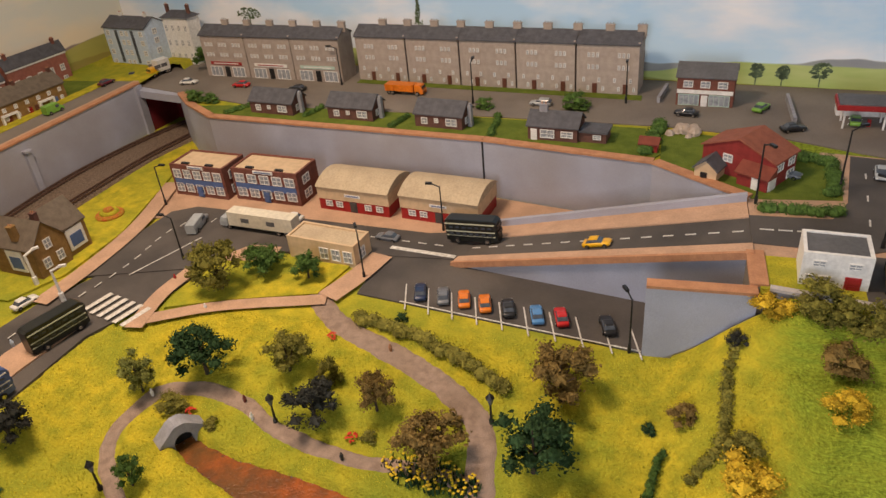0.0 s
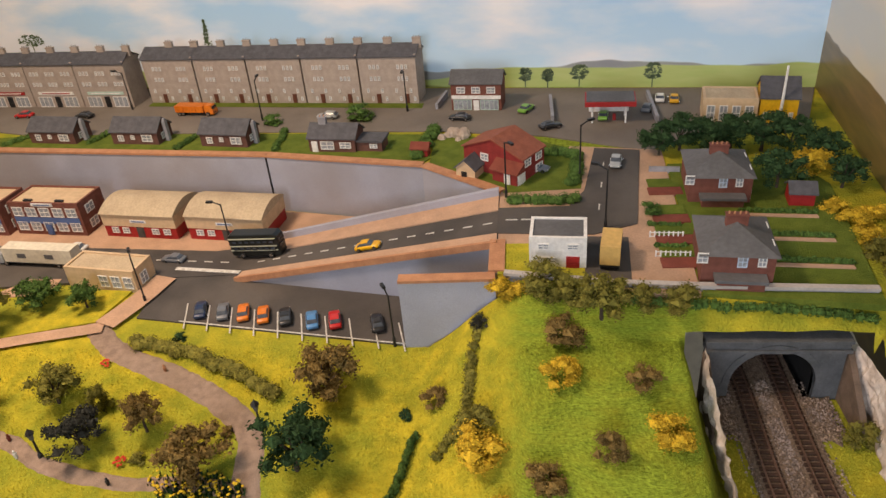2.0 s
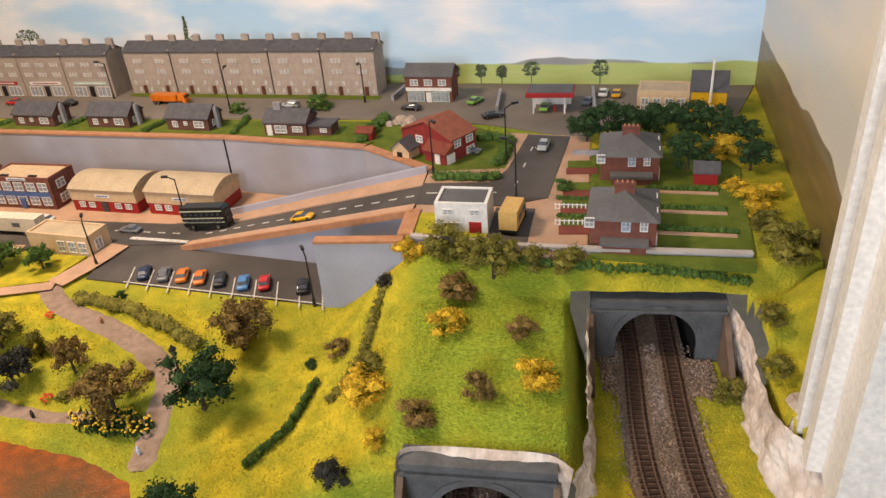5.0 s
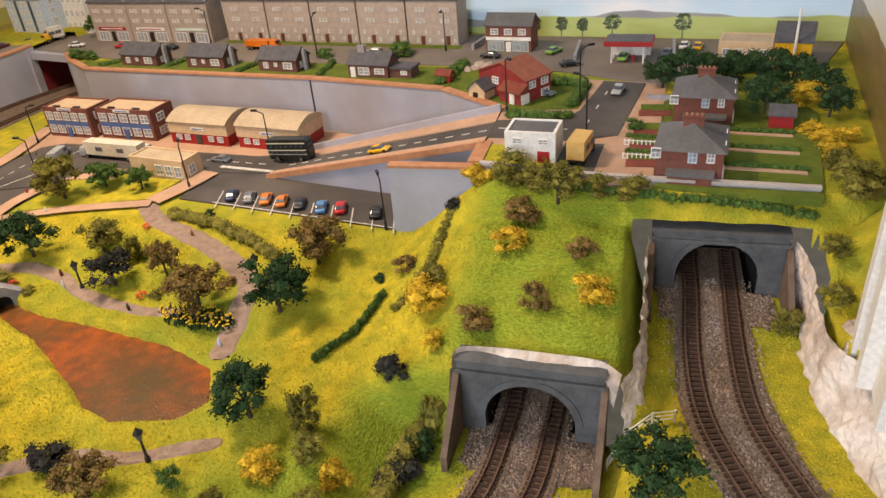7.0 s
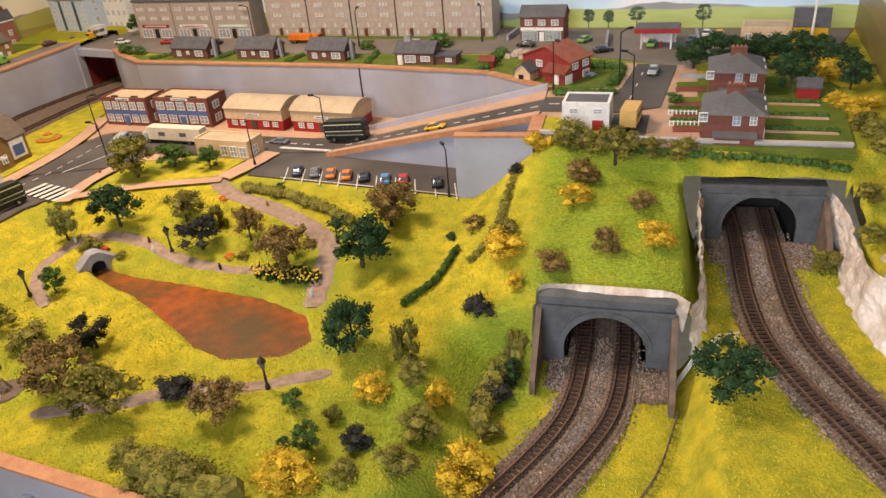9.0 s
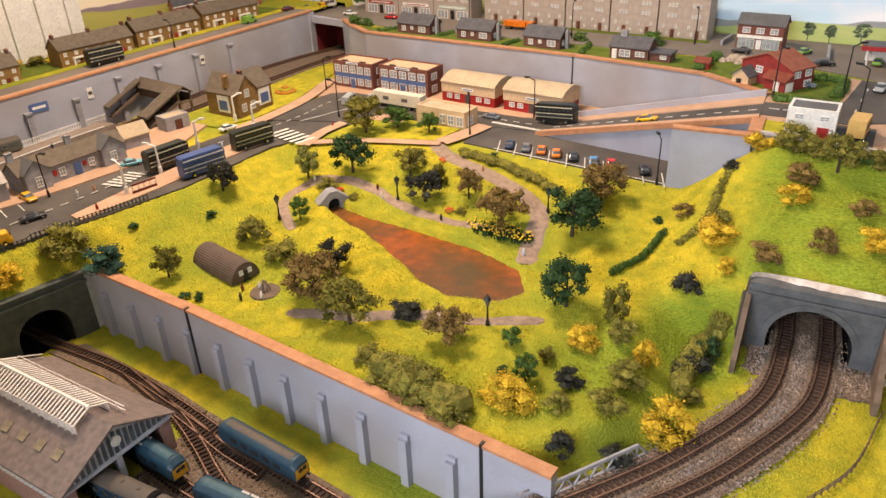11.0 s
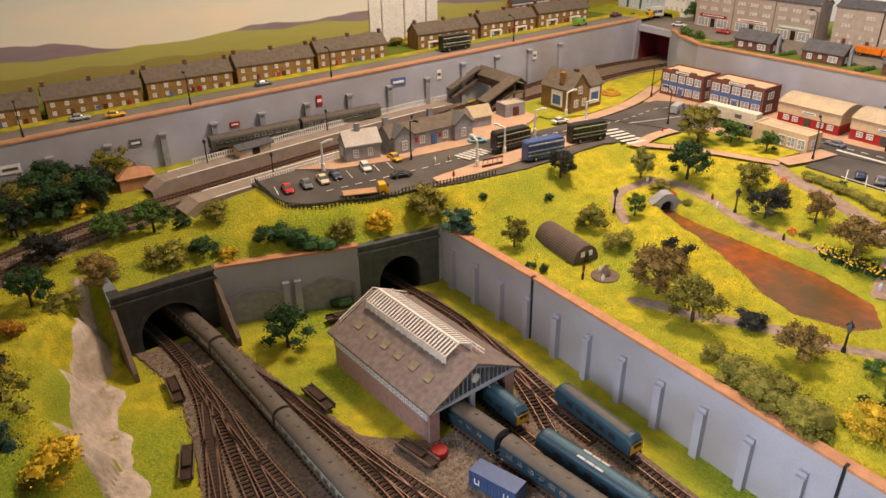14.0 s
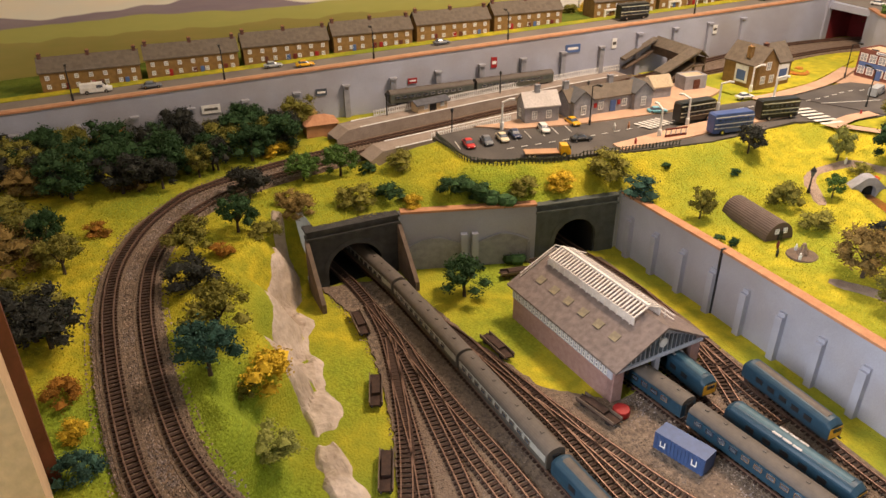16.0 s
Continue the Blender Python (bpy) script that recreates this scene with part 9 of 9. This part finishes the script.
# woodland between the curve and the wall
rng = random.Random(4)
for i in range(34):
    y = rng.uniform(-0.56, -0.16)
    x = wall_x(y) + rng.uniform(0.02, 0.15)
    if off_line(np.array([x]), np.array([y]), [(-0.902, 0.0), (-0.893, -0.22), (-0.873, -0.32), (-0.797, -0.409), (-0.725, -0.449), (-0.65, -0.472), (-0.57, -0.486), (-0.40, -0.499)])[0] > 0.035 and x < -0.7:
        plant(rng.choice(["tDG", "tDK", "bOL", "tDG", "bDK", "bOR", "tOL"]), x, y, rng.uniform(0.05, 0.075), rng.uniform(0.045, 0.065))
for i in range(150):
    x, y = rng.uniform(-1.09, -0.50), rng.uniform(-0.575, -0.10)
    near = off_line(np.array([x]), np.array([y]), [(-0.902, 0.1), (-0.902, 0.0), (-0.893, -0.22), (-0.873, -0.32), (-0.797, -0.409), (-0.725, -0.449), (-0.65, -0.472), (-0.57, -0.486), (-0.40, -0.499)])[0]
    if near > 0.034 and x > wall_x(y) + 0.02 and (y < -0.49 or x < -0.91):
        plant(rng.choice(["tDG", "tDK", "bOL", "bDK", "bBR", "tOL"]), x, y, rng.uniform(0.04, 0.07), rng.uniform(0.04, 0.06))
# daffodils and red flowers
DAFF = mat("daffodil_heads", (0.75, 0.55, 0.02), (0.65, 0.42, 0.02), 300, 0.6)
STEM = LEAF["DG"]
bed = thing("flower_bed", pose(-0.160, 0.374, ground(-0.160, 0.374)), "bed of yellow daffodils with dark leaves", "flower bed")
rng = random.Random(9)
g1, g2 = G(), G()
for i in range(260):
    a_, r_ = rng.uniform(0, 6.283), math.sqrt(rng.random())
    x, y = 0.044 * r_ * math.cos(a_), 0.017 * r_ * math.sin(a_) - 0.12 * 0.044 * r_ * math.cos(a_)
    h = rng.uniform(0.003, 0.0075)
    g1.tube((x, y, -0.001), (x + rng.uniform(-0.002, 0.002), y + rng.uniform(-0.002, 0.002), h), 0.0012, 0.0003, 4)
    if i % 2:
        g2.lathe([(0.0002, h - 0.0004), (0.0014, h + 0.0006), (0.0006, h + 0.0014)], x, y, 6)
g1.ob("leaves", STEM, bed)["kind"] = "stuff"
g2.ob("flower_head_rest", DAFF, bed, "yellow flower heads")["kind"] = "stuff"
for x, y in ((-0.299, 0.506), (-0.237, 0.398), (-0.398, 0.398)):
    t = thing("flower_clump", pose(x, y, ground(x, y)), "small clump of bright red flowers", "flowers", "red flower clumps")
    g = G()
    for i in range(24):
        d0 = Vector((rng.gauss(0, 1), rng.gauss(0, 1), abs(rng.gauss(0, 1)))).normalized() * 0.005
        g.lathe([(0.0002, d0.z), (0.0014, d0.z + 0.0008), (0.0003, d0.z + 0.0016)], d0.x, d0.y, 5)
    g.ob("petals", mat("red_petals", (0.65, 0.06, 0.02), (0.5, 0.04, 0.02), 200, 0.6), t)
# rockery
t = thing("rockery", pose(0.028, 0.862, U + 0.001), "rockery of pale pink and grey boulders", "rockery")
for i in range(14):
    a_, r_ = rng.uniform(0, 6.283), rng.uniform(0.0, 0.022)
    s = rng.uniform(0.004, 0.008)
    g = G().lathe([(s, -0.001), (s * rng.uniform(0.9, 1.1), s * 0.5), (s * 0.6, s * 1.1), (s * 0.1, s * 1.25)], 0, 0, 6)
    g.ob("boulder", ROCK, t, m=pose(r_ * math.cos(a_), 0.6 * r_ * math.sin(a_), 0.004 * (1 - r_ / 0.022), rng.uniform(-15, 15), rng.uniform(-15, 15), rng.uniform(0, 90)))

# tufts of longer grass over the open ground
def tufts(n):
    r = np.random.RandomState(3)
    x, y = r.uniform(-0.95, 0.42, n), r.uniform(-0.55, 0.53, n)
    z = height(x, y)
    e_ = 0.004
    gx, gy = (height(x + e_, y) - height(x - e_, y)) / (2 * e_), (height(x, y + e_) - height(x, y - e_)) / (2 * e_)
    keep = (np.hypot(gx, gy) < 0.9) & (z > 0.05) & ~inside(x, y, STREETPOLY) & ~inside(x, y, POND_LINE) & ~inside(x, y, TOWN)
    for line, w in (([(-0.352, 0.578), (-0.30, 0.528), (-0.21, 0.486), (-0.150, 0.449), (-0.128, 0.425), (-0.120, 0.383), (-0.110, 0.325)], 0.014), ([(-0.122, 0.372), (-0.16, 0.378), (-0.226, 0.378), (-0.305, 0.394), (-0.352, 0.418), (-0.40, 0.425), (-0.442, 0.412), (-0.460, 0.373), (-0.445, 0.335), (-0.40, 0.293)], 0.009), ([(-0.30, 0.150), (-0.236, 0.172), (-0.175, 0.200), (-0.137, 0.203), (-0.104, 0.212), (-0.055, 0.235)], 0.009), ([(0.318, 0.56), (0.318, 0.48), (0.317, 0.374), (0.331, 0.290), (0.358, 0.215), (0.40, 0.14)], 0.036), ([(0.175, 0.39), (0.175, 0.317), (0.165, 0.233), (0.120, 0.145), (0.072, 0.078), (-0.005, -0.01)], 0.036), ([(-0.885, 0.4), (-0.885, 0.0), (-0.884, -0.10), (-0.875, -0.22), (-0.853, -0.31), (-0.79, -0.392), (-0.72, -0.432), (-0.645, -0.456), (-0.565, -0.470), (-0.41, -0.482), (-0.28, -0.448)], 0.036)):
        keep &= off_line(x, y, line) > w
    x, y, z = x[keep], y[keep], z[keep]
    n = len(x)
    vs = np.zeros((n, 3, 3))
    for k in range(3):
        a_ = r.uniform(0, 6.283, n)
        rad = 0.0005 if k < 2 else 0.0011
        vs[:, k] = np.stack([x + rad * np.cos(a_), y + rad * np.sin(a_), z + (r.uniform(0.0008, 0.0024, n) if k == 2 else -0.0003)], 1)
    o = G().add(vs.reshape(-1, 3).tolist(), np.arange(3 * n).reshape(-1, 3).tolist()).ob("grass_tufts", TUFT)
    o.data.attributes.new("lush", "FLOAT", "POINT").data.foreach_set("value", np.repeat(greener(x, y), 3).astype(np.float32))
    return o


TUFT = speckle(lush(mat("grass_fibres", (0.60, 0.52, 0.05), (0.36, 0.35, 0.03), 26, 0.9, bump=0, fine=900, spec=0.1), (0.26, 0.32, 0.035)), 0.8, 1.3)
tagged(tufts(560000), "loose yellow-green grass fibres over the slopes", "grass", kind="stuff")
